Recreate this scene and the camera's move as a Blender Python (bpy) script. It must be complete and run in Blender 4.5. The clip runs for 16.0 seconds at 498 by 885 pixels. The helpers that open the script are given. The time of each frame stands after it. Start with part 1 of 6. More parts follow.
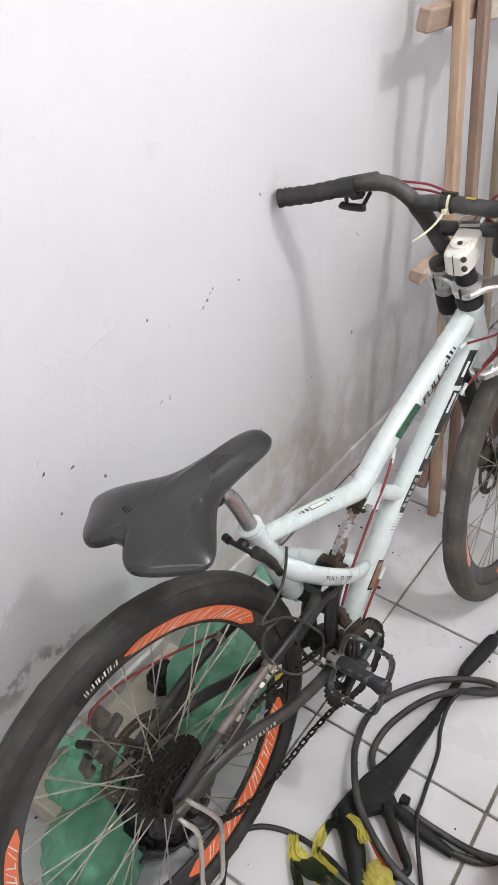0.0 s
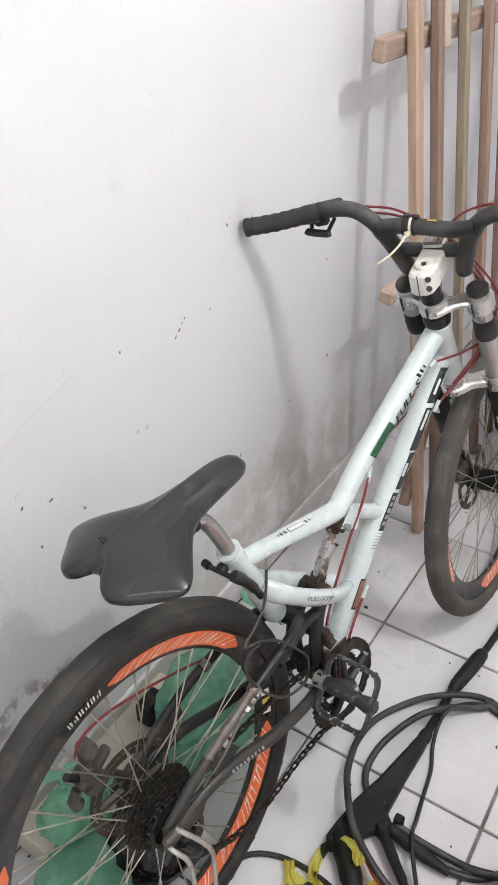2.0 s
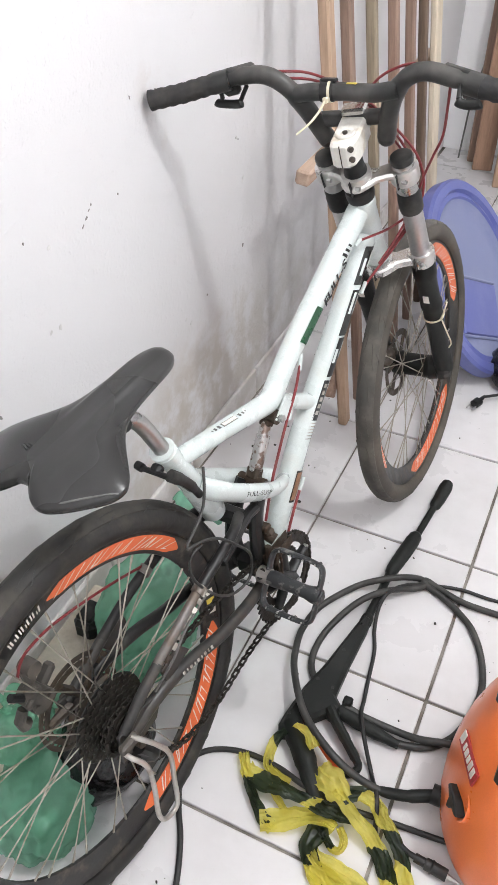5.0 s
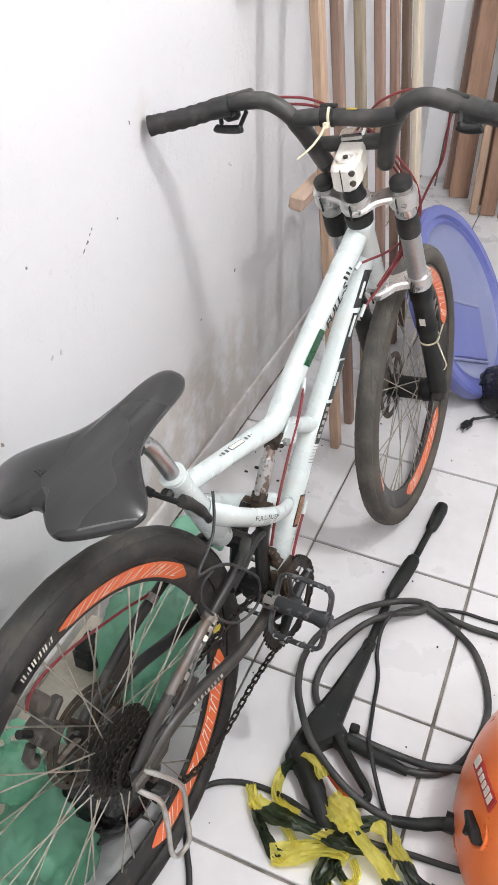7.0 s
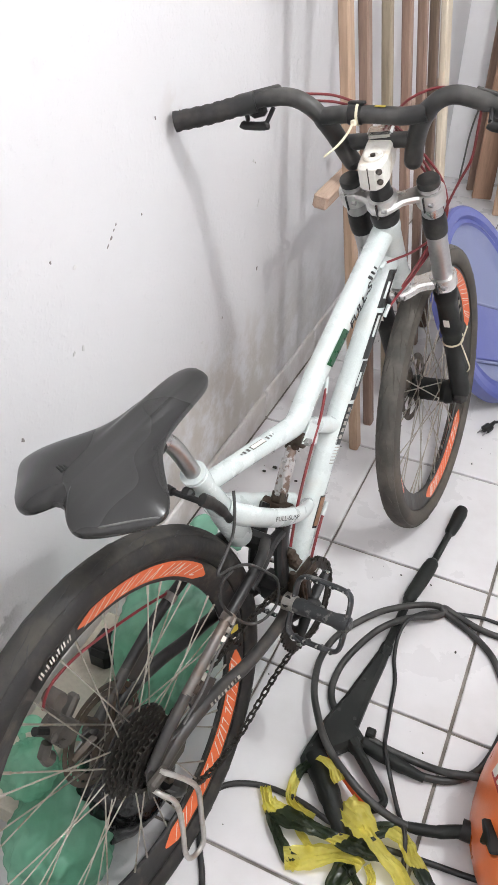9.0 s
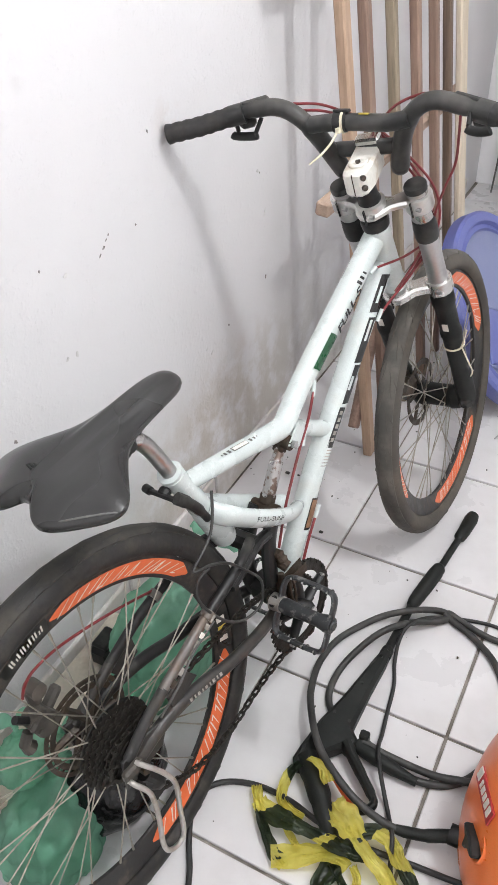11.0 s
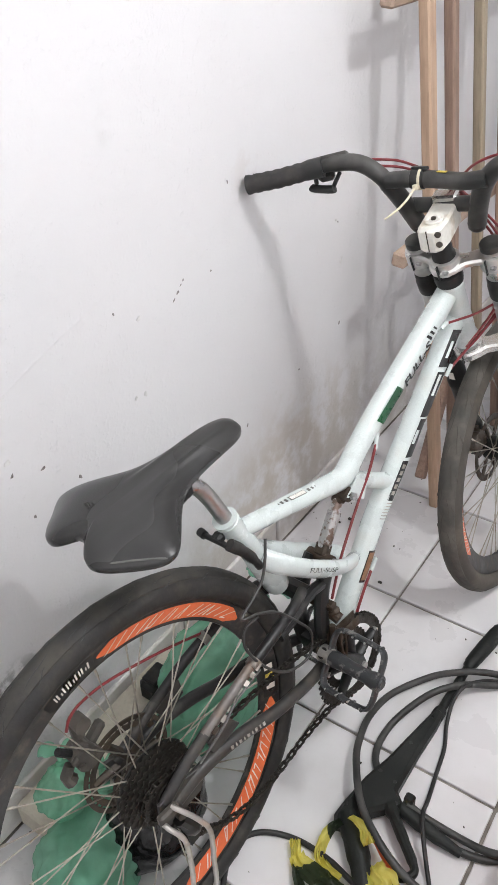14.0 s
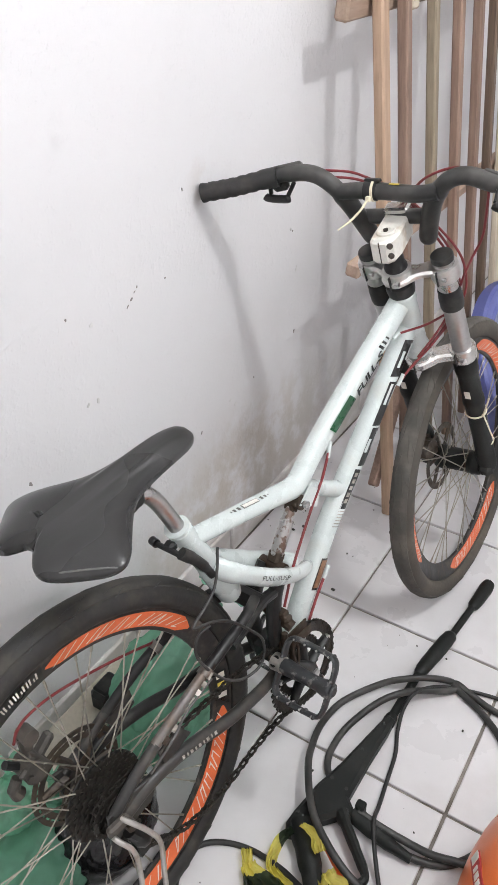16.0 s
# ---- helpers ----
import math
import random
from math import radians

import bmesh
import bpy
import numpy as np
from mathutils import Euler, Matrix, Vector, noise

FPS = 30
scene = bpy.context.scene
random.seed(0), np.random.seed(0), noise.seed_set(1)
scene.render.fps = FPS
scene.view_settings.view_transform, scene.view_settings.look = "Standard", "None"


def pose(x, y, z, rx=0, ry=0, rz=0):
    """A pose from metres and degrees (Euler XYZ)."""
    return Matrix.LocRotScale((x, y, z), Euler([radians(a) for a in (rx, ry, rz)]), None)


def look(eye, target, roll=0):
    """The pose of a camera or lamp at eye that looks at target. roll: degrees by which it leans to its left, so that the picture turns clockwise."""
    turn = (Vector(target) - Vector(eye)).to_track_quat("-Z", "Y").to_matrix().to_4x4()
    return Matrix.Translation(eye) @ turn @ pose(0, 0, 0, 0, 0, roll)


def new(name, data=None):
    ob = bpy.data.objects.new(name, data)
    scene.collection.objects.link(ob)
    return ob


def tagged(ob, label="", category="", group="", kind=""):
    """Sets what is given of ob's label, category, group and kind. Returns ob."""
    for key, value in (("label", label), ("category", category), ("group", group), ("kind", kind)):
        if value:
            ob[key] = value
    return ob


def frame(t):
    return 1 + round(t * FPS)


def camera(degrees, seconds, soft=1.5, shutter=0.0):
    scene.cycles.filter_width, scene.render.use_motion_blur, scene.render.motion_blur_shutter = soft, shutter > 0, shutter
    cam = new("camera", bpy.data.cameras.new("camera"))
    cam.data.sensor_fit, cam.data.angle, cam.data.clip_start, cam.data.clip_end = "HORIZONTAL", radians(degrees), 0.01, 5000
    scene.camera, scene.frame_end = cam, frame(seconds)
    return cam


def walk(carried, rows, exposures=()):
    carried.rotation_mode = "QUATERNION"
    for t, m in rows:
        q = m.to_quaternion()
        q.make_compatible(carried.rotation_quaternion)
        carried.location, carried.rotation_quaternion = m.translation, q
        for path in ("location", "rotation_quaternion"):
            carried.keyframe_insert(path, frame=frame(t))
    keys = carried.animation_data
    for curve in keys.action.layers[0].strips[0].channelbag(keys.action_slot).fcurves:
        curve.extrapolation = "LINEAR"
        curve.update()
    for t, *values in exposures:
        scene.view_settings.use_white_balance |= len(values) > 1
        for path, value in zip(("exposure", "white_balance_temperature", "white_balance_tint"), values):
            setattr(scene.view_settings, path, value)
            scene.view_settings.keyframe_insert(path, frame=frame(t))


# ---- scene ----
cam = camera(34.8, 16.0)
PATH = [
    (0, (0.789, -1.306, 1.457), (-0.113, 0.027, 0.27), 1.3),
    (0.5, (0.796, -1.304, 1.457), (-0.108, 0.047, 0.291), 0.8),
    (1, (0.804, -1.301, 1.462), (-0.101, 0.069, 0.32), 0.4),
    (1.5, (0.807, -1.303, 1.462), (-0.098, 0.083, 0.34), -0.0),
    (2, (0.818, -1.304, 1.464), (-0.087, 0.074, 0.332), -0.8),
    (2.5, (0.816, -1.302, 1.445), (-0.05, 0.059, 0.263), -1.1),
    (3, (0.815, -1.293, 1.427), (0.014, 0.05, 0.18), -1.1),
    (3.5, (0.814, -1.286, 1.416), (0.072, 0.055, 0.131), -0.9),
    (4, (0.816, -1.287, 1.413), (0.118, 0.062, 0.112), -0.7),
    (4.2, (0.814, -1.285, 1.409), (0.132, 0.063, 0.098), -0.8),
    (6.3, (0.707, -1.289, 1.391), (0.1, 0.119, 0.107), 1.3),
    (6.5, (0.707, -1.299, 1.386), (0.106, 0.126, 0.117), 1.3),
    (7, (0.72, -1.302, 1.388), (0.119, 0.131, 0.129), 0.8),
    (7.5, (0.722, -1.294, 1.381), (0.122, 0.143, 0.125), 0.6),
    (8, (0.718, -1.3, 1.386), (0.107, 0.137, 0.136), 0.5),
    (8.5, (0.704, -1.302, 1.378), (0.084, 0.126, 0.123), 0.9),
    (9, (0.706, -1.298, 1.381), (0.073, 0.119, 0.12), 1.0),
    (9.2, (0.691, -1.295, 1.376), (0.056, 0.118, 0.111), 1.0),
    (11.3, (0.841, -1.263, 1.387), (0.032, 0.093, 0.159), -2.7),
    (11.5, (0.848, -1.255, 1.389), (0.008, 0.093, 0.174), -2.8),
    (12, (0.856, -1.254, 1.404), (-0.045, 0.076, 0.213), -3.1),
    (12.5, (0.863, -1.249, 1.406), (-0.072, 0.072, 0.231), -3.0),
    (13, (0.852, -1.245, 1.411), (-0.099, 0.067, 0.24), -2.9),
    (13.5, (0.843, -1.246, 1.411), (-0.113, 0.065, 0.242), -2.9),
    (14, (0.839, -1.254, 1.409), (-0.112, 0.063, 0.242), -2.6),
    (14.5, (0.834, -1.259, 1.413), (-0.107, 0.068, 0.25), -2.2),
    (15, (0.825, -1.262, 1.414), (-0.097, 0.083, 0.255), -1.6),
    (15.5, (0.829, -1.254, 1.411), (-0.064, 0.108, 0.25), -0.9),
    (16, (0.843, -1.249, 1.411), (-0.022, 0.135, 0.255), -0.1),
]
walk(cam, [(t, look(eye, target, roll)) for t, eye, target, roll in PATH], ((0.0, -0.25), (1.5, -0.25), (3.0, -0.12), (4.0, 0.01), (6.5, 0.04), (9.0, 0.01), (11.5, -0.07), (12.5, -0.12), (13.5, -0.16), (15.0, -0.16), (16.0, -0.17)))

# ---- light ----
world = bpy.data.worlds.new("room_world")
scene.world = world
world.use_nodes = True
world.node_tree.nodes["Background"].inputs[0].default_value = (0.9, 0.95, 1.0, 1)
world.node_tree.nodes["Background"].inputs[1].default_value = 0.02
lamp_data = bpy.data.lights.new("ceiling_bulb_light", "POINT")
lamp_data.energy, lamp_data.shadow_soft_size, lamp_data.color = 82.0, 0.038, (0.975, 0.992, 0.998)
lamp = new("ceiling_bulb_light", lamp_data)
lamp.location = (1.42, -0.36, 2.70)


# ---- materials ----
def node_mat(name):
    m = bpy.data.materials.new(name)
    m.use_nodes = True
    n, l = m.node_tree.nodes, m.node_tree.links
    return m, n, l, n["Principled BSDF"]


def noise_node(n, l, scale, detail=4.0, rough=0.55, vec=None):
    t = n.new("ShaderNodeTexNoise")
    t.inputs["Scale"].default_value, t.inputs["Detail"].default_value, t.inputs["Roughness"].default_value = scale, detail, rough
    if vec is not None:
        l.new(vec, t.inputs["Vector"])
    return t.outputs["Fac"]


def ramp(n, l, fac, lo, hi, a=0.0, b=1.0):
    r = n.new("ShaderNodeMapRange")
    r.interpolation_type = "SMOOTHSTEP"
    l.new(fac, r.inputs[0])
    for i, v in zip((1, 2, 3, 4), (lo, hi, a, b)):
        r.inputs[i].default_value = v
    return r.outputs[0]


def mixc(n, l, fac, a, b):
    x = n.new("ShaderNodeMix")
    x.data_type = "RGBA"
    if isinstance(fac, float):
        x.inputs[0].default_value = fac
    else:
        l.new(fac, x.inputs[0])
    for s, v in ((6, a), (7, b)):
        if isinstance(v, tuple):
            x.inputs[s].default_value = (*v[:3], 1)
        else:
            l.new(v, x.inputs[s])
    return x.outputs[2]


def mul(n, l, a, b):
    x = n.new("ShaderNodeMath")
    x.operation = "MULTIPLY"
    for i, v in ((0, a), (1, b)):
        if isinstance(v, float):
            x.inputs[i].default_value = v
        else:
            l.new(v, x.inputs[i])
    return x.outputs[0]


def bumped(n, l, p, fac, strength, distance):
    b = n.new("ShaderNodeBump")
    b.inputs["Strength"].default_value, b.inputs["Distance"].default_value = strength, distance
    l.new(fac, b.inputs["Height"])
    l.new(b.outputs[0], p.inputs["Normal"])


def mat(name, base, rough=0.5, metal=0.0, dirt=(0.12, 0.1, 0.08), amount=0.35, scale=14.0, fine=160.0, bump=0.15, coat=0.0, vary=0.0, lo=0.5, hi=0.72, spec=0.5):
    """A surface with grime at two scales and fine relief."""
    m, n, l, p = node_mat(name)
    v = n.new("ShaderNodeTexCoord").outputs["Object"]
    big, small = noise_node(n, l, scale, 5, 0.6, v), noise_node(n, l, fine, 3, 0.5, v)
    f = mul(n, l, ramp(n, l, big, lo, hi), amount)
    c = mixc(n, l, f, base, dirt)
    c = mixc(n, l, ramp(n, l, small, 0.35, 0.7, 0.0, 0.18), c, tuple(k * 0.6 for k in base))
    if vary:
        o = n.new("ShaderNodeObjectInfo").outputs["Random"]
        h = n.new("ShaderNodeHueSaturation")
        l.new(ramp(n, l, o, 0, 1, 1 - vary, 1 + vary), h.inputs["Value"])
        l.new(c, h.inputs["Color"])
        c = h.outputs[0]
    l.new(c, p.inputs["Base Color"])
    l.new(ramp(n, l, big, 0.3, 0.75, max(rough - 0.08, 0.03), min(rough + 0.15, 1)), p.inputs["Roughness"])
    p.inputs["Metallic"].default_value = metal
    p.inputs["Coat Weight"].default_value = coat
    p.inputs["Specular IOR Level"].default_value = spec
    if bump:
        bumped(n, l, p, small, bump, 0.002)
    return m


def wood(name, light, dark, axis_scale=(18, 18, 1.6), rough=0.6):
    m, n, l, p = node_mat(name)
    tc = n.new("ShaderNodeTexCoord").outputs["Object"]
    mp = n.new("ShaderNodeMapping")
    l.new(tc, mp.inputs["Vector"])
    mp.inputs["Scale"].default_value = axis_scale
    r = n.new("ShaderNodeObjectInfo").outputs["Random"]
    cmb = n.new("ShaderNodeCombineXYZ")
    l.new(mul(n, l, r, 37.0), cmb.inputs[0])
    l.new(mul(n, l, r, 11.0), cmb.inputs[2])
    l.new(cmb.outputs[0], mp.inputs["Location"])
    g = noise_node(n, l, 3.0, 6, 0.65, mp.outputs[0])
    g2 = noise_node(n, l, 14.0, 3, 0.6, mp.outputs[0])
    c = mixc(n, l, ramp(n, l, g, 0.35, 0.68), light, dark)
    c = mixc(n, l, ramp(n, l, g2, 0.5, 0.75, 0.0, 0.35), c, tuple(k * 0.55 for k in dark))
    h = n.new("ShaderNodeHueSaturation")
    l.new(ramp(n, l, r, 0, 1, 0.85, 1.12), h.inputs["Value"])
    l.new(c, h.inputs["Color"])
    l.new(h.outputs[0], p.inputs["Base Color"])
    p.inputs["Roughness"].default_value = rough
    bumped(n, l, p, g2, 0.25, 0.002)
    return m


def wall_paint(name, marks=True, tone=1.0):
    m, n, l, p = node_mat(name)
    g = n.new("ShaderNodeNewGeometry").outputs["Position"]
    sep = n.new("ShaderNodeSeparateXYZ")
    l.new(g, sep.inputs[0])
    broad, mid, fine = noise_node(n, l, 2.2, 5, 0.6, g), noise_node(n, l, 11.0, 6, 0.65, g), noise_node(n, l, 48.0, 5, 0.55, g)
    c = mixc(n, l, ramp(n, l, broad, 0.4, 0.72, 0, 0.5), (0.715 * tone, 0.707 * tone, 0.714 * tone), (0.665 * tone, 0.657 * tone, 0.663 * tone))
    c = mixc(n, l, ramp(n, l, mid, 0.6, 0.78, 0, 0.25), c, (0.68, 0.67, 0.67))
    if marks:
        def blot(y, z, ry, rz, edge, col, weight, cut=(0.42, 0.6)):
            d = n.new("ShaderNodeVectorMath")
            d.operation = "DISTANCE"
            mp = n.new("ShaderNodeMapping")
            l.new(g, mp.inputs["Vector"])
            mp.inputs["Scale"].default_value = (0, 1 / ry, 1 / rz)
            l.new(mp.outputs[0], d.inputs[0])
            d.inputs[1].default_value = (0, y / ry, z / rz)
            near = ramp(n, l, d.outputs["Value"], 1 - edge, 1 + edge, 1.0, 0.0)
            return mixc(n, l, mul(n, l, mul(n, l, near, ramp(n, l, mid, *cut)), weight), c, col)
        c = blot(0.12, 0.10, 0.36, 0.26, 0.5, (0.52, 0.46, 0.39), 0.75, (0.36, 0.6))
        c = blot(-0.12, 0.02, 0.3, 0.28, 0.5, (0.54, 0.50, 0.45), 0.6, (0.34, 0.6))
        c = blot(0.55, 0.05, 0.5, 0.3, 0.4, (0.53, 0.51, 0.48), 0.6, (0.34, 0.6))
        c = blot(-0.8, 0.31, 0.12, 0.035, 0.6, (0.12, 0.12, 0.12), 0.7, (0.52, 0.6))
        c = blot(-0.86, 0.22, 0.16, 0.14, 0.6, (0.42, 0.41, 0.40), 0.45, (0.46, 0.62))
        c = blot(-0.06, 0.96, 0.04, 0.05, 0.7, (0.62, 0.58, 0.56), 0.5, (0.46, 0.6))
        c = blot(-0.41, 1.13, 0.016, 0.03, 0.6, (0.6, 0.59, 0.59), 0.5, (0.4, 0.6))
        c = blot(-0.02, 0.86, 0.012, 0.03, 0.6, (0.62, 0.59, 0.57), 0.5, (0.4, 0.6))
        c = blot(-0.75, 1.12, 0.02, 0.05, 0.6, (0.58, 0.56, 0.56), 0.5, (0.4, 0.6))
    l.new(c, p.inputs["Base Color"])
    p.inputs["Roughness"].default_value = 0.7
    p.inputs["Specular IOR Level"].default_value = 0.25
    add = n.new("ShaderNodeMath")
    grit = noise_node(n, l, 190.0, 4, 0.6, g)
    lump = noise_node(n, l, 105.0, 3, 0.5, g)
    drips = n.new("ShaderNodeMath")
    l.new(mul(n, l, mul(n, l, ramp(n, l, lump, 0.50, 0.86), ramp(n, l, mid, 0.34, 0.66)), 0.72), drips.inputs[0])
    l.new(mul(n, l, ramp(n, l, fine, 0.48, 0.80), 0.42), drips.inputs[1])
    l.new(drips.outputs[0], add.inputs[0])
    more = n.new("ShaderNodeMath")
    l.new(mul(n, l, grit, 0.25), more.inputs[0])
    l.new(mid, more.inputs[1])
    l.new(more.outputs[0], add.inputs[1])
    bumped(n, l, p, add.outputs[0], 0.47, 0.004)
    return m


def tile_mat():
    m, n, l, p = node_mat("glazed_tile")
    g = n.new("ShaderNodeNewGeometry").outputs["Position"]
    a, b = noise_node(n, l, 5.0, 6, 0.6, g), noise_node(n, l, 60.0, 5, 0.7, g)
    c = mixc(n, l, ramp(n, l, a, 0.42, 0.7, 0, 0.6), (0.665, 0.652, 0.656), (0.56, 0.542, 0.538))
    c = mixc(n, l, ramp(n, l, b, 0.62, 0.8, 0, 0.3), c, (0.42, 0.38, 0.34))
    # faint greyer rings round warped cells
    w = n.new("ShaderNodeTexVoronoi")
    w.feature, w.inputs["Scale"].default_value = "SMOOTH_F1", 4.2
    l.new(mixc(n, l, 0.12, g, n.new("ShaderNodeTexNoise").outputs["Color"]), w.inputs["Vector"])
    edge = mul(n, l, ramp(n, l, w.outputs["Distance"], 0.40, 0.47), ramp(n, l, w.outputs["Distance"], 0.50, 0.60, 1.0, 0.0))
    c = mixc(n, l, mul(n, l, edge, 0.045), c, (0.47, 0.455, 0.45))
    r = n.new("ShaderNodeObjectInfo").outputs["Random"]
    h = n.new("ShaderNodeHueSaturation")
    l.new(ramp(n, l, r, 0, 1, 0.96, 1.03), h.inputs["Value"])
    l.new(c, h.inputs["Color"])
    l.new(h.outputs[0], p.inputs["Base Color"])
    l.new(ramp(n, l, a, 0.3, 0.7, 0.22, 0.45), p.inputs["Roughness"])
    bumped(n, l, p, b, 0.06, 0.001)
    return m


def film_plastic(name, col, through_col, rough=0.3, see=0.35, clear=0.15, relief=0.5):
    """Thin plastic film: gloss over a sheet that lets light through."""
    m, n, l, p = node_mat(name)
    v = n.new("ShaderNodeTexCoord").outputs["Object"]
    a = noise_node(n, l, 22.0, 5, 0.65, v)
    broad = noise_node(n, l, 7.0, 3, 0.5, v)
    c = mixc(n, l, ramp(n, l, a, 0.35, 0.7, 0.0, 0.6), col, tuple(k * 0.6 for k in col))
    c = mixc(n, l, ramp(n, l, broad, 0.5, 0.62, 0.0, 0.6), c, tuple(min(1.0, k * 1.3 + 0.07) for k in col))
    l.new(c, p.inputs["Base Color"])
    p.inputs["Roughness"].default_value = rough
    t = n.new("ShaderNodeBsdfTranslucent")
    t.inputs[0].default_value = (*through_col, 1)
    tr = n.new("ShaderNodeBsdfTransparent")
    tr.inputs[0].default_value = (*[min(1, k * 1.6 + 0.25) for k in through_col], 1)
    x, y = n.new("ShaderNodeMixShader"), n.new("ShaderNodeMixShader")
    x.inputs[0].default_value, y.inputs[0].default_value = see, clear
    l.new(p.outputs[0], x.inputs[1]), l.new(t.outputs[0], x.inputs[2])
    l.new(x.outputs[0], y.inputs[1]), l.new(tr.outputs[0], y.inputs[2])
    l.new(y.outputs[0], n["Material Output"].inputs[0])
    bumped(n, l, p, a, relief, 0.004)
    return m


def vinyl():
    """Smooth saddle cover; pale lengthwise streaks paint in scuffs and long highlights."""
    m, n, l, p = node_mat("scuffed_black_saddle_vinyl")
    v = n.new("ShaderNodeTexCoord").outputs["Object"]
    mp = n.new("ShaderNodeMapping")
    l.new(v, mp.inputs["Vector"])
    mp.inputs["Scale"].default_value = (46, 5, 10)
    scuff_glint, soft = noise_node(n, l, 1.0, 3, 0.5, mp.outputs[0]), noise_node(n, l, 4.0, 2, 0.4, v)
    c = mixc(n, l, ramp(n, l, soft, 0.3, 0.8), (0.018, 0.0178, 0.0175), (0.029, 0.028, 0.0265))
    l.new(mixc(n, l, ramp(n, l, scuff_glint, 0.50, 0.85, 0.0, 0.4), c, (0.075, 0.075, 0.074)), p.inputs["Base Color"])
    l.new(ramp(n, l, soft, 0.3, 0.7, 0.22, 0.32), p.inputs["Roughness"])
    p.inputs["Specular IOR Level"].default_value = 0.5
    return m


def tape_film():
    """Printed barrier film: slanted dark bands on see-through yellow."""
    m, n, l, p = node_mat("barrier_tape_film")
    uv = n.new("ShaderNodeUVMap").outputs[0]
    sep = n.new("ShaderNodeSeparateXYZ")
    l.new(uv, sep.inputs[0])
    fr = n.new("ShaderNodeMath")
    fr.operation = "FRACT"
    l.new(sep.outputs[0], fr.inputs[0])
    dark = ramp(n, l, fr.outputs[0], 0.655, 0.665)
    v = n.new("ShaderNodeTexCoord").outputs["Object"]
    a = noise_node(n, l, 40.0, 4, 0.6, v)
    yel = mixc(n, l, ramp(n, l, a, 0.4, 0.7), (0.80, 0.72, 0.16), (0.64, 0.54, 0.09))
    l.new(mixc(n, l, dark, yel, (0.030, 0.042, 0.030)), p.inputs["Base Color"])
    p.inputs["Roughness"].default_value = 0.2
    t, tr = n.new("ShaderNodeBsdfTranslucent"), n.new("ShaderNodeBsdfTransparent")
    l.new(mixc(n, l, dark, (0.85, 0.78, 0.20), (0.07, 0.10, 0.05)), t.inputs[0])
    l.new(mixc(n, l, dark, (0.95, 0.90, 0.40), (0.16, 0.20, 0.12)), tr.inputs[0])
    x, y = n.new("ShaderNodeMixShader"), n.new("ShaderNodeMixShader")
    x.inputs[0].default_value, y.inputs[0].default_value = 0.45, 0.26
    l.new(p.outputs[0], x.inputs[1]), l.new(t.outputs[0], x.inputs[2])
    l.new(x.outputs[0], y.inputs[1]), l.new(tr.outputs[0], y.inputs[2])
    l.new(y.outputs[0], n["Material Output"].inputs[0])
    bumped(n, l, p, a, 0.15, 0.003)
    return m


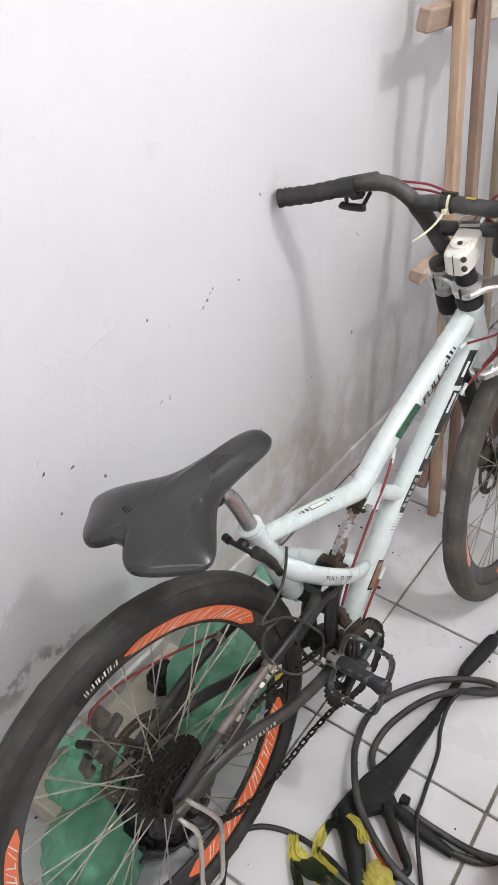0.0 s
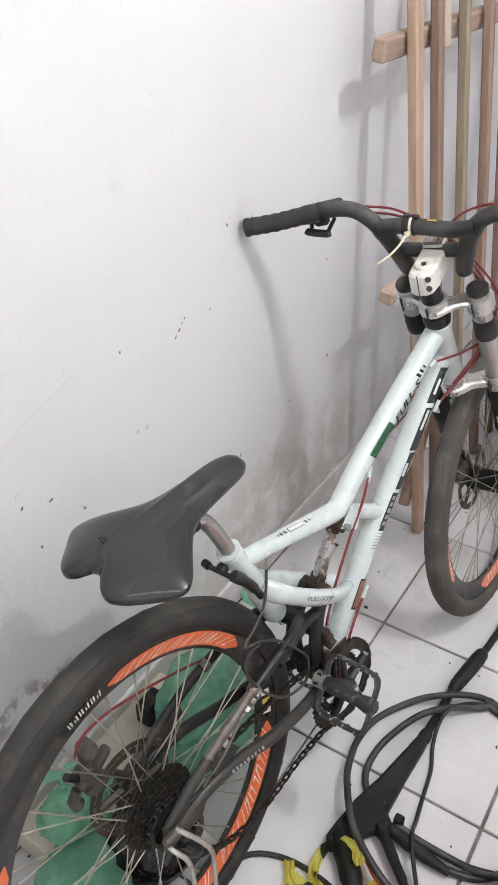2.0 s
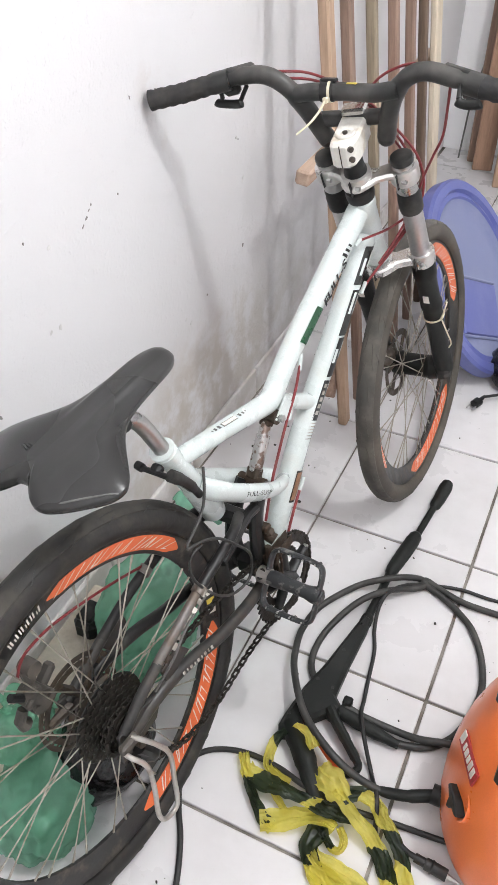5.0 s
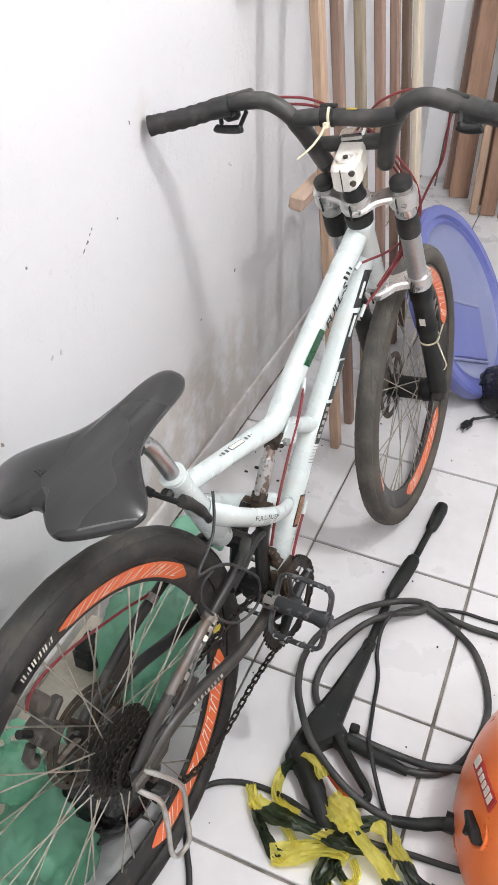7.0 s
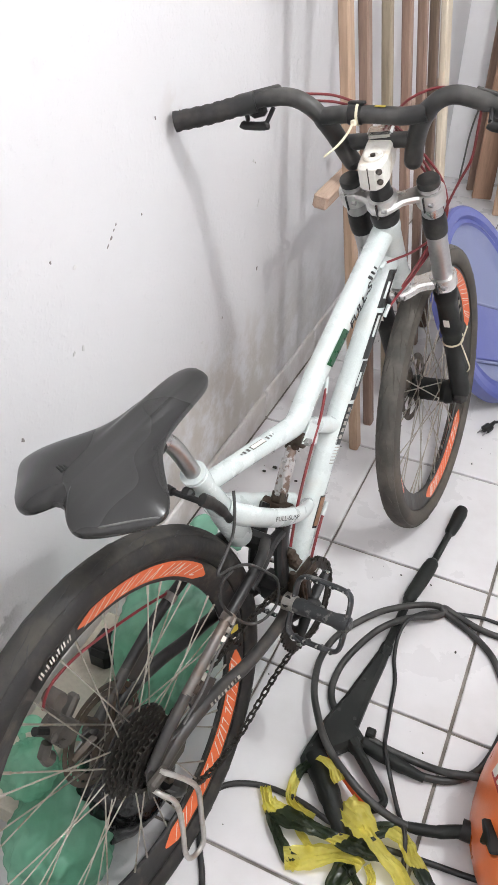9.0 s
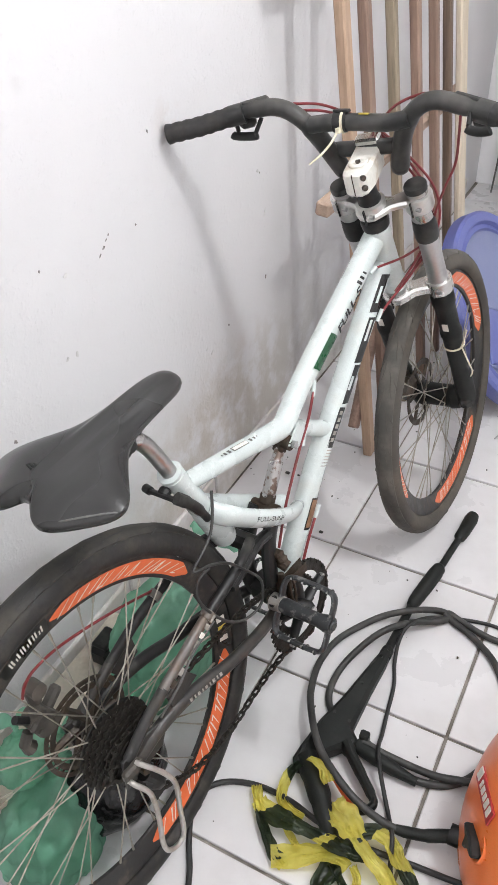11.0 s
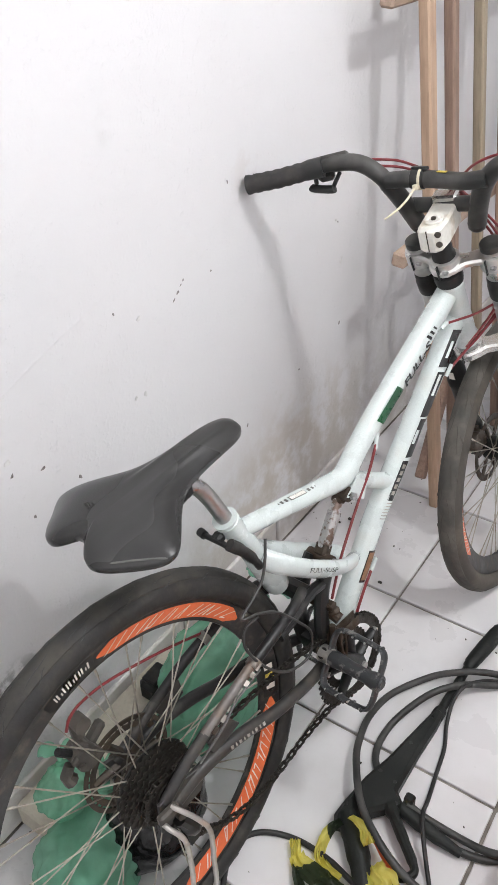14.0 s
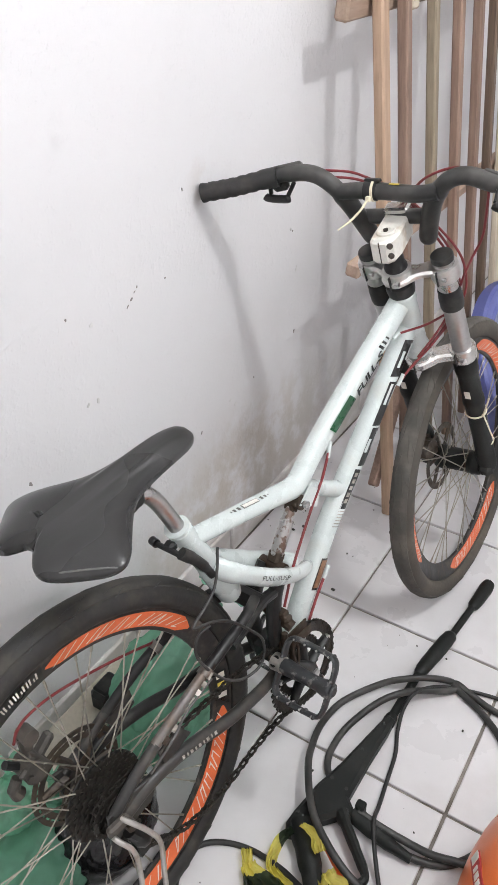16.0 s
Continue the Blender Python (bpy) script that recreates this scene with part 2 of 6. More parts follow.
M = {
    # plain_wall is toned up by 1.28 to bounce more light into shadows
    "wall": wall_paint("white_limewashed_plaster"), "plain_wall": wall_paint("white_plaster", False, 1.28), "tile": tile_mat(),
    "grout": mat("dirty_grout", (0.29, 0.262, 0.232), 0.9, dirt=(0.085, 0.072, 0.058), amount=0.85, scale=7, fine=300, bump=0.4, lo=0.40, hi=0.65),
    "skirt": mat("skirting_tile", (0.72, 0.70, 0.69), 0.5, dirt=(0.46, 0.42, 0.37), amount=0.6, scale=9, lo=0.4, hi=0.65),
    "tyre": mat("dusty_rubber", (0.019, 0.0185, 0.018), 0.6, spec=0.35, dirt=(0.10, 0.088, 0.07), amount=0.40, scale=34, fine=120, bump=0.3, lo=0.42, hi=0.75),
    "tread": mat("dusty_tread_rubber", (0.021, 0.020, 0.0185), 0.70, dirt=(0.11, 0.097, 0.078), amount=0.42, scale=20, fine=90, bump=0.4, lo=0.38, hi=0.7),
    "front_tread": mat("dust_grey_tread_rubber", (0.060, 0.056, 0.050), 0.8, dirt=(0.16, 0.145, 0.125), amount=0.7, scale=14, fine=90, bump=0.4, lo=0.35, hi=0.7),
    "front_tyre": mat("dust_grey_rubber", (0.058, 0.051, 0.043), 0.78, dirt=(0.145, 0.125, 0.10), amount=0.6, scale=10, fine=120, bump=0.3, lo=0.38, hi=0.7),
    "black": mat("black_plastic", (0.014, 0.014, 0.014), 0.42, spec=0.35, dirt=(0.10, 0.095, 0.085), amount=0.4),
    "gunblack": mat("matt_black_plastic", (0.011, 0.0125, 0.0115), 0.48, dirt=(0.040, 0.042, 0.038), amount=0.4, fine=400, bump=0.2, spec=0.25),
    "bar": mat("dusty_black_bar_paint", (0.024, 0.0245, 0.024), 0.38, spec=0.35, dirt=(0.15, 0.14, 0.13), amount=0.6, scale=10, lo=0.4, hi=0.7, coat=0.1),
    "grip": mat("black_grip_rubber", (0.018, 0.018, 0.019), 0.6, amount=0.3, bump=0.4),
    "saddle": vinyl(),
    "white": mat("glossy_white_frame_paint", (0.585, 0.640, 0.625), 0.28, dirt=(0.55, 0.50, 0.42), amount=0.25, scale=16, fine=420, bump=0.02, coat=0.4),
    "white_worn": mat("yellowed_white_paint", (0.74, 0.72, 0.66), 0.38, dirt=(0.42, 0.30, 0.18), amount=0.55, scale=30, bump=0.05, coat=0.2),
    "rotor": mat("grimy_brown_steel", (0.060, 0.050, 0.042), 0.5, 0.5, dirt=(0.10, 0.075, 0.052), amount=0.8, scale=30, bump=0.2, lo=0.38, hi=0.62),
    "chrome": mat("worn_chrome", (0.46, 0.455, 0.45), 0.28, 1.0, dirt=(0.45, 0.43, 0.41), amount=0.06, scale=5, bump=0.0),
    "dull": mat("dull_plated_wire", (0.50, 0.48, 0.45), 0.38, 0.9, dirt=(0.25, 0.2, 0.15), amount=0.6, scale=35, bump=0.1),
    "worn_shock": mat("rust_freckled_chrome", (0.50, 0.49, 0.48), 0.32, 0.9, dirt=(0.16, 0.09, 0.06), amount=0.85, scale=55, bump=0.05, lo=0.52, hi=0.60),
    "alloy": mat("cast_alloy", (0.64, 0.63, 0.61), 0.32, 1.0, dirt=(0.50, 0.48, 0.45), amount=0.1, scale=6, bump=0.02),
    "spoke": mat("dull_spoke_steel", (0.46, 0.43, 0.37), 0.36, 1.0, dirt=(0.22, 0.16, 0.10), amount=0.7, scale=30, bump=0.0),
    "steel": mat("greasy_dark_steel", (0.11, 0.10, 0.09), 0.5, 0.7, dirt=(0.075, 0.05, 0.03), amount=0.8, scale=30, fine=120, bump=0.35, lo=0.35, hi=0.65),
    "cassette": mat("greasy_sprocket_steel", (0.034, 0.031, 0.028), 0.55, 0.5, dirt=(0.03, 0.025, 0.02), amount=0.9, scale=40, fine=200, bump=0.5, lo=0.35, hi=0.6),
    "rust": mat("rusty_steel", (0.07, 0.054, 0.041), 0.65, 0.4, dirt=(0.045, 0.027, 0.016), amount=0.9, scale=35, fine=200, bump=0.4, lo=0.35, hi=0.6),
    "swing": mat("dirty_grey_swingarm_paint", (0.040, 0.039, 0.038), 0.45, 0.2, dirt=(0.11, 0.09, 0.07), amount=0.5, scale=25, bump=0.15, lo=0.4, hi=0.7),
    "silverstay": mat("scratched_silver_stay", (0.17, 0.16, 0.15), 0.42, 0.5, dirt=(0.16, 0.12, 0.09), amount=0.7, scale=30, bump=0.15, lo=0.42, hi=0.62),
    "rim": mat("black_rim", (0.022, 0.022, 0.022), 0.42, dirt=(0.13, 0.11, 0.085), amount=0.7, scale=26),
    "orange_film": mat("orange_rim_decal", (0.72, 0.150, 0.048), 0.38, dirt=(0.5, 0.12, 0.05), amount=0.35, scale=20, bump=0.03),
    "pale_film": mat("pale_decal", (0.72, 0.68, 0.62), 0.4, amount=0.2, bump=0.0),
    "faded_film": mat("faded_decal", (0.36, 0.34, 0.30), 0.45, dirt=(0.14, 0.12, 0.10), amount=0.7, scale=60, bump=0.0, lo=0.42, hi=0.6),
    "cast": mat("dusty_cast_metal", (0.075, 0.068, 0.060), 0.55, 0.3, dirt=(0.17, 0.145, 0.12), amount=0.6, scale=30, fine=120, bump=0.3, lo=0.42, hi=0.68),
    "ink": mat("black_decal", (0.014, 0.015, 0.015), 0.3, dirt=(0.05, 0.05, 0.05), amount=0.3, bump=0.0, coat=0.2),
    "green_film": mat("green_decal", (0.012, 0.085, 0.032), 0.3, dirt=(0.02, 0.05, 0.03), amount=0.6, scale=60, bump=0.0, lo=0.42, hi=0.58),
    "green_dark": mat("dark_green_print", (0.008, 0.06, 0.025), 0.3, bump=0.0),
    "bronze_film": mat("bronze_decal", (0.25, 0.13, 0.07), 0.4, dirt=(0.1, 0.05, 0.03), amount=0.5, scale=60, bump=0.0),
    "yellow_film": mat("yellow_decal", (0.55, 0.42, 0.06), 0.4, bump=0.0),
    "pedal": mat("scuffed_pedal_paint", (0.030, 0.032, 0.034), 0.4, dirt=(0.28, 0.27, 0.255), amount=0.55, scale=45, bump=0.25, lo=0.57, hi=0.66),
    "red_cable": mat("red_cable_sheath", (0.19, 0.020, 0.024), 0.4, amount=0.25),
    "grey_cable": mat("grey_cable_sheath", (0.10, 0.098, 0.094), 0.5, dirt=(0.2, 0.19, 0.17), amount=0.5),
    "hose": mat("dusty_black_hose", (0.024, 0.024, 0.023), 0.5, dirt=(0.10, 0.095, 0.088), amount=0.55, scale=18, bump=0.12, lo=0.4, hi=0.7),
    "cable": mat("black_power_cable", (0.015, 0.015, 0.015), 0.5, amount=0.2),
    "tie": mat("cream_nylon", (0.72, 0.66, 0.50), 0.4, amount=0.2, bump=0.0),
    "washer": mat("orange_moulded_plastic", (0.88, 0.200, 0.050), 0.34, dirt=(0.72, 0.17, 0.05), amount=0.3, scale=7, fine=500, bump=0.06, coat=0.15),
    "washer_light": mat("light_orange_plastic", (0.86, 0.21, 0.04), 0.36, dirt=(0.6, 0.17, 0.05), amount=0.3, scale=7, fine=500, bump=0.06),
    "trigger": mat("orange_trigger", (0.80, 0.12, 0.04), 0.4, bump=0.0),
    "label_red": mat("red_label", (0.42, 0.03, 0.03), 0.35, bump=0.0),
    "blue": mat("faded_blue_moulded_plastic", (0.185, 0.212, 0.375), 0.42, dirt=(0.30, 0.325, 0.44), amount=0.55, scale=6, fine=300, bump=0.06, lo=0.4, hi=0.7),
    "blue_rim": mat("blue_rim_plastic", (0.105, 0.125, 0.37), 0.4, dirt=(0.22, 0.24, 0.44), amount=0.5, scale=9, fine=300, bump=0.06, lo=0.4, hi=0.7),
    "green_bag": film_plastic("green_bag_film", (0.20, 0.50, 0.34), (0.44, 0.84, 0.62), 0.14, 0.40, 0.34, 0.7),
    "black_bag": mat("black_bag_film", (0.010, 0.010, 0.011), 0.2, dirt=(0.05, 0.05, 0.05), amount=0.4, scale=25, fine=60, bump=0.7),
    "tape": tape_film(),
    "cream": mat("cream_painted_board", (0.60, 0.55, 0.46), 0.65, dirt=(0.4, 0.34, 0.26), amount=0.5, scale=10),
    "pine": wood("pale_pine", (0.41, 0.285, 0.20), (0.33, 0.22, 0.15)),
    "rose": wood("pale_pinkish_wood", (0.44, 0.325, 0.25), (0.36, 0.25, 0.19), (1.6, 18, 18)),
    "brown": wood("brown_hardwood", (0.31, 0.205, 0.155), (0.22, 0.138, 0.102)),
    "olive": wood("greyed_wood", (0.32, 0.26, 0.185), (0.23, 0.18, 0.125)),
    "darkwood": wood("dark_hardwood", (0.17, 0.115, 0.08), (0.10, 0.065, 0.045)),
    "palewood": wood("bleached_wood", (0.60, 0.52, 0.41), (0.50, 0.42, 0.32)),
    "plank": wood("sawn_red_plank", (0.40, 0.245, 0.165), (0.30, 0.175, 0.115)),
    "speck": mat("dark_debris", (0.05, 0.045, 0.04), 0.8),
    "chip": mat("bared_grey_render", (0.26, 0.24, 0.23), 0.85, dirt=(0.09, 0.08, 0.075), amount=0.8, scale=150),
    "flake": mat("bare_plaster_flake", (0.70, 0.69, 0.68), 0.8),
}


# ---- mesh building ----
class Geo:
    """Collects vertices and faces for one mesh."""

    def __init__(self):
        self.v, self.f, self.m = [], [], []

    def add(self, verts, faces, slot=0, xf=None):
        k = len(self.v)
        self.v += [tuple(xf @ Vector(p)) if xf is not None else tuple(p) for p in verts]
        self.f += [tuple(i + k for i in q) for q in faces]
        self.m += [slot] * len(faces)
        return self

    def box(self, c, s, bevel=0.003, xf=None, slot=0):
        """A chamfered box round c, of size s."""
        h = [x / 2 for x in s]
        b = min(bevel, min(h) * 0.6)
        verts, idx = [], {}
        for sx in (-1, 1):
            for sy in (-1, 1):
                for sz in (-1, 1):
                    for ax in range(3):
                        p = [sx * h[0], sy * h[1], sz * h[2]]
                        for j in range(3):
                            if j != ax:
                                p[j] -= (sx, sy, sz)[j] * b
                        idx[(sx, sy, sz, ax)] = len(verts)
                        verts.append([p[j] + c[j] for j in range(3)])
        faces = []
        for ax in range(3):
            u, w = (ax + 1) % 3, (ax + 2) % 3
            for s1 in (-1, 1):
                q = []
                for a, d in ((-1, -1), (1, -1), (1, 1), (-1, 1)):
                    k = [0, 0, 0]
                    k[ax], k[u], k[w] = s1, a, d
                    q.append(idx[(*k, ax)])
                faces.append(q if s1 > 0 else q[::-1])
            for a in (-1, 1):
                for d in (-1, 1):
                    k0, k1 = [0, 0, 0], [0, 0, 0]
                    k0[ax], k0[u], k0[w] = -1, a, d
                    k1[ax], k1[u], k1[w] = 1, a, d
                    q = [idx[(*k0, u)], idx[(*k1, u)], idx[(*k1, w)], idx[(*k0, w)]]
                    faces.append(q if a * d > 0 else q[::-1])
        for sx in (-1, 1):
            for sy in (-1, 1):
                for sz in (-1, 1):
                    q = [idx[(sx, sy, sz, j)] for j in range(3)]
                    faces.append(q if sx * sy * sz > 0 else q[::-1])
        return self.add(verts, faces, slot, xf)

    def tube(self, pts, r, n=12, closed=False, flat=1.0, up=(0, 0, 1), xf=None, slot=0, caps=True):
        """A tube along pts; r: a radius or one for each point; flat: stretch of the section along 'up'."""
        pts = [Vector(p) for p in pts]
        k = len(pts)
        rr = list(r) if isinstance(r, (list, tuple)) else [r] * k
        tang = []
        for i in range(k):
            a = pts[(i - 1) % k] if closed or i else pts[0]
            b = pts[(i + 1) % k] if closed or i < k - 1 else pts[-1]
            tang.append((b - a).normalized())
        ref = Vector(up)
        if abs(ref.dot(tang[0])) > 0.95:
            ref = Vector((1, 0, 0)) if abs(tang[0].x) < 0.9 else Vector((0, 1, 0))
        nrm = (ref - tang[0] * ref.dot(tang[0])).normalized()
        verts, faces = [], []
        for i in range(k):
            nrm = (nrm - tang[i] * nrm.dot(tang[i])).normalized()
            bi = tang[i].cross(nrm)
            for j in range(n):
                t = 2 * math.pi * j / n
                verts.append(pts[i] + nrm * (math.cos(t) * rr[i] * flat) + bi * (math.sin(t) * rr[i]))
        for i in range(k if closed else k - 1):
            a, b = i * n, ((i + 1) % k) * n
            faces += [(a + j, a + (j + 1) % n, b + (j + 1) % n, b + j) for j in range(n)]
        if caps and not closed:
            faces += [tuple(range(n))[::-1], tuple(range((k - 1) * n, k * n))]
        return self.add(verts, faces, slot, xf)

    def lathe(self, prof, n=32, xf=None, slot=0, close=False):
        """Turns the profile [(radius, height)] round z."""
        k = len(prof)
        verts = [(r * math.cos(2 * math.pi * j / n), r * math.sin(2 * math.pi * j / n), z) for r, z in prof for j in range(n)]
        faces = []
        for i in range(k if close else k - 1):
            a, b = i * n, ((i + 1) % k) * n
            faces += [(a + j, a + (j + 1) % n, b + (j + 1) % n, b + j) for j in range(n)]
        if not close:
            faces += [tuple(range(n))[::-1], tuple(range((k - 1) * n, k * n))]
        return self.add(verts, faces, slot, xf)

    def prism(self, poly, z0, z1, bevel=0.004, xf=None, slot=0):
        """An upright prism over a polygon (counter-clockwise), its upper edge chamfered."""
        k = len(poly)
        cx, cy = sum(p[0] for p in poly) / k, sum(p[1] for p in poly) / k
        ins = []
        for i in range(k):
            a, b, c = Vector(poly[i - 1]), Vector(poly[i]), Vector(poly[(i + 1) % k])
            d = ((b - a).normalized() + (c - b).normalized()).normalized()
            ins.append((b.x - d.y * bevel, b.y + d.x * bevel))
        rings = [[(*p, z0) for p in ins], [(*p, z0 + bevel) for p in poly], [(*p, z1 - bevel) for p in poly], [(*p, z1) for p in ins]]
        verts = [p for r in rings for p in r]
        faces = [(a * k + j, a * k + (j + 1) % k, (a + 1) * k + (j + 1) % k, (a + 1) * k + j) for a in range(3) for j in range(k)]
        faces += [tuple(range(k))[::-1], tuple(range(3 * k, 4 * k))]
        return self.add(verts, faces, slot, xf)

    def mesh(self, name, mats, smooth=35):
        me = bpy.data.meshes.new(name)
        me.from_pydata(self.v, [], self.f)
        for m in mats if isinstance(mats, (list, tuple)) else [mats]:
            me.materials.append(M[m] if isinstance(m, str) else m)
        me.polygons.foreach_set("material_index", self.m)
        me.polygons.foreach_set("use_smooth", [True] * len(self.f))
        me.set_sharp_from_angle(angle=radians(smooth))
        me.update()
        return me


def part(name, geo, mats, parent, label="", smooth=35):
    ob = new(name, geo if isinstance(geo, bpy.types.Mesh) else geo.mesh(name, mats, smooth))
    ob.parent = parent
    return tagged(ob, label)


def thing(name, label, category, at=None, group="", kind=""):
    ob = new(name)
    ob.empty_display_size = 0.05
    if at is not None:
        ob.matrix_basis = at
    return tagged(ob, label, category, group, kind)


def smooth_path(pts, step=5):
    """Catmull-Rom through pts."""
    p = [Vector(q) for q in pts]
    p = [2 * p[0] - p[1]] + p + [2 * p[-1] - p[-2]]
    out = []
    for i in range(1, len(p) - 2):
        for s in range(step):
            t = s / step
            out.append(0.5 * (2 * p[i] + (p[i + 1] - p[i - 1]) * t + (2 * p[i - 1] - 5 * p[i] + 4 * p[i + 1] - p[i + 2]) * t * t + (3 * p[i] - p[i - 1] - 3 * p[i + 1] + p[i + 2]) * t ** 3))
    return out + [p[-2]]


def frame_on(origin, along, normal):
    """A matrix with x along 'along' and z along 'normal'."""
    x = Vector(along).normalized()
    z = Vector(normal)
    z = (z - x * z.dot(x)).normalized()
    y = z.cross(x)
    m = Matrix((x, y, z)).transposed().to_4x4()
    m.translation = Vector(origin)
    return m


# ---- room ----
ROOM_X, ROOM_Y0, ROOM_Y1, ROOM_Z, THICK = 2.40, -1.72, 2.47, 3.0, 0.14


def slab(name, c, s, m, label, category):
    return tagged(new(name, Geo().box(c, s, 0.002).mesh(name, m)), label, category, kind="structure")


mid_y, len_y = (ROOM_Y0 + ROOM_Y1) / 2, ROOM_Y1 - ROOM_Y0
floor = slab("floor", (ROOM_X / 2, mid_y, -0.056), (ROOM_X + 2 * THICK, len_y + 2 * THICK, 0.1), "grout", "dirty grey cement grout bed under white floor tiles", "floor")
wall_left = slab("wall_left", (-THICK / 2, mid_y, ROOM_Z / 2), (THICK, len_y + 2 * THICK, ROOM_Z), "wall", "rough white painted plaster wall with scuffs and damp stains", "wall")
wall_back = slab("wall_back", (ROOM_X / 2, ROOM_Y1 + THICK / 2, ROOM_Z / 2), (ROOM_X, THICK, ROOM_Z), "plain_wall", "white painted plaster wall behind stacked planks", "wall")
# right wall, front wall and ceiling: never in view, added to bounce light
bounce_wall_right = slab("bounce_wall_right", (ROOM_X + THICK / 2, mid_y, ROOM_Z / 2), (THICK, len_y + 2 * THICK, ROOM_Z), "plain_wall", "unseen plain white wall added to close the room and bounce light", "wall")
bounce_wall_front = slab("bounce_wall_front", (ROOM_X / 2, ROOM_Y0 - THICK / 2, ROOM_Z / 2), (ROOM_X, THICK, ROOM_Z), "plain_wall", "unseen plain white wall added to close the room and bounce light", "wall")
ceiling = slab("ceiling", (ROOM_X / 2, mid_y, ROOM_Z + 0.06), (ROOM_X + 2 * THICK, len_y + 2 * THICK, 0.12), "plain_wall", "unseen plain white ceiling added to close the room and bounce light", "ceiling")

# ---- bicycle: local frame at the rear tyre's contact, x to its right, y ahead, z up ----
BIKE = pose(0.357, -0.826, 0, 0, -8.2, -8.5)
bicycle = thing("bicycle", "white full-suspension mountain bike with dusty black tyres leaning on the wall", "bicycle", BIKE)
R_TYRE, R_TUBE = 0.3260, 0.0250


def wheel(name, label, at, spin, arcs, dusty=""):
    """A 26 inch wheel round x, centred at 'at' in the bicycle's frame."""
    turn = at @ Matrix.Rotation(radians(90), 4, "Y")  # z of the lathe along the axle
    prof = [(0.2835, -0.0125), (0.2815, -0.0128), (0.253, -0.0042), (0.2465, -0.0030), (0.2455, 0.0), (0.2465, 0.0030), (0.253, 0.0042), (0.2815, 0.0128), (0.2835, 0.0125), (0.277, 0.0085), (0.277, -0.0085)]
    rim = part(name, Geo().lathe(prof, 96, turn, close=True), "rim", bicycle, label)
    g = Geo()
    tp = []
    for i in range(21):
        t = math.pi * (i / 20) * 1.56 - math.pi * 0.28
        tp.append((R_TYRE - R_TUBE + R_TUBE * math.sin(t) * (1.0 if math.sin(t) > 0 else 0.85), -R_TUBE * math.cos(t)))
    g.lathe(tp, 128, turn, close=True)
    part("tyre", g, dusty + "tyre", rim, "black slick tyre grey with dust")
    # low tread crown with curved sipes
    g = Geo()
    band = [(R_TYRE - R_TUBE + (R_TUBE + 0.0012) * math.sin(t), -(R_TUBE + 0.0012) * math.cos(t)) for t in [math.radians(a) for a in range(46, 135, 8)]]
    g.lathe(band + [(r - 0.003, z) for r, z in reversed(band)], 128, turn, close=True)
    part("tread", g, dusty + "tread", rim, "worn dusty tread band")
    g = Geo()
    for i in range(56):
        a0 = 2 * math.pi * i / 56
        s = -1 if i % 2 else 1
        for lo, hi, da, span in ((6, 30, 0.0, 0.17), (30, 52, 0.05, 0.07)):
            pts = []
            for k in range(9):
                u = k / 8
                ph = radians(90 + s * (lo + (hi - lo) * (0.5 - 0.5 * math.cos(u * math.pi)) + (5 if lo < 10 else 0) * math.sin(u * 2 * math.pi)))
                ang = a0 + da + span * u
                rad, off = R_TYRE - R_TUBE + (R_TUBE + 0.0010) * math.sin(ph), -(R_TUBE + 0.0010) * math.cos(ph)
                pts.append(turn @ Vector((rad * math.cos(ang), rad * math.sin(ang), off)))
            g.tube(pts, [0.0004, 0.0008, 0.0010, 0.0011, 0.0011, 0.0010, 0.0009, 0.0007, 0.0004] if dusty else [0.0003, 0.0006, 0.0008, 0.0009, 0.0009, 0.0008, 0.0007, 0.0006, 0.0003], 5)
    tagged(part("sipe", g, "front_tyre" if dusty else "grip", rim), kind="stuff")
    # hub
    g = Geo().lathe([(0.005, -0.062), (0.009, -0.06), (0.009, -0.048), (0.016, -0.047), (0.016, -0.03), (0.027, -0.029), (0.027, -0.025), (0.015, -0.02), (0.014, 0.018), (0.027, 0.021), (0.027, 0.025), (0.016, 0.026), (0.012, 0.04), (0.009, 0.055), (0.005, 0.062)], 24, turn)
    part("hub", g, "steel", rim, "greasy black wheel hub")
    # spokes share two meshes, one for each flange
    meshes = []
    for side in (-1, 1):
        for lead in (-1, 1):
            a = Vector((0.0235, 0, side * 0.024))
            b = Vector((0.2465 * math.cos(lead * 1.02), 0.2465 * math.sin(lead * 1.02), side * 0.002))
            a2, b2 = a, b
            g = Geo().tube([a2, b2], 0.00120, 6)
            g.tube([b2 + (a2 - b2).normalized() * 0.014, b2], 0.002, 6)
            meshes.append(g.mesh("spoke", "spoke"))
    for i in range(36):
        sp = part("spoke", meshes[i % 4], None, rim)
        sp.matrix_basis = turn @ Matrix.Rotation(2 * math.pi * (i + 0.37) / 36 + spin, 4, "Z")
    # decal arcs on both flanks, by degrees from the lowest point forwards
    def flank(rr, a, side, lift):
        return tuple(turn @ Vector((rr * math.cos(a), rr * math.sin(a), side * (0.0042 + (rr - 0.253) / 0.0285 * 0.0086 + lift))))

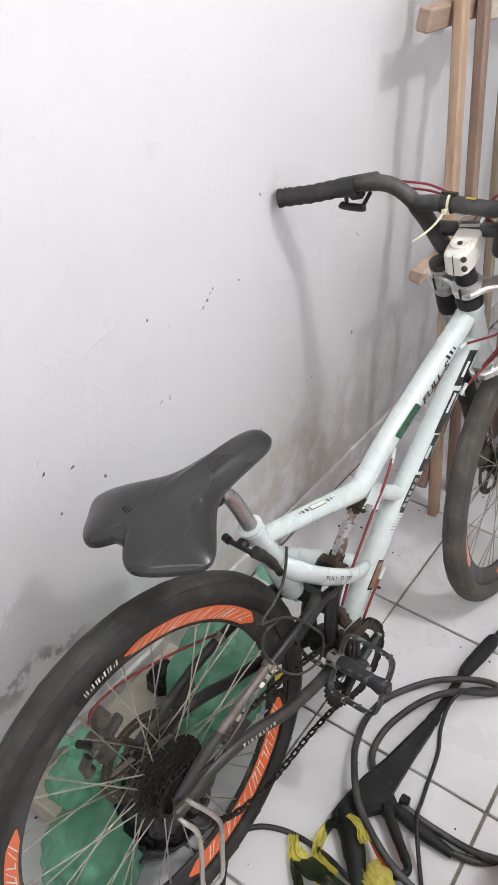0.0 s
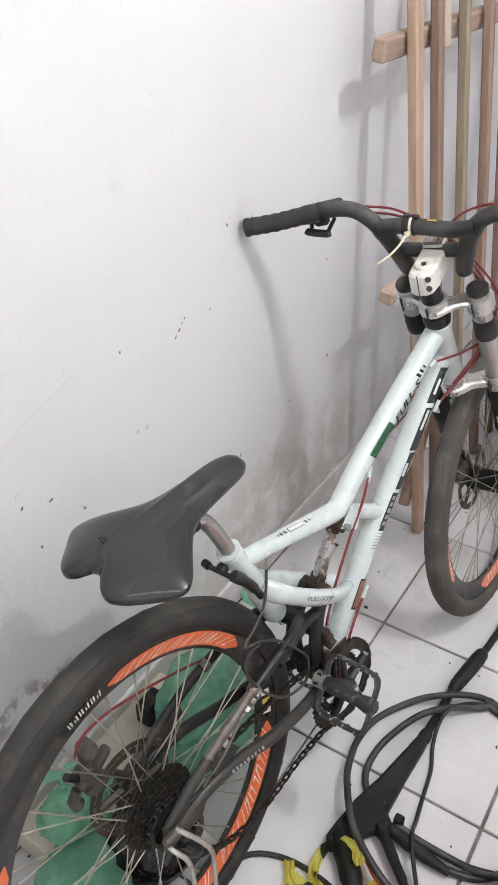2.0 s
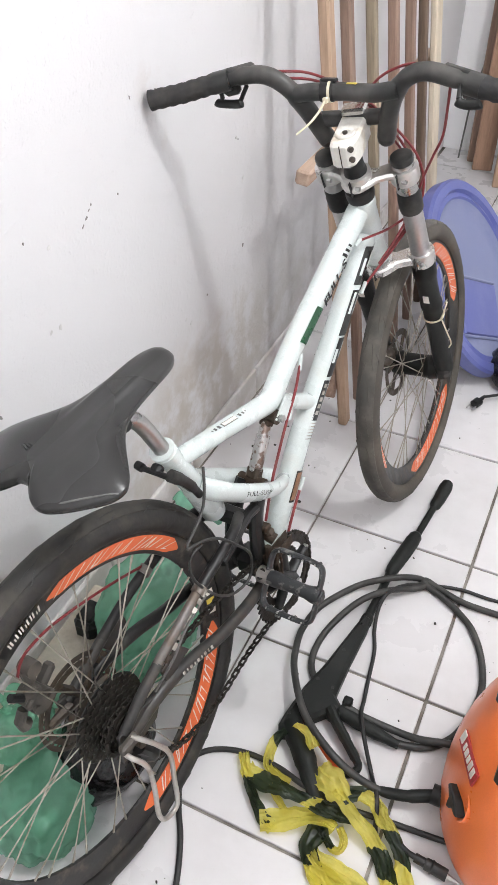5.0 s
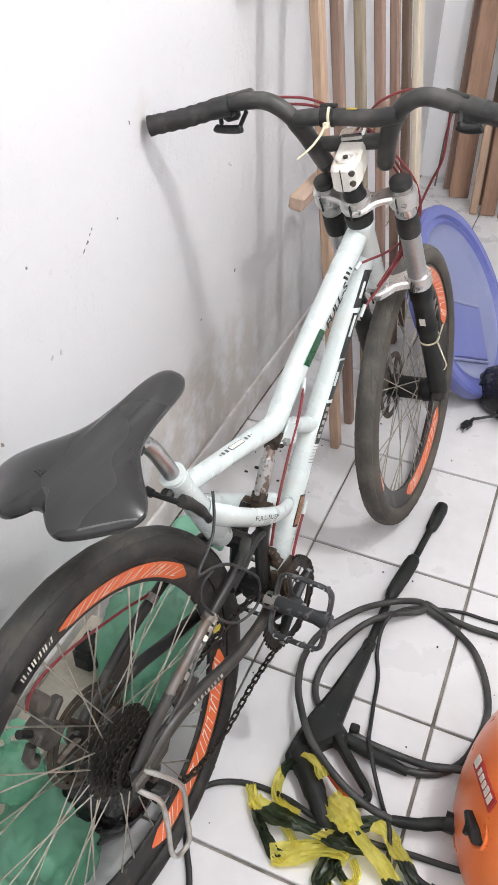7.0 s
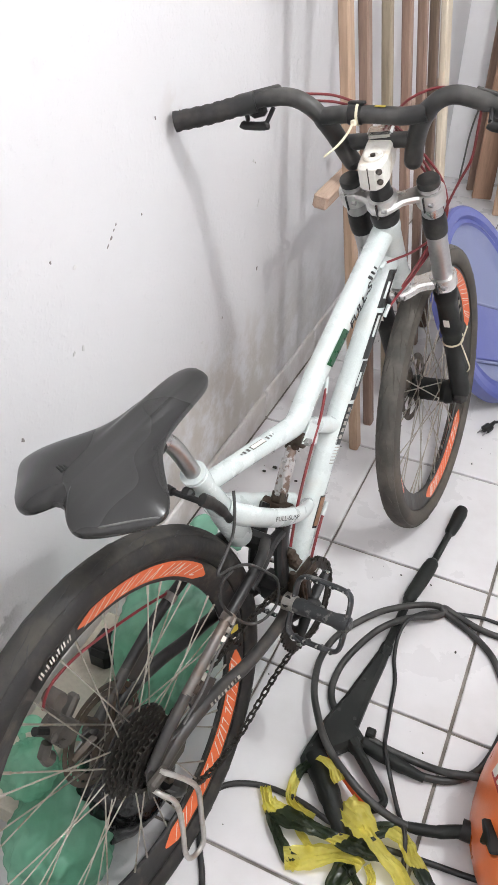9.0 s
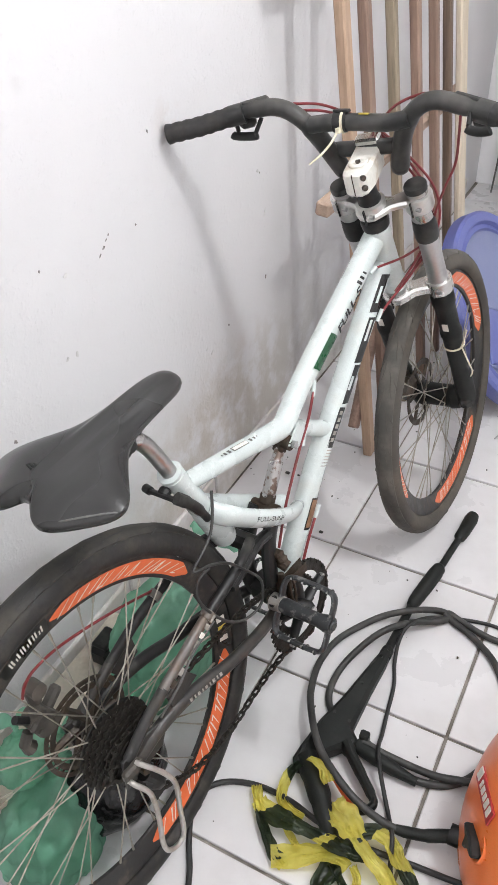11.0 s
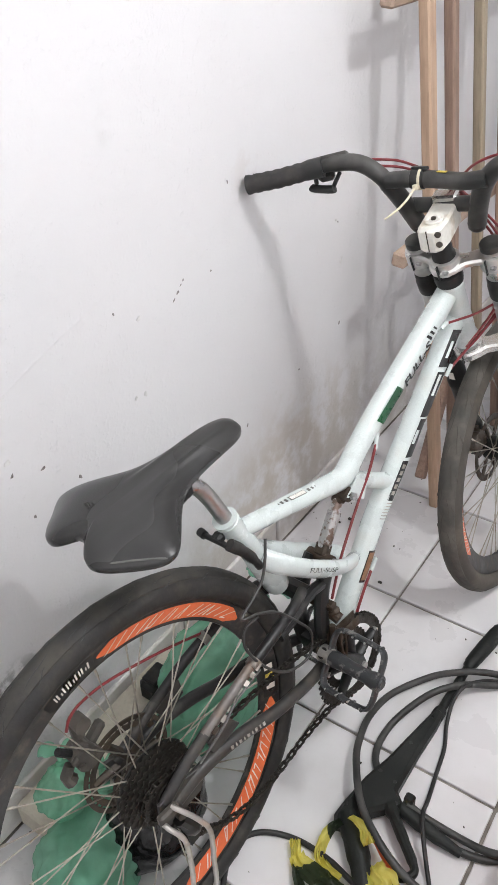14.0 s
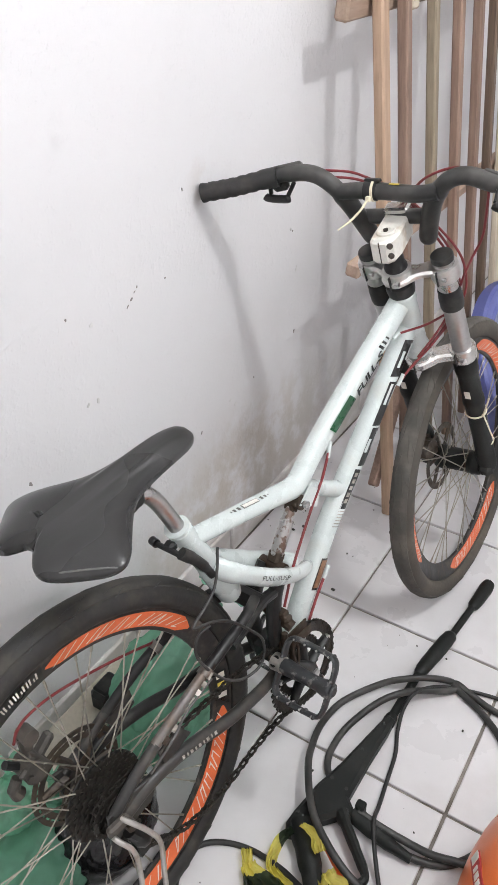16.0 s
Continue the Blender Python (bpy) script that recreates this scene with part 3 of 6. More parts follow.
    for side in (-1, 1):
        for a0, a1, slot in arcs:
            a0, a1 = radians(a0), radians(a1)
            K = max(4, int((a1 - a0) / 0.045))
            g = Geo()
            for k in range(K + 1):
                a = a0 + (a1 - a0) * k / K
                e = 1.0 if slot != "orange_film" else min(1, min(k, K - k) / 2.2 + 0.15)
                for rr in (0.2655 - 0.0128 * e, 0.2655 + 0.0128 * e):
                    g.v.append(flank(rr, a, side, 0.0008))
            g.f, g.m = [(2 * k, 2 * k + 1, 2 * k + 3, 2 * k + 2) for k in range(K)], [0] * K
            part("rim_decal", g, "ink" if slot == "tag" else slot, rim, "black rim decal with pale bars" if slot in ("ink", "tag") else "orange rim decal with pale strokes")
            g = Geo()
            if slot == "orange_film":
                rnd, a = random.Random(int(a0 * 100) + 3), a0 + 0.05
                a += 0.10
                while a < a1 - 0.02:
                    lean, tall = rnd.choice((-0.055, -0.075, -0.085, -0.10)), rnd.uniform(0.8, 1.0)
                    lo, hi, w = 0.2655 - 0.0105 * tall, 0.2655 + 0.0105 * tall, rnd.uniform(0.0042, 0.0075)
                    quads = [[(lo, a - w), (lo, a + w), (hi, a + lean + w * 0.6), (hi, a + lean - w * 0.6)]]
                    if rnd.random() < 0.3:
                        # a foot that turns the stroke into an angle
                        quads.append([(lo, a), (lo + 0.0022, a), (lo + 0.0034, a - 0.042), (lo + 0.0016, a - 0.042)])
                    bar = Geo()
                    bar.v = [flank(rr, aa, side, 0.0013 + 0.0001 * q) for q, quad in enumerate(quads) for rr, aa in quad]
                    bar.f = [tuple(range(4 * q, 4 * q + 4)) for q in range(len(quads))]
                    bar.m = [0] * len(bar.f)
                    part("decal_stroke", bar, "pale_film", rim)
                    a += rnd.choice((0.034, 0.042, 0.050, 0.072))
            elif slot == "tag":
                for da, db, m in ((0.06, 0.10, "pale_film"), (0.135, 0.185, "yellow_film"), (0.215, 0.26, "pale_film")):
                    bar = Geo()
                    bar.v = [flank(rr, a0 + aa, side, 0.0013) for aa, rr in ((da, 0.2580), (db, 0.2580), (db, 0.2735), (da, 0.2735))]
                    bar.f, bar.m = [(0, 1, 2, 3)], [0]
                    part("decal_bar", bar, m, rim)
            else:
                count = int((a1 - a0) / 0.040) - 1
                for k in range(count):
                    a = a0 + 0.040 * (k + 0.8)
                    for da, db, lo, hi in ((0.0, 0.010, 0.2600, 0.2740), (0.018, 0.026, 0.2600, 0.2740 if k % 2 else 0.2680)):
                        bar = Geo()
                        bar.v = [flank(rr, aa, side, 0.0013) for aa, rr in ((a + da, lo), (a + db, lo), (a + db, hi), (a + da, hi))]
                        bar.f, bar.m = [(0, 1, 2, 3)], [0]
                        part("decal_bar", bar, "pale_film", rim)
    return rim


REAR = BIKE.inverted() @ pose(0.3577, -0.8175, 0, 0, -9.4, -7.4) @ Matrix.Translation((0, 0, R_TYRE))
FRONT = BIKE.inverted() @ pose(0.530, 0.252, 0, 0, -9.7, -2.8) @ Matrix.Translation((0, 0, R_TYRE))
rear_wheel = wheel("rear_wheel", "black alloy rim with orange decals", REAR, 0.35, ((123, 184, "orange_film"), (185, 203, "ink"), (0, 77, "orange_film"), (77.5, 93, "tag"), (240, 300, "orange_film")))
front_wheel = wheel("front_wheel", "black alloy rim with orange decals", FRONT, 1.2, ((97, 162, "orange_film"), (200, 298, "orange_film"), (342, 408, "orange_film")), "front_")
# steering frame: origin at the front axle, z up along the fork legs
part("hub_shell", Geo().lathe([(0.014, -0.055), (0.026, -0.052), (0.029, -0.036), (0.026, -0.030), (0.026, 0.030), (0.029, 0.036), (0.026, 0.052), (0.014, 0.055)], 28, FRONT @ Matrix.Rotation(radians(90), 4, "Y")), "gunblack", front_wheel, "thick black front hub")
FORK = frame_on(FRONT.translation, FRONT.to_3x3() @ Vector((1, 0, 0)), Vector((0.002, 0.846, 0.886)) - FRONT.translation)
TURN_X = Matrix.Rotation(radians(90), 4, "Y")

# frame tubes
g = Geo()
tt = smooth_path([(0, 0.843, 0.786), (0, 0.771, 0.7445), (0, 0.694, 0.7005), (0, 0.594, 0.642), (0, 0.548, 0.6105), (0, 0.522, 0.590), (0, 0.504, 0.5815), (0, 0.484, 0.5825), (0, 0.428, 0.594), (0, 0.364, 0.6065), (0, 0.262, 0.6255)], 6)
g.tube(tt, [float(np.interp(p.y, [0.262, 0.36, 0.44, 0.50, 0.56, 0.69, 0.85], [0.0150, 0.0155, 0.0172, 0.0192, 0.0192, 0.0202, 0.0212])) for p in tt], 24)
top_tube = part("top_tube", g, "white", bicycle, "glossy white hydroformed top tube")
g = Geo().tube(smooth_path([(0, 0.886, 0.7480), (0, 0.80, 0.6627), (0, 0.7147, 0.5779), (0, 0.595, 0.4605), (0, 0.556, 0.415), (0, 0.493, 0.337), (0, 0.445, 0.262)], 6), 0.0207, 28)
down_tube = part("down_tube", g, "white", bicycle, "glossy white down tube with black lettering")
g = Geo().tube([(0, 0.512, 0.575), (0, 0.568, 0.541), (0, 0.640, 0.496)], [0.0165, 0.0145, 0.0165], 16)
part("gusset_tube", g, "white", bicycle)
head = FORK @ Matrix.Translation((-0.008, -0.032, 0.388))
g = Geo().lathe([(0.021, 0.0), (0.0245, 0.004), (0.0245, 0.02), (0.0222, 0.028), (0.0222, 0.132), (0.0240, 0.138), (0.0240, 0.150), (0.021, 0.154)], 28, head)
part("head_tube", g, "white", bicycle, "white head tube")
g = Geo().lathe([(0.018, 0.152), (0.0245, 0.155), (0.0262, 0.166), (0.0250, 0.176), (0.018, 0.181)], 28, head)
part("headset_cup", g, "black", bicycle, "black headset cup")
# seat tube and collar
g = Geo().tube([(0, 0.240, 0.660), (0, 0.264, 0.610), (0, 0.296, 0.540), (0, 0.322, 0.478)], [0.0172, 0.0178, 0.0200, 0.0190], 20)
part("seat_tube", g, "white", bicycle, "short white seat tube")
sdir = Vector((0, -0.41, 0.912))
collar = frame_on((0, 0.2445, 0.650), (1, 0, 0), sdir)
part("seat_collar", Geo().lathe([(0.0165, -0.014), (0.0195, -0.013), (0.0195, 0.005), (0.0182, 0.006), (0.0182, 0.009), (0.0200, 0.010), (0.0200, 0.0125), (0.0165, 0.014)], 24, collar), "white", bicycle, "worn white seat collar")
g = Geo().box((0.0, -0.026, -0.002), (0.018, 0.016, 0.016), 0.004, collar).tube([collar @ Vector((-0.034, -0.032, 0)), collar @ Vector((0.026, -0.032, 0))], 0.0045, 10)
g.tube([collar @ Vector((-0.034, -0.03, 0)), collar @ Vector((-0.022, -0.032, 0))], 0.0068, 12)
part("clamp_bolt", g, "black", bicycle, "black quick-release nut")
g = Geo().tube(smooth_path([(0.030, 0.215, 0.642), (0.034, 0.232, 0.622), (0.036, 0.248, 0.598), (0.034, 0.262, 0.572)], 4), [0.0075] * 4 + [0.0065] * 5 + [0.005] * 4, 10, flat=1.3)
part("clamp_lever", g, "black", bicycle, "black quick-release lever")
g = Geo().tube(smooth_path([(0, 0.252, 0.632), (0, 0.2335, 0.676), (0, 0.2145, 0.718), (0, 0.198, 0.741), (0, 0.178, 0.752)], 5), 0.0122, 24)
part("seatpost", g, "chrome", bicycle, "worn chrome seatpost")


# saddle
def saddle():
    """Padded shell: rings from a spine out to a smooth notched outline, then a skirt turned under."""
    half = [(0.0, 0.299), (0.016, 0.293), (0.0265, 0.272), (0.0320, 0.230), (0.0360, 0.196), (0.0415, 0.169), (0.053, 0.146), (0.072, 0.124), (0.093, 0.103), (0.109, 0.086), (0.1170, 0.069), (0.1105, 0.052), (0.091, 0.032), (0.069, 0.011), (0.050, -0.001), (0.034, -0.001), (0.021, 0.008), (0.011, 0.017), (0.0, 0.019)]
    right = smooth_path([(x, y, 0) for x, y in half], 4)
    ring = [(p.x * 0.985, p.y) for p in right] + [(-p.x * (1 + 0.06 * math.exp(-((p.y - 0.104) / 0.026) ** 2) - 0.03 * math.exp(-((p.y - 0.045) / 0.02) ** 2)), p.y) for p in reversed(right[1:-1])]
    n, mid_x = len(ring), -0.008

    def easy(v, lo, hi):
        t = min(1.0, max(0.0, (v - lo) / (hi - lo)))
        return t * t * (3 - 2 * t)

    def crown_z(y):
        return 0.779 + 0.026 * easy(y, 0.0, 0.30)

    def skin(k, u):
        hx, hy = ring[k % n]
        sy = 0.160 + 0.140 * math.tanh((hy - 0.160) / 0.140)
        x, y = hx * u, sy + (hy - sy) * u
        tail = 1 - easy(y, 0.03, 0.19)
        notch = math.exp(-(hx / 0.036) ** 2) if hy < 0.1 else 0.0
        drop = (0.013 + 0.011 * tail) * (1 - 0.72 * notch) * u ** 2.4 + 0.004 * u ** 9
        pad = 0.0034 * math.exp(-((abs(x) - 0.058) / 0.034) ** 2) * tail
        groove = 0.0006 * math.exp(-(x / 0.016) ** 2) * (1 - easy(y, 0.09, 0.22))
        nose = easy(y, 0.09, 0.17) * (1 - easy(y, 0.235, 0.285))
        ridge = 0.0016 * nose * (math.exp(-((abs(x) - 0.017) / 0.006) ** 2) - 0.8 * math.exp(-((abs(x) - 0.025) / 0.005) ** 2))
        return Vector((x + mid_x, y, crown_z(y) - drop + pad - groove + ridge))

    g, us = Geo(), [1 - (1 - i / 32) ** 1.3 for i in range(33)]
    for u in us:
        g.v += [tuple(skin(k, u)) for k in range(n)]
    for scale, down in ((1.002, 0.003), (0.992, 0.007), (0.965, 0.010), (0.91, 0.011), (0.80, 0.011), (0.3, 0.008)):
        for k in range(n):
            e, c = skin(k, 1.0), skin(k, 0.0)
            g.v.append((c.x + (e.x - c.x) * scale, c.y + (e.y - c.y) * scale, e.z - down))
    rows = len(us) + 6
    for i in range(rows - 1):
        g.f += [(i * n + k, i * n + (k + 1) % n, (i + 1) * n + (k + 1) % n, (i + 1) * n + k) for k in range(n)]
    g.f.append(tuple(range((rows - 1) * n, rows * n)))
    g.m = [0] * len(g.f)
    ob = part("saddle", g, "saddle", bicycle, "scuffed black vinyl saddle with a notched tail", 110)
    for side in (1,):
        idx = [42, 44, 46, 48, 50, 52]
        row = [skin(k if side > 0 else n - k, u) + Vector((0, 0, 0.0004)) for k, u in zip(idx, (0.995, 0.965, 0.95, 0.945, 0.945, 0.95))]
        part("seam", Geo().tube(smooth_path(row, 5), [0.0006] + [0.0013] * 24 + [0.0005], 6), "grey_cable", ob, "grey piping seam")
    # faint moulded badge on the far pad
    badge = min((skin(k, u) for k in range(n) for u in us), key=lambda p: (p.x + 0.034) ** 2 + (p.y - 0.058) ** 2)
    for k in range(3):
        part("badge_bar", Geo().box((0, 0.0038 * (k - 1), 0.0002), (0.014, 0.0022, 0.0008), 0.0003, Matrix.Translation(badge) @ Matrix.Rotation(-0.3, 4, "Z") @ Matrix.Rotation(-0.06, 4, "Y")), "gunblack", ob)
    rails = Geo()
    for s in (-1, 1):
        rails.tube(smooth_path([(s * 0.024 + mid_x, 0.05, 0.742), (s * 0.022 + mid_x, 0.09, 0.736), (s * 0.02 + mid_x, 0.16, 0.738), (s * 0.012 + mid_x, 0.20, 0.752), (s * 0.006 + mid_x, 0.225, 0.770)], 5), 0.0036, 8)
    part("saddle_rail", rails, "black", ob, "black steel saddle rails")
    cl = Geo().box((0, 0.172, 0.750), (0.034, 0.03, 0.018), 0.006).tube([(-0.02, 0.172, 0.752), (0.02, 0.172, 0.752)], 0.008, 14)
    part("saddle_clamp", cl, "black", ob, "black saddle clamp")
    return ob


saddle()

# yoke ring between seat tube and down tube
g = Geo()
loop = [(0.012, 0.285, 0.562), (0.034, 0.306, 0.545), (0.042, 0.36, 0.503), (0.040, 0.42, 0.462), (0.029, 0.468, 0.434), (0.012, 0.498, 0.416)]
for s in (-1, 1):
    g.tube(smooth_path([(s * x, y, z) for x, y, z in loop], 5), [0.0135] * 6 + [0.0125] * 8 + [0.0115] * 12, 18, flat=1.42)
yoke = part("suspension_yoke", g, "white", bicycle, "white loop yoke around the shock")
g = Geo()
g.tube([(0, 0.278, 0.578), (0, 0.292, 0.553), (0, 0.305, 0.520), (0, 0.320, 0.482), (0, 0.324, 0.474)], [0.016, 0.023, 0.0225, 0.0205, 0.016], 20)
part("yoke_boss", g, "white", bicycle)

# rear shock
a, b = Vector((0, 0.498, 0.556)), Vector((0, 0.430, 0.462))
d = (b - a).normalized()
sh = frame_on(a, (1, 0, 0), d)
L = (b - a).length
shock = part("rear_shock", Geo().lathe([(0.009, 0.012), (0.0100, 0.016), (0.0100, L * 0.30), (0.0122, L * 0.31), (0.0122, L * 0.84), (0.009, L * 0.9)], 24, sh), "worn_shock", bicycle, "worn silver rear shock body")
part("shock_eye", Geo().tube([a + Vector((-0.02, 0, 0)), a + Vector((0.02, 0, 0))], 0.013, 16).box((0, 0, 0.012), (0.022, 0.018, 0.018), 0.004, sh), "rust", shock, "rusty upper shock eye")
part("shock_eye", Geo().tube([b + Vector((-0.026, 0, 0)), b + Vector((0.026, 0, 0))], 0.010, 16).box((0, 0, L - 0.014), (0.024, 0.022, 0.024), 0.004, sh), "rust", shock, "rusty lower shock eye")
g = Geo()
for s in (-1, 1):
    g.prism([(-0.02, -0.012), (0.03, -0.012), (0.026, 0.02), (-0.008, 0.026)], -0.002, 0.002, 0.0008, frame_on((s * 0.021, 0.512, 0.556), (0, 0.8, -0.5), (1, 0, 0)))
part("shock_bracket", g, "white", bicycle, "white shock mounting tabs")
for p in (a, b):
    part("shock_bolt", Geo().tube([p + Vector((0.018, 0, 0)), p + Vector((0.031, 0, 0))], 0.007, 6), "chrome", bicycle)

# swingarm: black link, upper and lower stays
g = Geo()
for s in (-1, 1):
    g.tube(smooth_path([(s * 0.018, 0.43, 0.462), (s * 0.022, 0.40, 0.42), (s * 0.026, 0.385, 0.36), (s * 0.026, 0.39, 0.31), (s * 0.02, 0.405, 0.27)], 5), 0.012, 10, flat=1.4)
    g.tube(smooth_path([(s * 0.02, 0.41, 0.43), (s * 0.03, 0.36, 0.445), (s * 0.045, 0.30, 0.445), (s * 0.05, 0.26, 0.44)], 5), 0.010, 10)
g.box((0, 0.36, 0.44), (0.07, 0.03, 0.03), 0.008).box((0, 0.40, 0.30), (0.06, 0.05, 0.05), 0.012)
swingarm = part("swingarm", g, "black", bicycle, "black swingarm link plates")
for s, m in ((1, "silverstay"), (-1, "black")):
    dz = 0.0 if s > 0 else -0.012
    part("upper_stay", Geo().tube(smooth_path([(s * 0.056, 0.200, 0.443 + dz), (s * 0.058, 0.145, 0.424 + dz), (s * 0.058, 0.080, 0.396 + dz)], 6), 0.0080, 14, flat=1.2), m, swingarm, "scratched silver upper stay" if s > 0 else "dirty black upper stay")
    part("stay_end", Geo().tube(smooth_path([(s * 0.058, 0.082, 0.397 + dz), (s * 0.058, 0.035, 0.374 + dz), (s * 0.057, -0.010, 0.342)], 6), 0.0082, 14, flat=1.15), "swing", swingarm, "dirty dark stay end")
    part("stay_tube", Geo().tube(smooth_path([(s * 0.03, 0.345, 0.462), (s * 0.050, 0.295, 0.466 + dz), (s * 0.056, 0.195, 0.441 + dz)], 6), 0.0090, 14), "black", swingarm, "black upper stay tube")
    part("stay_joint", Geo().tube([(s * 0.056, 0.203, 0.4440 + dz), (s * 0.056, 0.190, 0.4395 + dz)], 0.0112, 16), "silverstay", swingarm, "dull metal stay joint")
    part("lower_stay", Geo().tube(smooth_path([(s * 0.03, 0.40, 0.288), (s * 0.048, 0.335, 0.296), (s * 0.056, 0.273, 0.306), (s * 0.058, 0.210, 0.316), (s * 0.058, 0.151, 0.333), (s * 0.058, 0.095, 0.341), (s * 0.058, 0.050, 0.339), (s * 0.056, 0.005, 0.324)], 6), 0.0100, 14, flat=1.15), "swing" if s > 0 else "black", swingarm, "dirty grey lower stay" if s > 0 else "dirty black lower stay")
    part("stay_gusset", Geo().prism([(-0.030, -0.016), (0.030, -0.020), (0.022, 0.012), (-0.024, 0.018)], -0.0025, 0.0025, 0.001, frame_on((s * 0.058, 0.110, 0.371 + dz / 2), (0, 0.94, 0.34), (s, 0, 0))), "swing", swingarm)
    g = Geo().prism([(-0.028, -0.03), (0.05, -0.018), (0.075, 0.022), (0.03, 0.03), (-0.022, 0.024)], -0.003, 0.003, 0.001, frame_on((s * 0.058, 0.0, R_TYRE), (0, 1, 0), (s, 0, 0)))
    part("dropout", g, "swing", swingarm)
    part("axle_nut", Geo().tube([(s * 0.06, 0, R_TYRE), (s * 0.082, 0, R_TYRE)], 0.009, 6), "steel", bicycle)
for k in range(7):
    y = 0.195 - 0.0135 * k
    part("stay_decal", Geo().box((0, 0, 0), (0.009 if k % 3 else 0.012, 0.007, 0.0012), 0.0004, frame_on((0.0668, y, 0.4380 + (y - 0.195) * 0.44 + 0.0035), (0, -0.92, -0.41), (0.85, 0, 0.5))), "faded_film" if k != 2 else "pale_film", swingarm, "" if k else "worn pale decal bar")
part("stay_decal", Geo().box((0, 0, 0), (0.013, 0.007, 0.0012), 0.0004, frame_on((0.0675, 0.094, 0.4000), (0, -0.92, -0.41), (0.85, 0, 0.5))), "rust", swingarm, "rusty patch at the decal end")
for k in range(9):
    y = 0.185 - 0.0085 * k
    part("stay_decal", Geo().box((0, 0, 0), (0.003 if k % 2 else 0.0055, 0.0055, 0.0012), 0.0004, frame_on((0.0680, y, 0.3275 + (0.185 - y) * 0.20), (0.02, -0.98, 0.20), (0.85, 0, 0.5))), "faded_film", swingarm)


# drivetrain
def sprocket(r, teeth, th, x, c, hole=0.0):
    g = Geo()
    n = teeth * 4
    ring = []
    for i in range(n):
        a = 2 * math.pi * i / n
        ring.append((r + (max(0.0042, r * 0.062) if i % 4 in (1, 2) else 0.0)) * Vector((math.cos(a), math.sin(a), 0)))
    inner = [Vector((math.cos(2 * math.pi * i / n), math.sin(2 * math.pi * i / n), 0)) * max(hole, 0.008) for i in range(n)]
    at = (Matrix.Translation((x, *c)) if c else REAR @ Matrix.Translation((x, 0, 0))) @ TURN_X
    verts = [at @ (p + Vector((0, 0, z))) for z in (-th / 2, th / 2) for p in ring + inner]
    o = 2 * n
    faces = []
    for i in range(n):
        j = (i + 1) % n
        faces += [(i, j, o + j, o + i), (n + j, n + i, o + n + i, o + n + j), (j, i, n + i, n + j), (o + i, o + j, o + n + j, o + n + i)]
    return g.add(verts, faces)


cassette = None
for i, (r, t) in enumerate(((0.064, 34), (0.057, 30), (0.051, 26), (0.045, 23), (0.039, 20), (0.033, 17), (0.028, 14))):
    ob = part("sprocket", sprocket(r, t, 0.002, 0.020 + i * 0.0046, None, 0.02), "cassette", rear_wheel if cassette is None else cassette, "greasy blackened sprocket" if i == 0 else "")
    if cassette is None:
        ob.name = "cassette"
        ob["label"] = "greasy blackened cassette of seven sprockets"
        cassette = ob
part("cassette_body", Geo().tube([REAR @ Vector((0.018, 0, 0)), REAR @ Vector((0.052, 0, 0))], 0.024, 24), "cassette", cassette)
part("spoke_guard", Geo().lathe([(0.026, 0.0145), (0.056, 0.0150), (0.0690, 0.0160), (0.0700, 0.0168), (0.0690, 0.0176), (0.056, 0.0168), (0.026, 0.0162)], 64, REAR @ TURN_X, close=True), "black", rear_wheel, "dark plastic spoke guard behind the sprockets")
# disc rotor and caliper on the far side
g = Geo()
at = REAR @ Matrix.Translation((-0.047, 0, 0)) @ TURN_X
g.lathe([(0.0725, -0.001), (0.080, -0.001), (0.080, 0.001), (0.0725, 0.001)], 72, at, close=True)
g.lathe([(0.0595, -0.001), (0.069, -0.001), (0.069, 0.001), (0.0595, 0.001)], 72, at, close=True)
for i in range(36):
    a = 2 * math.pi * i / 36
    g.box((0.071, 0, 0), (0.008, 0.0035, 0.0018), 0.0004, at @ Matrix.Rotation(a, 4, "Z") @ Matrix.Translation((0, 0, 0)))
for i in range(6):
    a = 2 * math.pi * i / 6
    g.tube([at @ Matrix.Rotation(a, 4, "Z") @ Vector((0.018, 0, 0)), at @ Matrix.Rotation(a + 0.35, 4, "Z") @ Vector((0.062, 0, 0))], [0.009, 0.0055], 6)
part("disc_rotor", g, "rotor", rear_wheel, "dark dirty brake disc")
cal = Matrix.Translation((-0.060, -0.050, 0.398)) @ Matrix.Rotation(radians(35), 4, "X") @ Matrix.Scale(0.72, 4)
g = Geo().box((0, 0, 0), (0.036, 0.046, 0.034), 0.006, cal).box((0.0, 0.018, 0.026), (0.030, 0.020, 0.022), 0.004, cal).tube([cal @ Vector((-0.024, 0.018, -0.012)), cal @ Vector((0.026, 0.018, -0.012))], 0.007, 6).tube([cal @ Vector((-0.024, -0.016, 0.010)), cal @ Vector((0.026, -0.016, 0.010))], 0.006, 6).box((-0.01, 0.040, -0.008), (0.026, 0.06, 0.020), 0.008, cal).box((0.012, -0.012, 0.024), (0.014, 0.022, 0.014), 0.005, cal)
g.tube([cal @ Vector((-0.03, 0.0, 0.0)), cal @ Vector((0.02, 0, 0))], 0.02, 16)
g.tube([cal @ Vector((-0.01, 0.03, 0.03)), cal @ Vector((-0.01, 0.05, 0.06))], 0.010, 10).tube([cal @ Vector((-0.02, 0.055, 0.055)), cal @ Vector((0.012, 0.055, 0.055))], 0.013, 12)
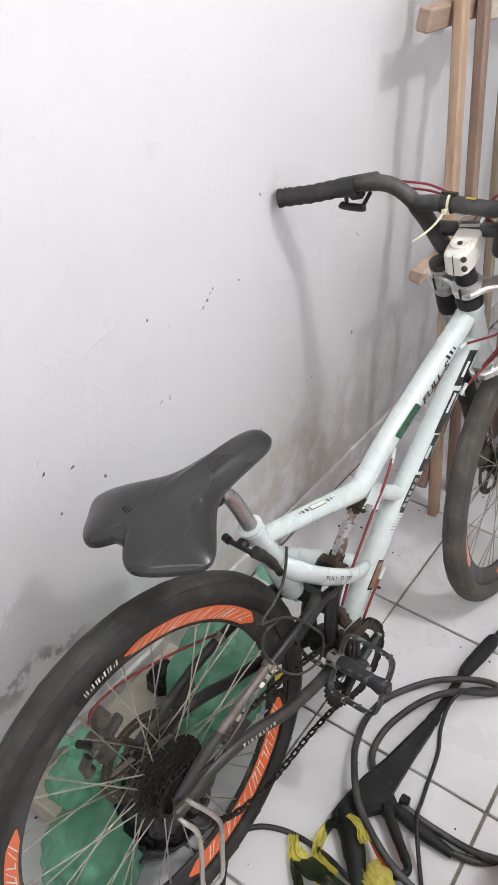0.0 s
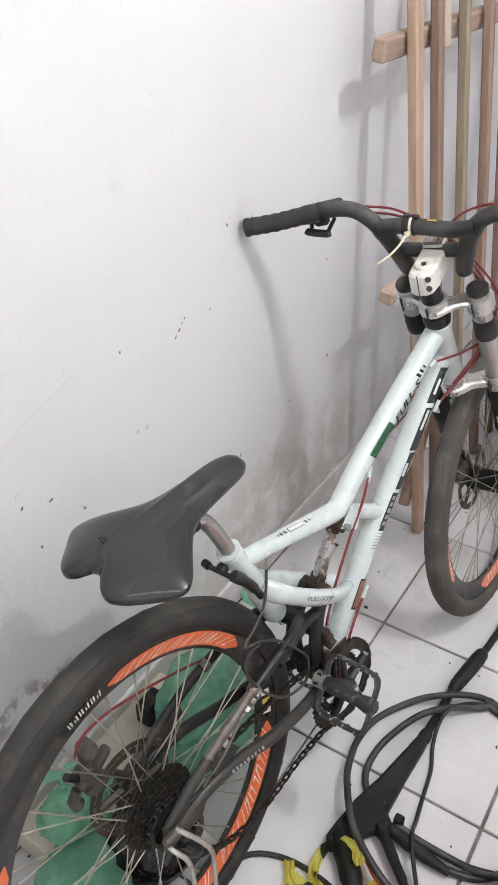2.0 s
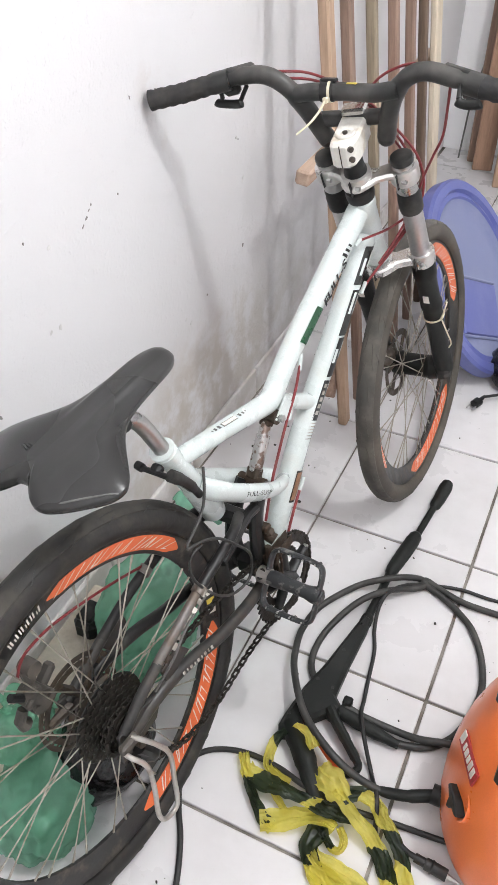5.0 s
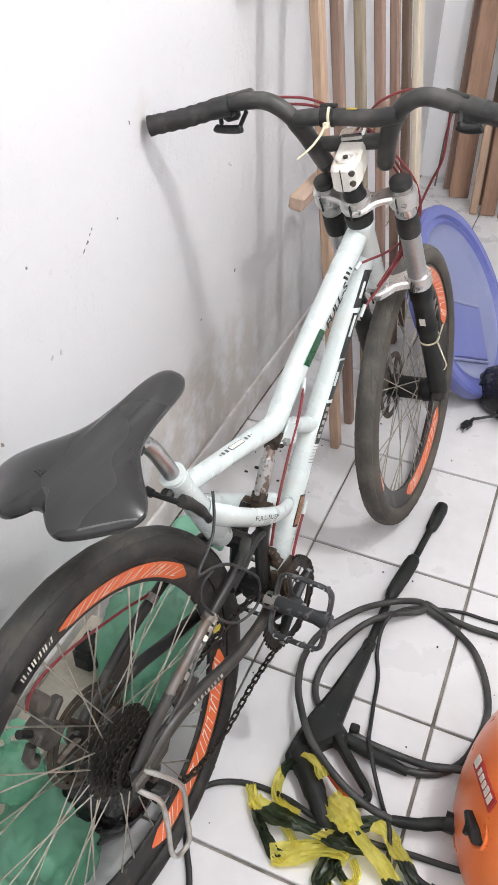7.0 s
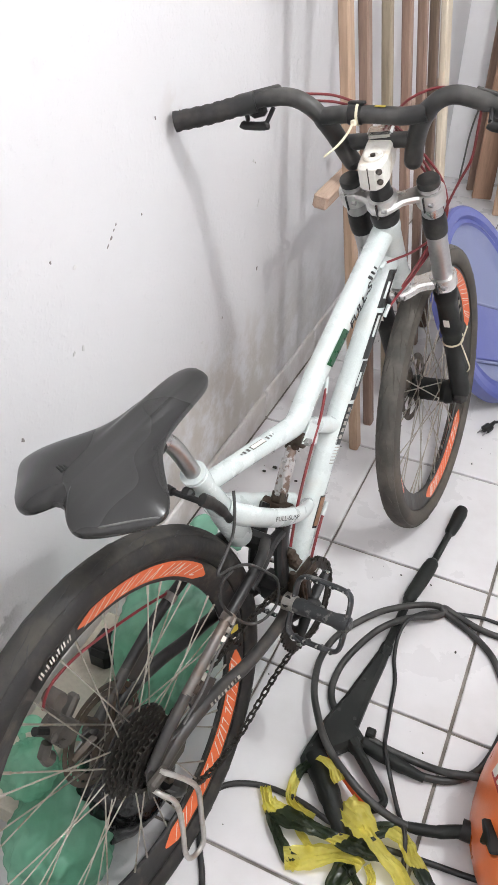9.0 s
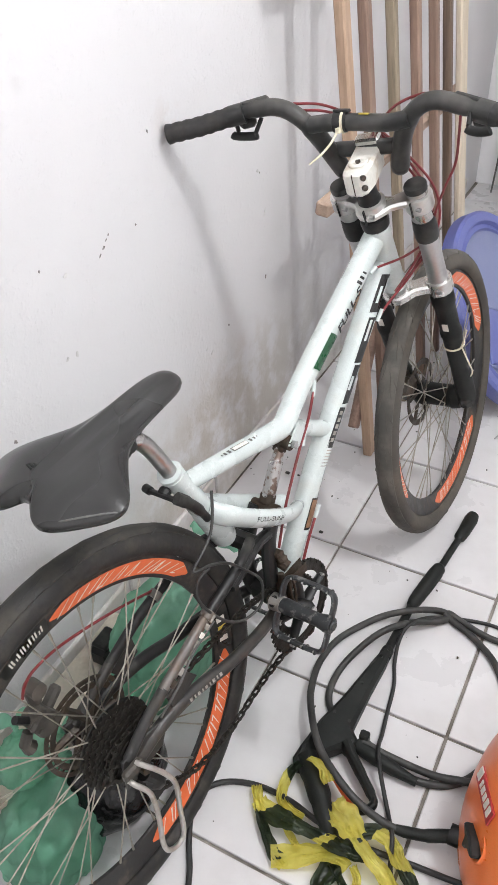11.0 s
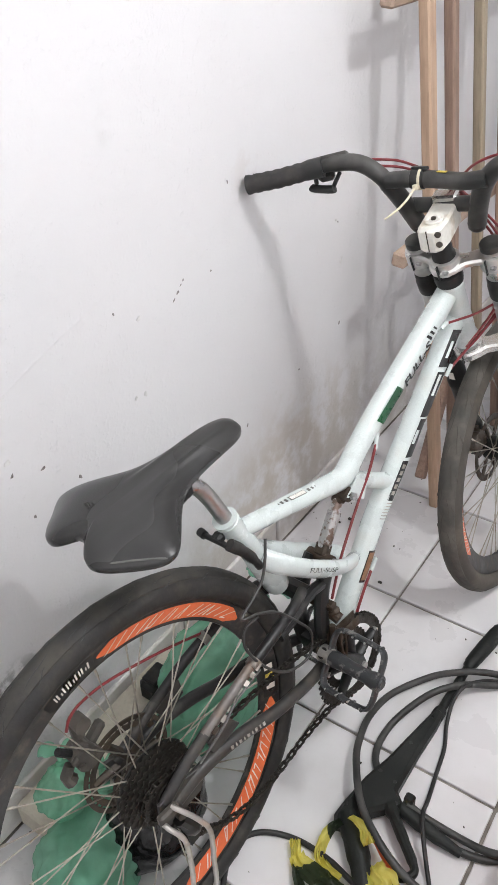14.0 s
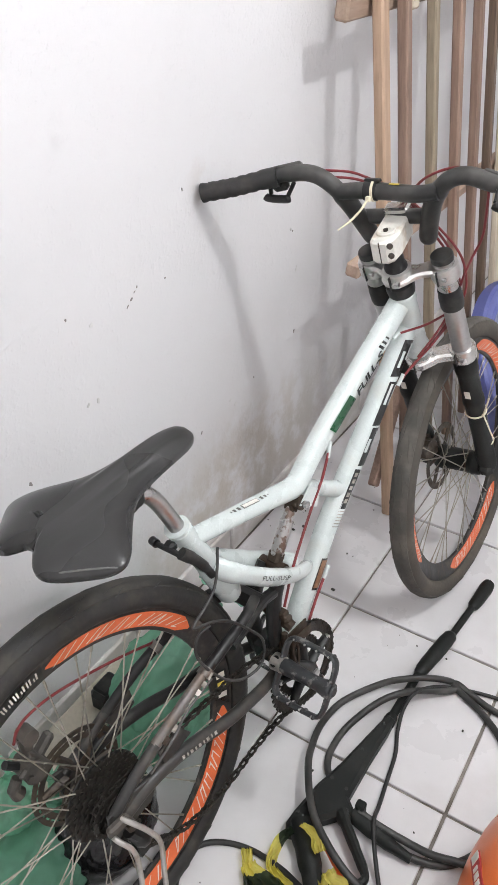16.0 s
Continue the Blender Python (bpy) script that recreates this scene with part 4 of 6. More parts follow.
g.tube([cal @ Vector((-0.01, -0.03, 0.01)), cal @ Vector((-0.012, -0.055, 0.0)), cal @ Vector((-0.012, -0.06, -0.02))], [0.008, 0.009, 0.012], 10)
caliper = part("brake_caliper", g, "cast", bicycle, "dusty grey disc brake caliper")
g = Geo().tube(smooth_path([cal @ Vector((-0.01, -0.012, 0.06)), cal @ Vector((-0.01, -0.01, 0.035)), cal @ Vector((-0.01, -0.008, 0.02))], 3), 0.0065, 10)
part("cable_ferrule", g, "black", caliper)

# bottom bracket, chainring, cranks, pedals
BB = Vector((0, 0.440, 0.232))
part("bottom_bracket", Geo().tube([BB + Vector((-0.036, 0, 0)), BB + Vector((0.036, 0, 0))], 0.021, 20).tube([BB + Vector((-0.05, 0, 0)), BB + Vector((0.055, 0, 0))], 0.010, 14), "steel", bicycle, "greasy dark bottom bracket shell")
ring = part("chainring", sprocket(0.086, 42, 0.003, 0.034, (BB.y, BB.z), 0.070), "cassette", bicycle, "black greasy chainring")
for i in range(5):
    a = 2 * math.pi * i / 5 + 0.3
    p = Vector((0.037, BB.y + 0.073 * math.cos(a), BB.z + 0.073 * math.sin(a)))
    part("spider_arm", Geo().tube([BB + Vector((0.038, 0, 0)), p], [0.013, 0.008], 10, flat=0.6), "black", ring)
    part("ring_bolt", Geo().tube([p + Vector((-0.004, 0, 0)), p + Vector((0.006, 0, 0))], 0.005, 8), "alloy", ring)
part("chainring", sprocket(0.056, 32, 0.003, 0.026, (BB.y, BB.z), 0.044), "cassette", bicycle, "black greasy inner chainring")


def pedal(axle_at, side, tip, label):
    """A cage pedal: x outwards, the platform spanned by x and tip."""
    q = frame_on(axle_at, (side, 0, 0), Vector(tip).cross(Vector((side, 0, 0))) * side)
    g = Geo()
    up = q.to_3x3() @ Vector((0, 0, 1))
    for s in (-1, 1):
        # each cage half: a straight toothed plate, its corners turned in to the axle
        half = [(0.005, 0.012), (0.005, 0.036), (0.011, 0.048), (0.024, 0.0520), (0.056, 0.0525), (0.086, 0.0515), (0.099, 0.0470), (0.1035, 0.0340), (0.1040, 0.012)]
        g.tube([q @ p for p in smooth_path([(x, s * y, 0) for x, y in half], 4)], 0.0042, 10, flat=2.0, up=up)
        for x in (0.022, 0.046, 0.070, 0.092):
            g.box((x, s * 0.0515, 0.0), (0.006, 0.007, 0.019), 0.002, q)
    g.tube([q @ Vector((x, 0, 0)) for x in (0.0, 0.012, 0.018, 0.050, 0.082, 0.098, 0.109)], [0.011, 0.0125, 0.0145, 0.0118, 0.0118, 0.0150, 0.0135], 18, up=up)
    g.box((0.050, 0, 0), (0.072, 0.020, 0.020), 0.006, q)
    ob = part("pedal", g, "pedal", bicycle, label)
    for s in (-1, 1):
        for x in (0.020, 0.042, 0.066, 0.090):
            part("pin", Geo().tube([q @ Vector((x, s * 0.0505, -0.0095)), q @ Vector((x, s * 0.0505, 0.0105))], 0.0021, 6), "alloy", ob)
    part("end_cap", Geo().tube([q @ Vector((0.110, 0, 0)), q @ Vector((0.1130, 0, 0))], [0.0100, 0.0075], 16), "pedal", ob)
    part("pedal_axle", Geo().tube([q @ Vector((-0.02, 0, 0)), q @ Vector((0.10, 0, 0))], 0.006, 10), "steel", ob)
    return ob


CR = Vector((0, -0.090, 0.102))
for s in (1, -1):
    e0, e1 = BB + Vector((s * 0.050, 0, 0)), BB + s * CR + Vector((s * 0.060, 0, 0))
    part("crank_arm", Geo().tube([e0 - s * CR * 0.1, e0, (e0 + e1) / 2, e1, e1 + s * CR * 0.1], [0.013, 0.017, 0.012, 0.013, 0.010], 14, flat=0.75, up=(1, 0, 0)), "black", bicycle, "scuffed black crank arm")
    part("crank_eye", Geo().tube([e1 + Vector((-s * 0.008, 0, 0)), e1 + Vector((s * 0.012, 0, 0))], [0.0155, 0.0145], 18), "dull", bicycle, "worn grey crank eye")
    part("crank_bolt", Geo().tube([e0 + Vector((s * 0.008, 0, 0)), e0 + Vector((s * 0.016, 0, 0))], 0.009, 12), "alloy", bicycle)
pedal(BB + CR + Vector((0.062, 0, 0)), 1, (0, 0.56, 0.83), "scuffed black cage pedal")
pedal(BB - CR + Vector((-0.062, 0, 0)), -1, (0, 0.6, 0.8), "scuffed black cage pedal")

# chain: links along the run over ring, sprocket and jockey wheels
run = []
for k in range(13):
    a = radians(100 - k * 15)
    run.append(Vector((0.033, BB.y + 0.088 * math.cos(a), BB.z + 0.088 * math.sin(a))))
run += [Vector((0.032, 0.385, 0.163)), Vector((0.033, 0.30, 0.160)), Vector((0.035, 0.215, 0.145)), Vector((0.037, 0.150, 0.146)), Vector((0.039, 0.095, 0.163)), Vector((0.042, 0.048, 0.198)), Vector((0.043, 0.028, 0.206)), Vector((0.043, 0.014, 0.220)), Vector((0.043, 0.022, 0.245)), Vector((0.043, 0.030, 0.268)), Vector((0.042, 0.024, 0.288))]
for k in range(10):
    a = radians(-60 - k * 24)
    run.append(Vector((0.040, 0.036 * math.cos(a), R_TYRE + 0.036 * math.sin(a))))
run += [Vector((0.039, 0.15, 0.362)), Vector((0.035, 0.30, 0.352))]
run = smooth_path(run + [run[0]], 6)
g, acc = Geo(), [0.0]
for p0, p1 in zip(run, run[1:]):
    acc.append(acc[-1] + (p1 - p0).length)
links = int(acc[-1] / 0.0127)


def on_run(s):
    return Vector([float(np.interp(s, acc, [p[c] for p in run])) for c in range(3)])


for k in range(links):
    a, b = on_run(0.0127 * k), on_run(0.0127 * (k + 1))
    q = frame_on((a + b) / 2, b - a, (1, 0, 0))
    for s in (-1, 1):
        w = s * (0.0040 if k % 2 else 0.0027)
        g.prism([(-0.0085, -0.0022), (-0.005, -0.0042), (0.0, -0.0028), (0.005, -0.0042), (0.0085, -0.0022), (0.0085, 0.0022), (0.005, 0.0042), (0.0, 0.0028), (-0.005, 0.0042), (-0.0085, 0.0022)], w - 0.0006, w + 0.0006, 0.0002, q)
    g.tube([q @ Vector((0.0064, 0, -0.0045)), q @ Vector((0.0064, 0, 0.0045))], 0.0026, 6)
part("chain", g, "cassette", bicycle, "greasy brown chain")
# rear derailleur
g = Geo().tube(smooth_path([(0.068, 0.0, 0.308), (0.071, 0.010, 0.288), (0.066, 0.017, 0.268), (0.054, 0.019, 0.252)], 4), [0.012] * 5 + [0.015] * 4 + [0.012] * 4, 10)
g.prism([(-0.007, -0.040), (0.012, -0.036), (0.006, 0.036), (-0.013, 0.032)], -0.0015, 0.0015, 0.0005, frame_on((0.051, 0.022, 0.247), (0, 1, 0), (1, 0, 0)))
g.prism([(-0.007, -0.040), (0.012, -0.036), (0.006, 0.036), (-0.013, 0.032)], -0.0015, 0.0015, 0.0005, frame_on((0.036, 0.022, 0.247), (0, 1, 0), (1, 0, 0)))
derailleur = part("rear_derailleur", g, "black", bicycle, "greasy black rear derailleur")
for y, z in ((0.028, 0.222), (0.014, 0.268)):
    part("jockey_wheel", sprocket(0.014, 11, 0.004, 0.0435, (y, z)), "cassette", derailleur)
g = Geo().tube(smooth_path([(0.074, -0.030, 0.335), (0.086, -0.030, 0.334), (0.098, -0.018, 0.305), (0.100, -0.020, 0.25), (0.100, -0.027, 0.20), (0.100, -0.023, 0.172), (0.100, -0.006, 0.160), (0.100, 0.011, 0.168), (0.100, 0.018, 0.22), (0.100, 0.024, 0.278), (0.096, 0.012, 0.316), (0.085, -0.006, 0.347), (0.074, -0.010, 0.350)], 5), 0.0040, 10)
part("guard_plate", Geo().box((0.074, -0.018, 0.343), (0.012, 0.036, 0.018), 0.004), "cast", bicycle)
part("derailleur_guard", g, "dull", bicycle, "bent dull steel wire derailleur guard")
# front derailleur
g = Geo().box((0.028, 0.405, 0.375), (0.040, 0.022, 0.022), 0.006).box((0.041, 0.415, 0.335), (0.002, 0.075, 0.020), 0.0005).box((0.056, 0.410, 0.335), (0.002, 0.075, 0.020), 0.0005).box((0.030, 0.40, 0.392), (0.03, 0.018, 0.014), 0.003)
g.tube([(0.0, 0.40, 0.39), (0.05, 0.405, 0.365)], 0.011, 10).tube([(0.045, 0.39, 0.36), (0.045, 0.38, 0.31)], 0.006, 8).tube([(0.062, 0.39, 0.36), (0.06, 0.385, 0.31)], 0.005, 8)
g.tube(smooth_path([(0.058, 0.392, 0.352), (0.066, 0.384, 0.33), (0.066, 0.388, 0.30), (0.060, 0.40, 0.288), (0.056, 0.408, 0.31), (0.058, 0.402, 0.34), (0.058, 0.392, 0.352)], 5), 0.0025, 8)
part("front_derailleur", g, "rust", bicycle, "brown rusty front derailleur")

# double-crown fork
for s in (-1, 1):
    X = s * 0.070 - 0.003
    fx = FORK @ Matrix.Translation((X, 0, 0))
    leg = part("fork_leg", Geo().lathe([(0.010, -0.008), (0.017, -0.004), (0.021, 0.010), (0.021, 0.05), (0.0195, 0.12), (0.0205, 0.215), (0.0225, 0.222), (0.0225, 0.235), (0.0205, 0.242), (0.021, 0.312), (0.0235, 0.318), (0.0235, 0.342), (0.02, 0.350)], 24, fx), "gunblack", bicycle, "dusty black lower fork leg")
    part("dropout", Geo().box((0, -0.004, 0.004), (0.034, 0.046, 0.034), 0.010, fx), "black", leg)
    part("stanchion", Geo().lathe([(0.0188, 0.33), (0.0188, 0.482), (0.0165, 0.486), (0.0165, 0.598)], 28, fx), "chrome", bicycle, "scratched chrome stanchion")
    part("leg_sleeve", Geo().lathe([(0.018, 0.533), (0.0196, 0.535), (0.0196, 0.556), (0.0190, 0.557), (0.0190, 0.588), (0.0196, 0.588), (0.0196, 0.595), (0.018, 0.596)], 24, fx), "chrome", bicycle, "bright alloy sleeve")
    part("bump_stop", Geo().lathe([(0.018, 0.486), (0.0208, 0.488), (0.0218, 0.493), (0.0220, 0.516), (0.0210, 0.519), (0.0210, 0.530), (0.0200, 0.533), (0.018, 0.534)], 24, fx), "black", bicycle, "black rubber bump stop")
    part("fork_cap", Geo().lathe([(0.0185, 0.5950), (0.0200, 0.596), (0.0204, 0.6045), (0.0192, 0.6070), (0.012, 0.6078), (0.0, 0.6080)], 28, fx), "bar", bicycle, "dusty black fork top cap")
    part("decal", Geo().box((s * 0.0, -0.0208, 0.262), (0.012, 0.0015, 0.02), 0.0004, fx), "pale_film", leg)


def crown(z, h, label, drop):
    g = Geo()
    for s in (-1, 1):
        g.lathe([(0.0172, z - h / 2), (0.0245, z - h / 2), (0.026, z - h / 2 + 0.004), (0.026, z + h / 2 - 0.004), (0.0245, z + h / 2), (0.0172, z + h / 2)], 28, FORK @ Matrix.Translation((s * 0.070 - 0.003, 0, 0)))
        arm = [(-0.006, -0.062), (s * 0.013 - 0.006, -0.060), (s * 0.025 - 0.006, -0.048), (s * 0.034 - 0.004, -0.034), (s * 0.046 - 0.003, -0.028), (s * 0.060 - 0.003, -0.024), (s * 0.074 - 0.003, -0.0), (s * 0.058 - 0.003, 0.020), (s * 0.038, 0.008), (s * 0.020, -0.004), (-0.006, -0.004)]
        g.prism(arm if s > 0 else arm[::-1], z - drop - h * 0.42, z - drop * 0.3 + h * 0.36, 0.004, FORK)
    g.lathe([(0.017, z - drop - h / 2), (0.026, z - drop - h / 2 + 0.003), (0.026, z - drop + h / 2 - 0.003), (0.017, z - drop + h / 2)], 28, FORK @ Matrix.Translation((-0.006, -0.032, 0)))
    ob = part("fork_crown", g, "alloy", bicycle, label)
    for s in (-1, 0, 1):
        part("clamp_slot", Geo().box((s * 0.070 - 0.007, -0.0262 if s else -0.0622, z - (drop if s == 0 else 0)), (0.0022, 0.006, h * 1.01), 0.0005, FORK), "ink", ob)
        part("clamp_bolt", Geo().tube([FORK @ Vector((s * 0.070 + 0.001, -0.024 if s else -0.059, z - (drop if s == 0 else 0))), FORK @ Vector((s * 0.070 + 0.009, -0.026 if s else -0.060, z - (drop if s == 0 else 0)))], 0.004, 8), "chrome", ob)
    return ob


fr = FORK @ Matrix.Translation((0.067, 0, 0.192))
g = Geo().lathe([(0.0210, -0.002), (0.0228, -0.002), (0.0228, 0.002), (0.0210, 0.002)], 24, fr, close=True)
g.tube(smooth_path([fr @ Vector((0.018, -0.014, 0)), fr @ Vector((0.030, -0.012, 0.03)), fr @ Vector((0.036, -0.004, 0.05))], 4), 0.0016, 6)
g.tube(smooth_path([fr @ Vector((0.020, -0.010, 0)), fr @ Vector((0.030, -0.016, -0.04)), fr @ Vector((0.032, -0.012, -0.075)), fr @ Vector((0.026, -0.014, -0.09))], 4), 0.0016, 6)
part("cable_tie", g, "tie", bicycle, "cream nylon cable tie round the fork")
fd = FRONT @ Matrix.Translation((-0.045, 0, 0)) @ TURN_X
g = Geo().lathe([(0.066, -0.001), (0.080, -0.001), (0.080, 0.001), (0.066, 0.001)], 60, fd, close=True)
for i in range(6):
    g.tube([fd @ Matrix.Rotation(i * math.pi / 3, 4, "Z") @ Vector((0.016, 0, 0)), fd @ Matrix.Rotation(i * math.pi / 3 + 0.35, 4, "Z") @ Vector((0.067, 0, 0))], 0.004, 6)
part("disc_rotor", g, "steel", front_wheel, "dull front brake disc")
g = Geo().box((-0.056, -0.062, 0.052), (0.05, 0.05, 0.045), 0.012, FRONT).box((-0.066, -0.035, 0.07), (0.025, 0.05, 0.03), 0.008, FRONT).tube([FRONT @ Vector((-0.04, -0.07, 0.06)), FRONT @ Vector((-0.09, -0.07, 0.06))], 0.017, 12)
part("brake_caliper", g, "steel", bicycle, "grey front disc brake caliper")
crown(0.572, 0.030, "polished alloy upper fork crown", -0.014)
crown(0.369, 0.030, "polished alloy lower fork crown", -0.004)
part("spacer", Geo().lathe([(0.016, 0.584), (0.0200, 0.588), (0.0205, 0.603), (0.0190, 0.608), (0.0178, 0.612), (0.0178, 0.630), (0.016, 0.636)], 28, FORK @ Matrix.Translation((-0.006, -0.032, 0))), "black", bicycle, "black steerer spacer")
part("steerer", Geo().lathe([(0.0145, 0.36), (0.0145, 0.650)], 20, FORK @ Matrix.Translation((-0.006, -0.032, 0))), "steel", bicycle)

# stem
st = FORK @ Matrix.Translation((-0.008, -0.032, 0.660)) @ Matrix.Rotation(radians(-9), 4, "X") @ Matrix.Rotation(radians(8), 4, "Z") @ Matrix.Scale(0.96, 4)
g = Geo().prism([(-0.015, -0.033), (0.008, -0.036), (0.020, -0.026), (0.0245, -0.004), (0.0240, 0.068), (-0.0235, 0.068), (-0.0245, -0.012), (-0.0225, -0.026)], -0.030, 0.016, 0.005, st)
g.box((0.0, 0.074, 0.000), (0.05, 0.03, 0.042), 0.010, st)
stem = part("stem", g, "white_worn", bicycle, "yellowed white handlebar stem")
part("top_cap", Geo().lathe([(0.0, 0.0150), (0.0175, 0.0155), (0.0175, 0.0190), (0.0160, 0.0205), (0.0095, 0.0195), (0.0085, 0.0180), (0.0, 0.0180)], 28, st), "white_worn", stem, "cream top cap")
part("top_bolt", Geo().lathe([(0.0, 0.0175), (0.0045, 0.018), (0.0045, 0.0215), (0.003, 0.0220), (0.0, 0.0220)], 14, st), "steel", stem)
for z in (-0.013, 0.006):
    part("pinch_bolt", Geo().tube([st @ Vector((0.010, -0.028, z)), st @ Vector((0.0172, -0.0345, z))], 0.0050, 10), "steel", stem)
part("clamp_slit", Geo().box((-0.004, -0.0343, -0.006), (0.0016, 0.003, 0.040), 0.0004, st), "rust", stem)
part("face_plate", Geo().box((0.0, 0.072, 0.022), (0.046, 0.03, 0.014), 0.004, st), "alloy", stem, "grey alloy bar clamp")

# handlebar: one swept tube each side, a cross tube and the clamp tube
barL = [(-0.312, 0.690, 1.003), (-0.258, 0.718, 1.010), (-0.207, 0.748, 1.020), (-0.165, 0.770, 1.027), (-0.130, 0.784, 1.024), (-0.100, 0.796, 1.004), (-0.083, 0.822, 0.966), (-0.0715, 0.850, 0.922), (-0.064, 0.858, 0.904)]
barR = [(0.335, 0.826, 0.985), (0.28, 0.828, 0.993), (0.22, 0.832, 1.003), (0.172, 0.838, 1.014), (0.128, 0.838, 1.022), (0.098, 0.834, 1.012), (0.070, 0.846, 0.981), (0.052, 0.862, 0.940), (0.046, 0.868, 0.910)]
g = Geo()
for pts in (barL, barR):
    g.tube(smooth_path(pts, 6), [0.0125] * 17 + [0.0145] * 16 + [0.0162] * 16, 18)
    e, f = Vector(pts[-1]), Vector(pts[-2])
    dn = (e - f).normalized()
    g.tube([e, e + dn * 0.008, e + dn * 0.013, e + dn * 0.015], [0.0162, 0.0145, 0.0095, 0.003], 18)
g.tube(smooth_path([(-0.088, 0.802, 0.992), (-0.05, 0.812, 0.994), (0.0, 0.821, 0.993), (0.045, 0.829, 0.99), (0.085, 0.833, 0.996)], 5), 0.0145, 16)
g.tube([(-0.070, 0.852, 0.938), (0.052, 0.863, 0.946)], 0.0135, 16)
bar = part("handlebar", g, "bar", bicycle, "dusty black riser handlebar with a cross tube")
part("decal", Geo().box((0.010, 0.8180, 1.0068), (0.018, 0.006, 0.002), 0.0006), "yellow_film", bar, "torn yellow sticker")
for pts, s in ((barL, -1), (barR, 1)):
    a, b = Vector(pts[0]), Vector(pts[2])
    g = Geo()
    K = 26
    rows, rad = [], []
    for k in range(K + 1):
        u = k / K
        rows.append(a.lerp(Vector(pts[1]), u * 2) if u < 0.5 else Vector(pts[1]).lerp(b, u * 2 - 1))
        rad.append(0.0160 + (0.0011 if k % 4 < 2 else 0) if 1 < k < K - 1 else 0.0175)
    g.tube(rows, rad, 18)
    part("grip", g, "grip", bar, "worn black ribbed rubber grip")
    # brake lever clamp, body and short blade
    c0 = Vector(pts[2]).lerp(Vector(pts[3]), 0.15)
    dirn = (Vector(pts[3]) - Vector(pts[2])).normalized()
    q = frame_on(c0, dirn, (0, 0.35, 1))
    yy = 1 if s < 0 else -1
    g = Geo().tube([q @ Vector((-0.012, 0, 0)), q @ Vector((0.014, 0, 0))], 0.0178, 16)
    g.box((0.03, yy * 0.012, 0.008), (0.05, 0.020, 0.014), 0.005, q).box((0.012, yy * 0.022, -0.012), (0.03, 0.02, 0.022), 0.006, q)
    lever = part("brake_lever", g, "bar", bar, "dusty black brake lever clamp")
    if s < 0:
        flat_row, posts = [(-0.228, 0.765, 0.985), (-0.222, 0.765, 0.982), (-0.200, 0.765, 0.9815), (-0.180, 0.765, 0.9825), (-0.172, 0.765, 0.985)], (((-0.213, 0.762, 1.008), (-0.213, 0.765, 0.990)), ((-0.160, 0.766, 1.012), (-0.174, 0.765, 0.990)))
    else:
        flat_row, posts = [(0.193, 0.805, 0.990), (0.199, 0.805, 0.986), (0.212, 0.805, 0.984), (0.226, 0.805, 0.985), (0.231, 0.805, 0.987)], (((0.190, 0.828, 1.008), (0.196, 0.806, 0.992)),)
    blade = Geo().tube(smooth_path(flat_row, 4), [0.0040] + [0.0075] * 15 + [0.0045], 12, flat=0.75, up=(0, 1, 0))
    for a0, a1 in posts:
        blade.tube([a0, a1], 0.0040, 8)
    part("lever_blade", blade, "black", lever, "stubby black lever blade")
    part("shift_pod", Geo().box((0.034, yy * 0.004, 0.0135), (0.05, 0.020, 0.008), 0.0035, q).lathe([(0.010, 0.0), (0.010, 0.005), (0.006, 0.007)], 16, q @ Matrix.Translation((0.045, yy * 0.008, 0.010))), "bar", lever, "dusty black shifter housing")
# zip tie and bracket on the cross tube
g = Geo().lathe([(0.0147, -0.012), (0.0165, -0.011), (0.0165, 0.011), (0.0147, 0.012)], 20, frame_on((-0.033, 0.815, 0.994), (0, 0, 1), (0.98, 0.2, 0)), close=True)
g.box((-0.031, 0.817, 1.0112), (0.03, 0.012, 0.006), 0.002)
part("light_bracket", g, "black", bar, "small black clip")
g = Geo().lathe([(0.0165, -0.0022), (0.0178, -0.0022), (0.0178, 0.0022), (0.0165, 0.0022)], 24, frame_on((-0.028, 0.816, 0.994), (0, 0, 1), (0.98, 0.2, 0)), close=True)
g.box((-0.028, 0.797, 0.985), (0.008, 0.008, 0.009), 0.001)
g.tube(smooth_path([(-0.028, 0.794, 0.984), (-0.032, 0.778, 0.970), (-0.042, 0.762, 0.956), (-0.056, 0.744, 0.944)], 5), [0.0026] * 12 + [0.002] * 4, 6, flat=0.5)
part("cable_tie", g, "tie", bar, "cream nylon cable tie")


# cables
def cable(name, pts, r, m, label, parent=bicycle):
    return part(name, Geo().tube(smooth_path(pts, 7), r, 8), m, parent, label)


RED = "red cable housing"
cable("cable", [(-0.12, 0.806, 1.026), (-0.08, 0.826, 1.020), (-0.04, 0.836, 1.006), (-0.01, 0.86, 0.985), (0.03, 0.90, 0.93), (0.070, 0.945, 0.85), (0.075, 0.945, 0.775), (0.050, 0.880, 0.748), (0.021, 0.803, 0.7465)], 0.0023, "red_cable", RED)
cable("cable", [(-0.11, 0.812, 1.014), (-0.07, 0.828, 1.008), (-0.03, 0.846, 0.99), (0.01, 0.885, 0.95), (0.055, 0.935, 0.86), (0.065, 0.95, 0.76), (0.048, 0.890, 0.705), (0.032, 0.830, 0.672), (0.023, 0.802, 0.649)], 0.0023, "red_cable", RED)
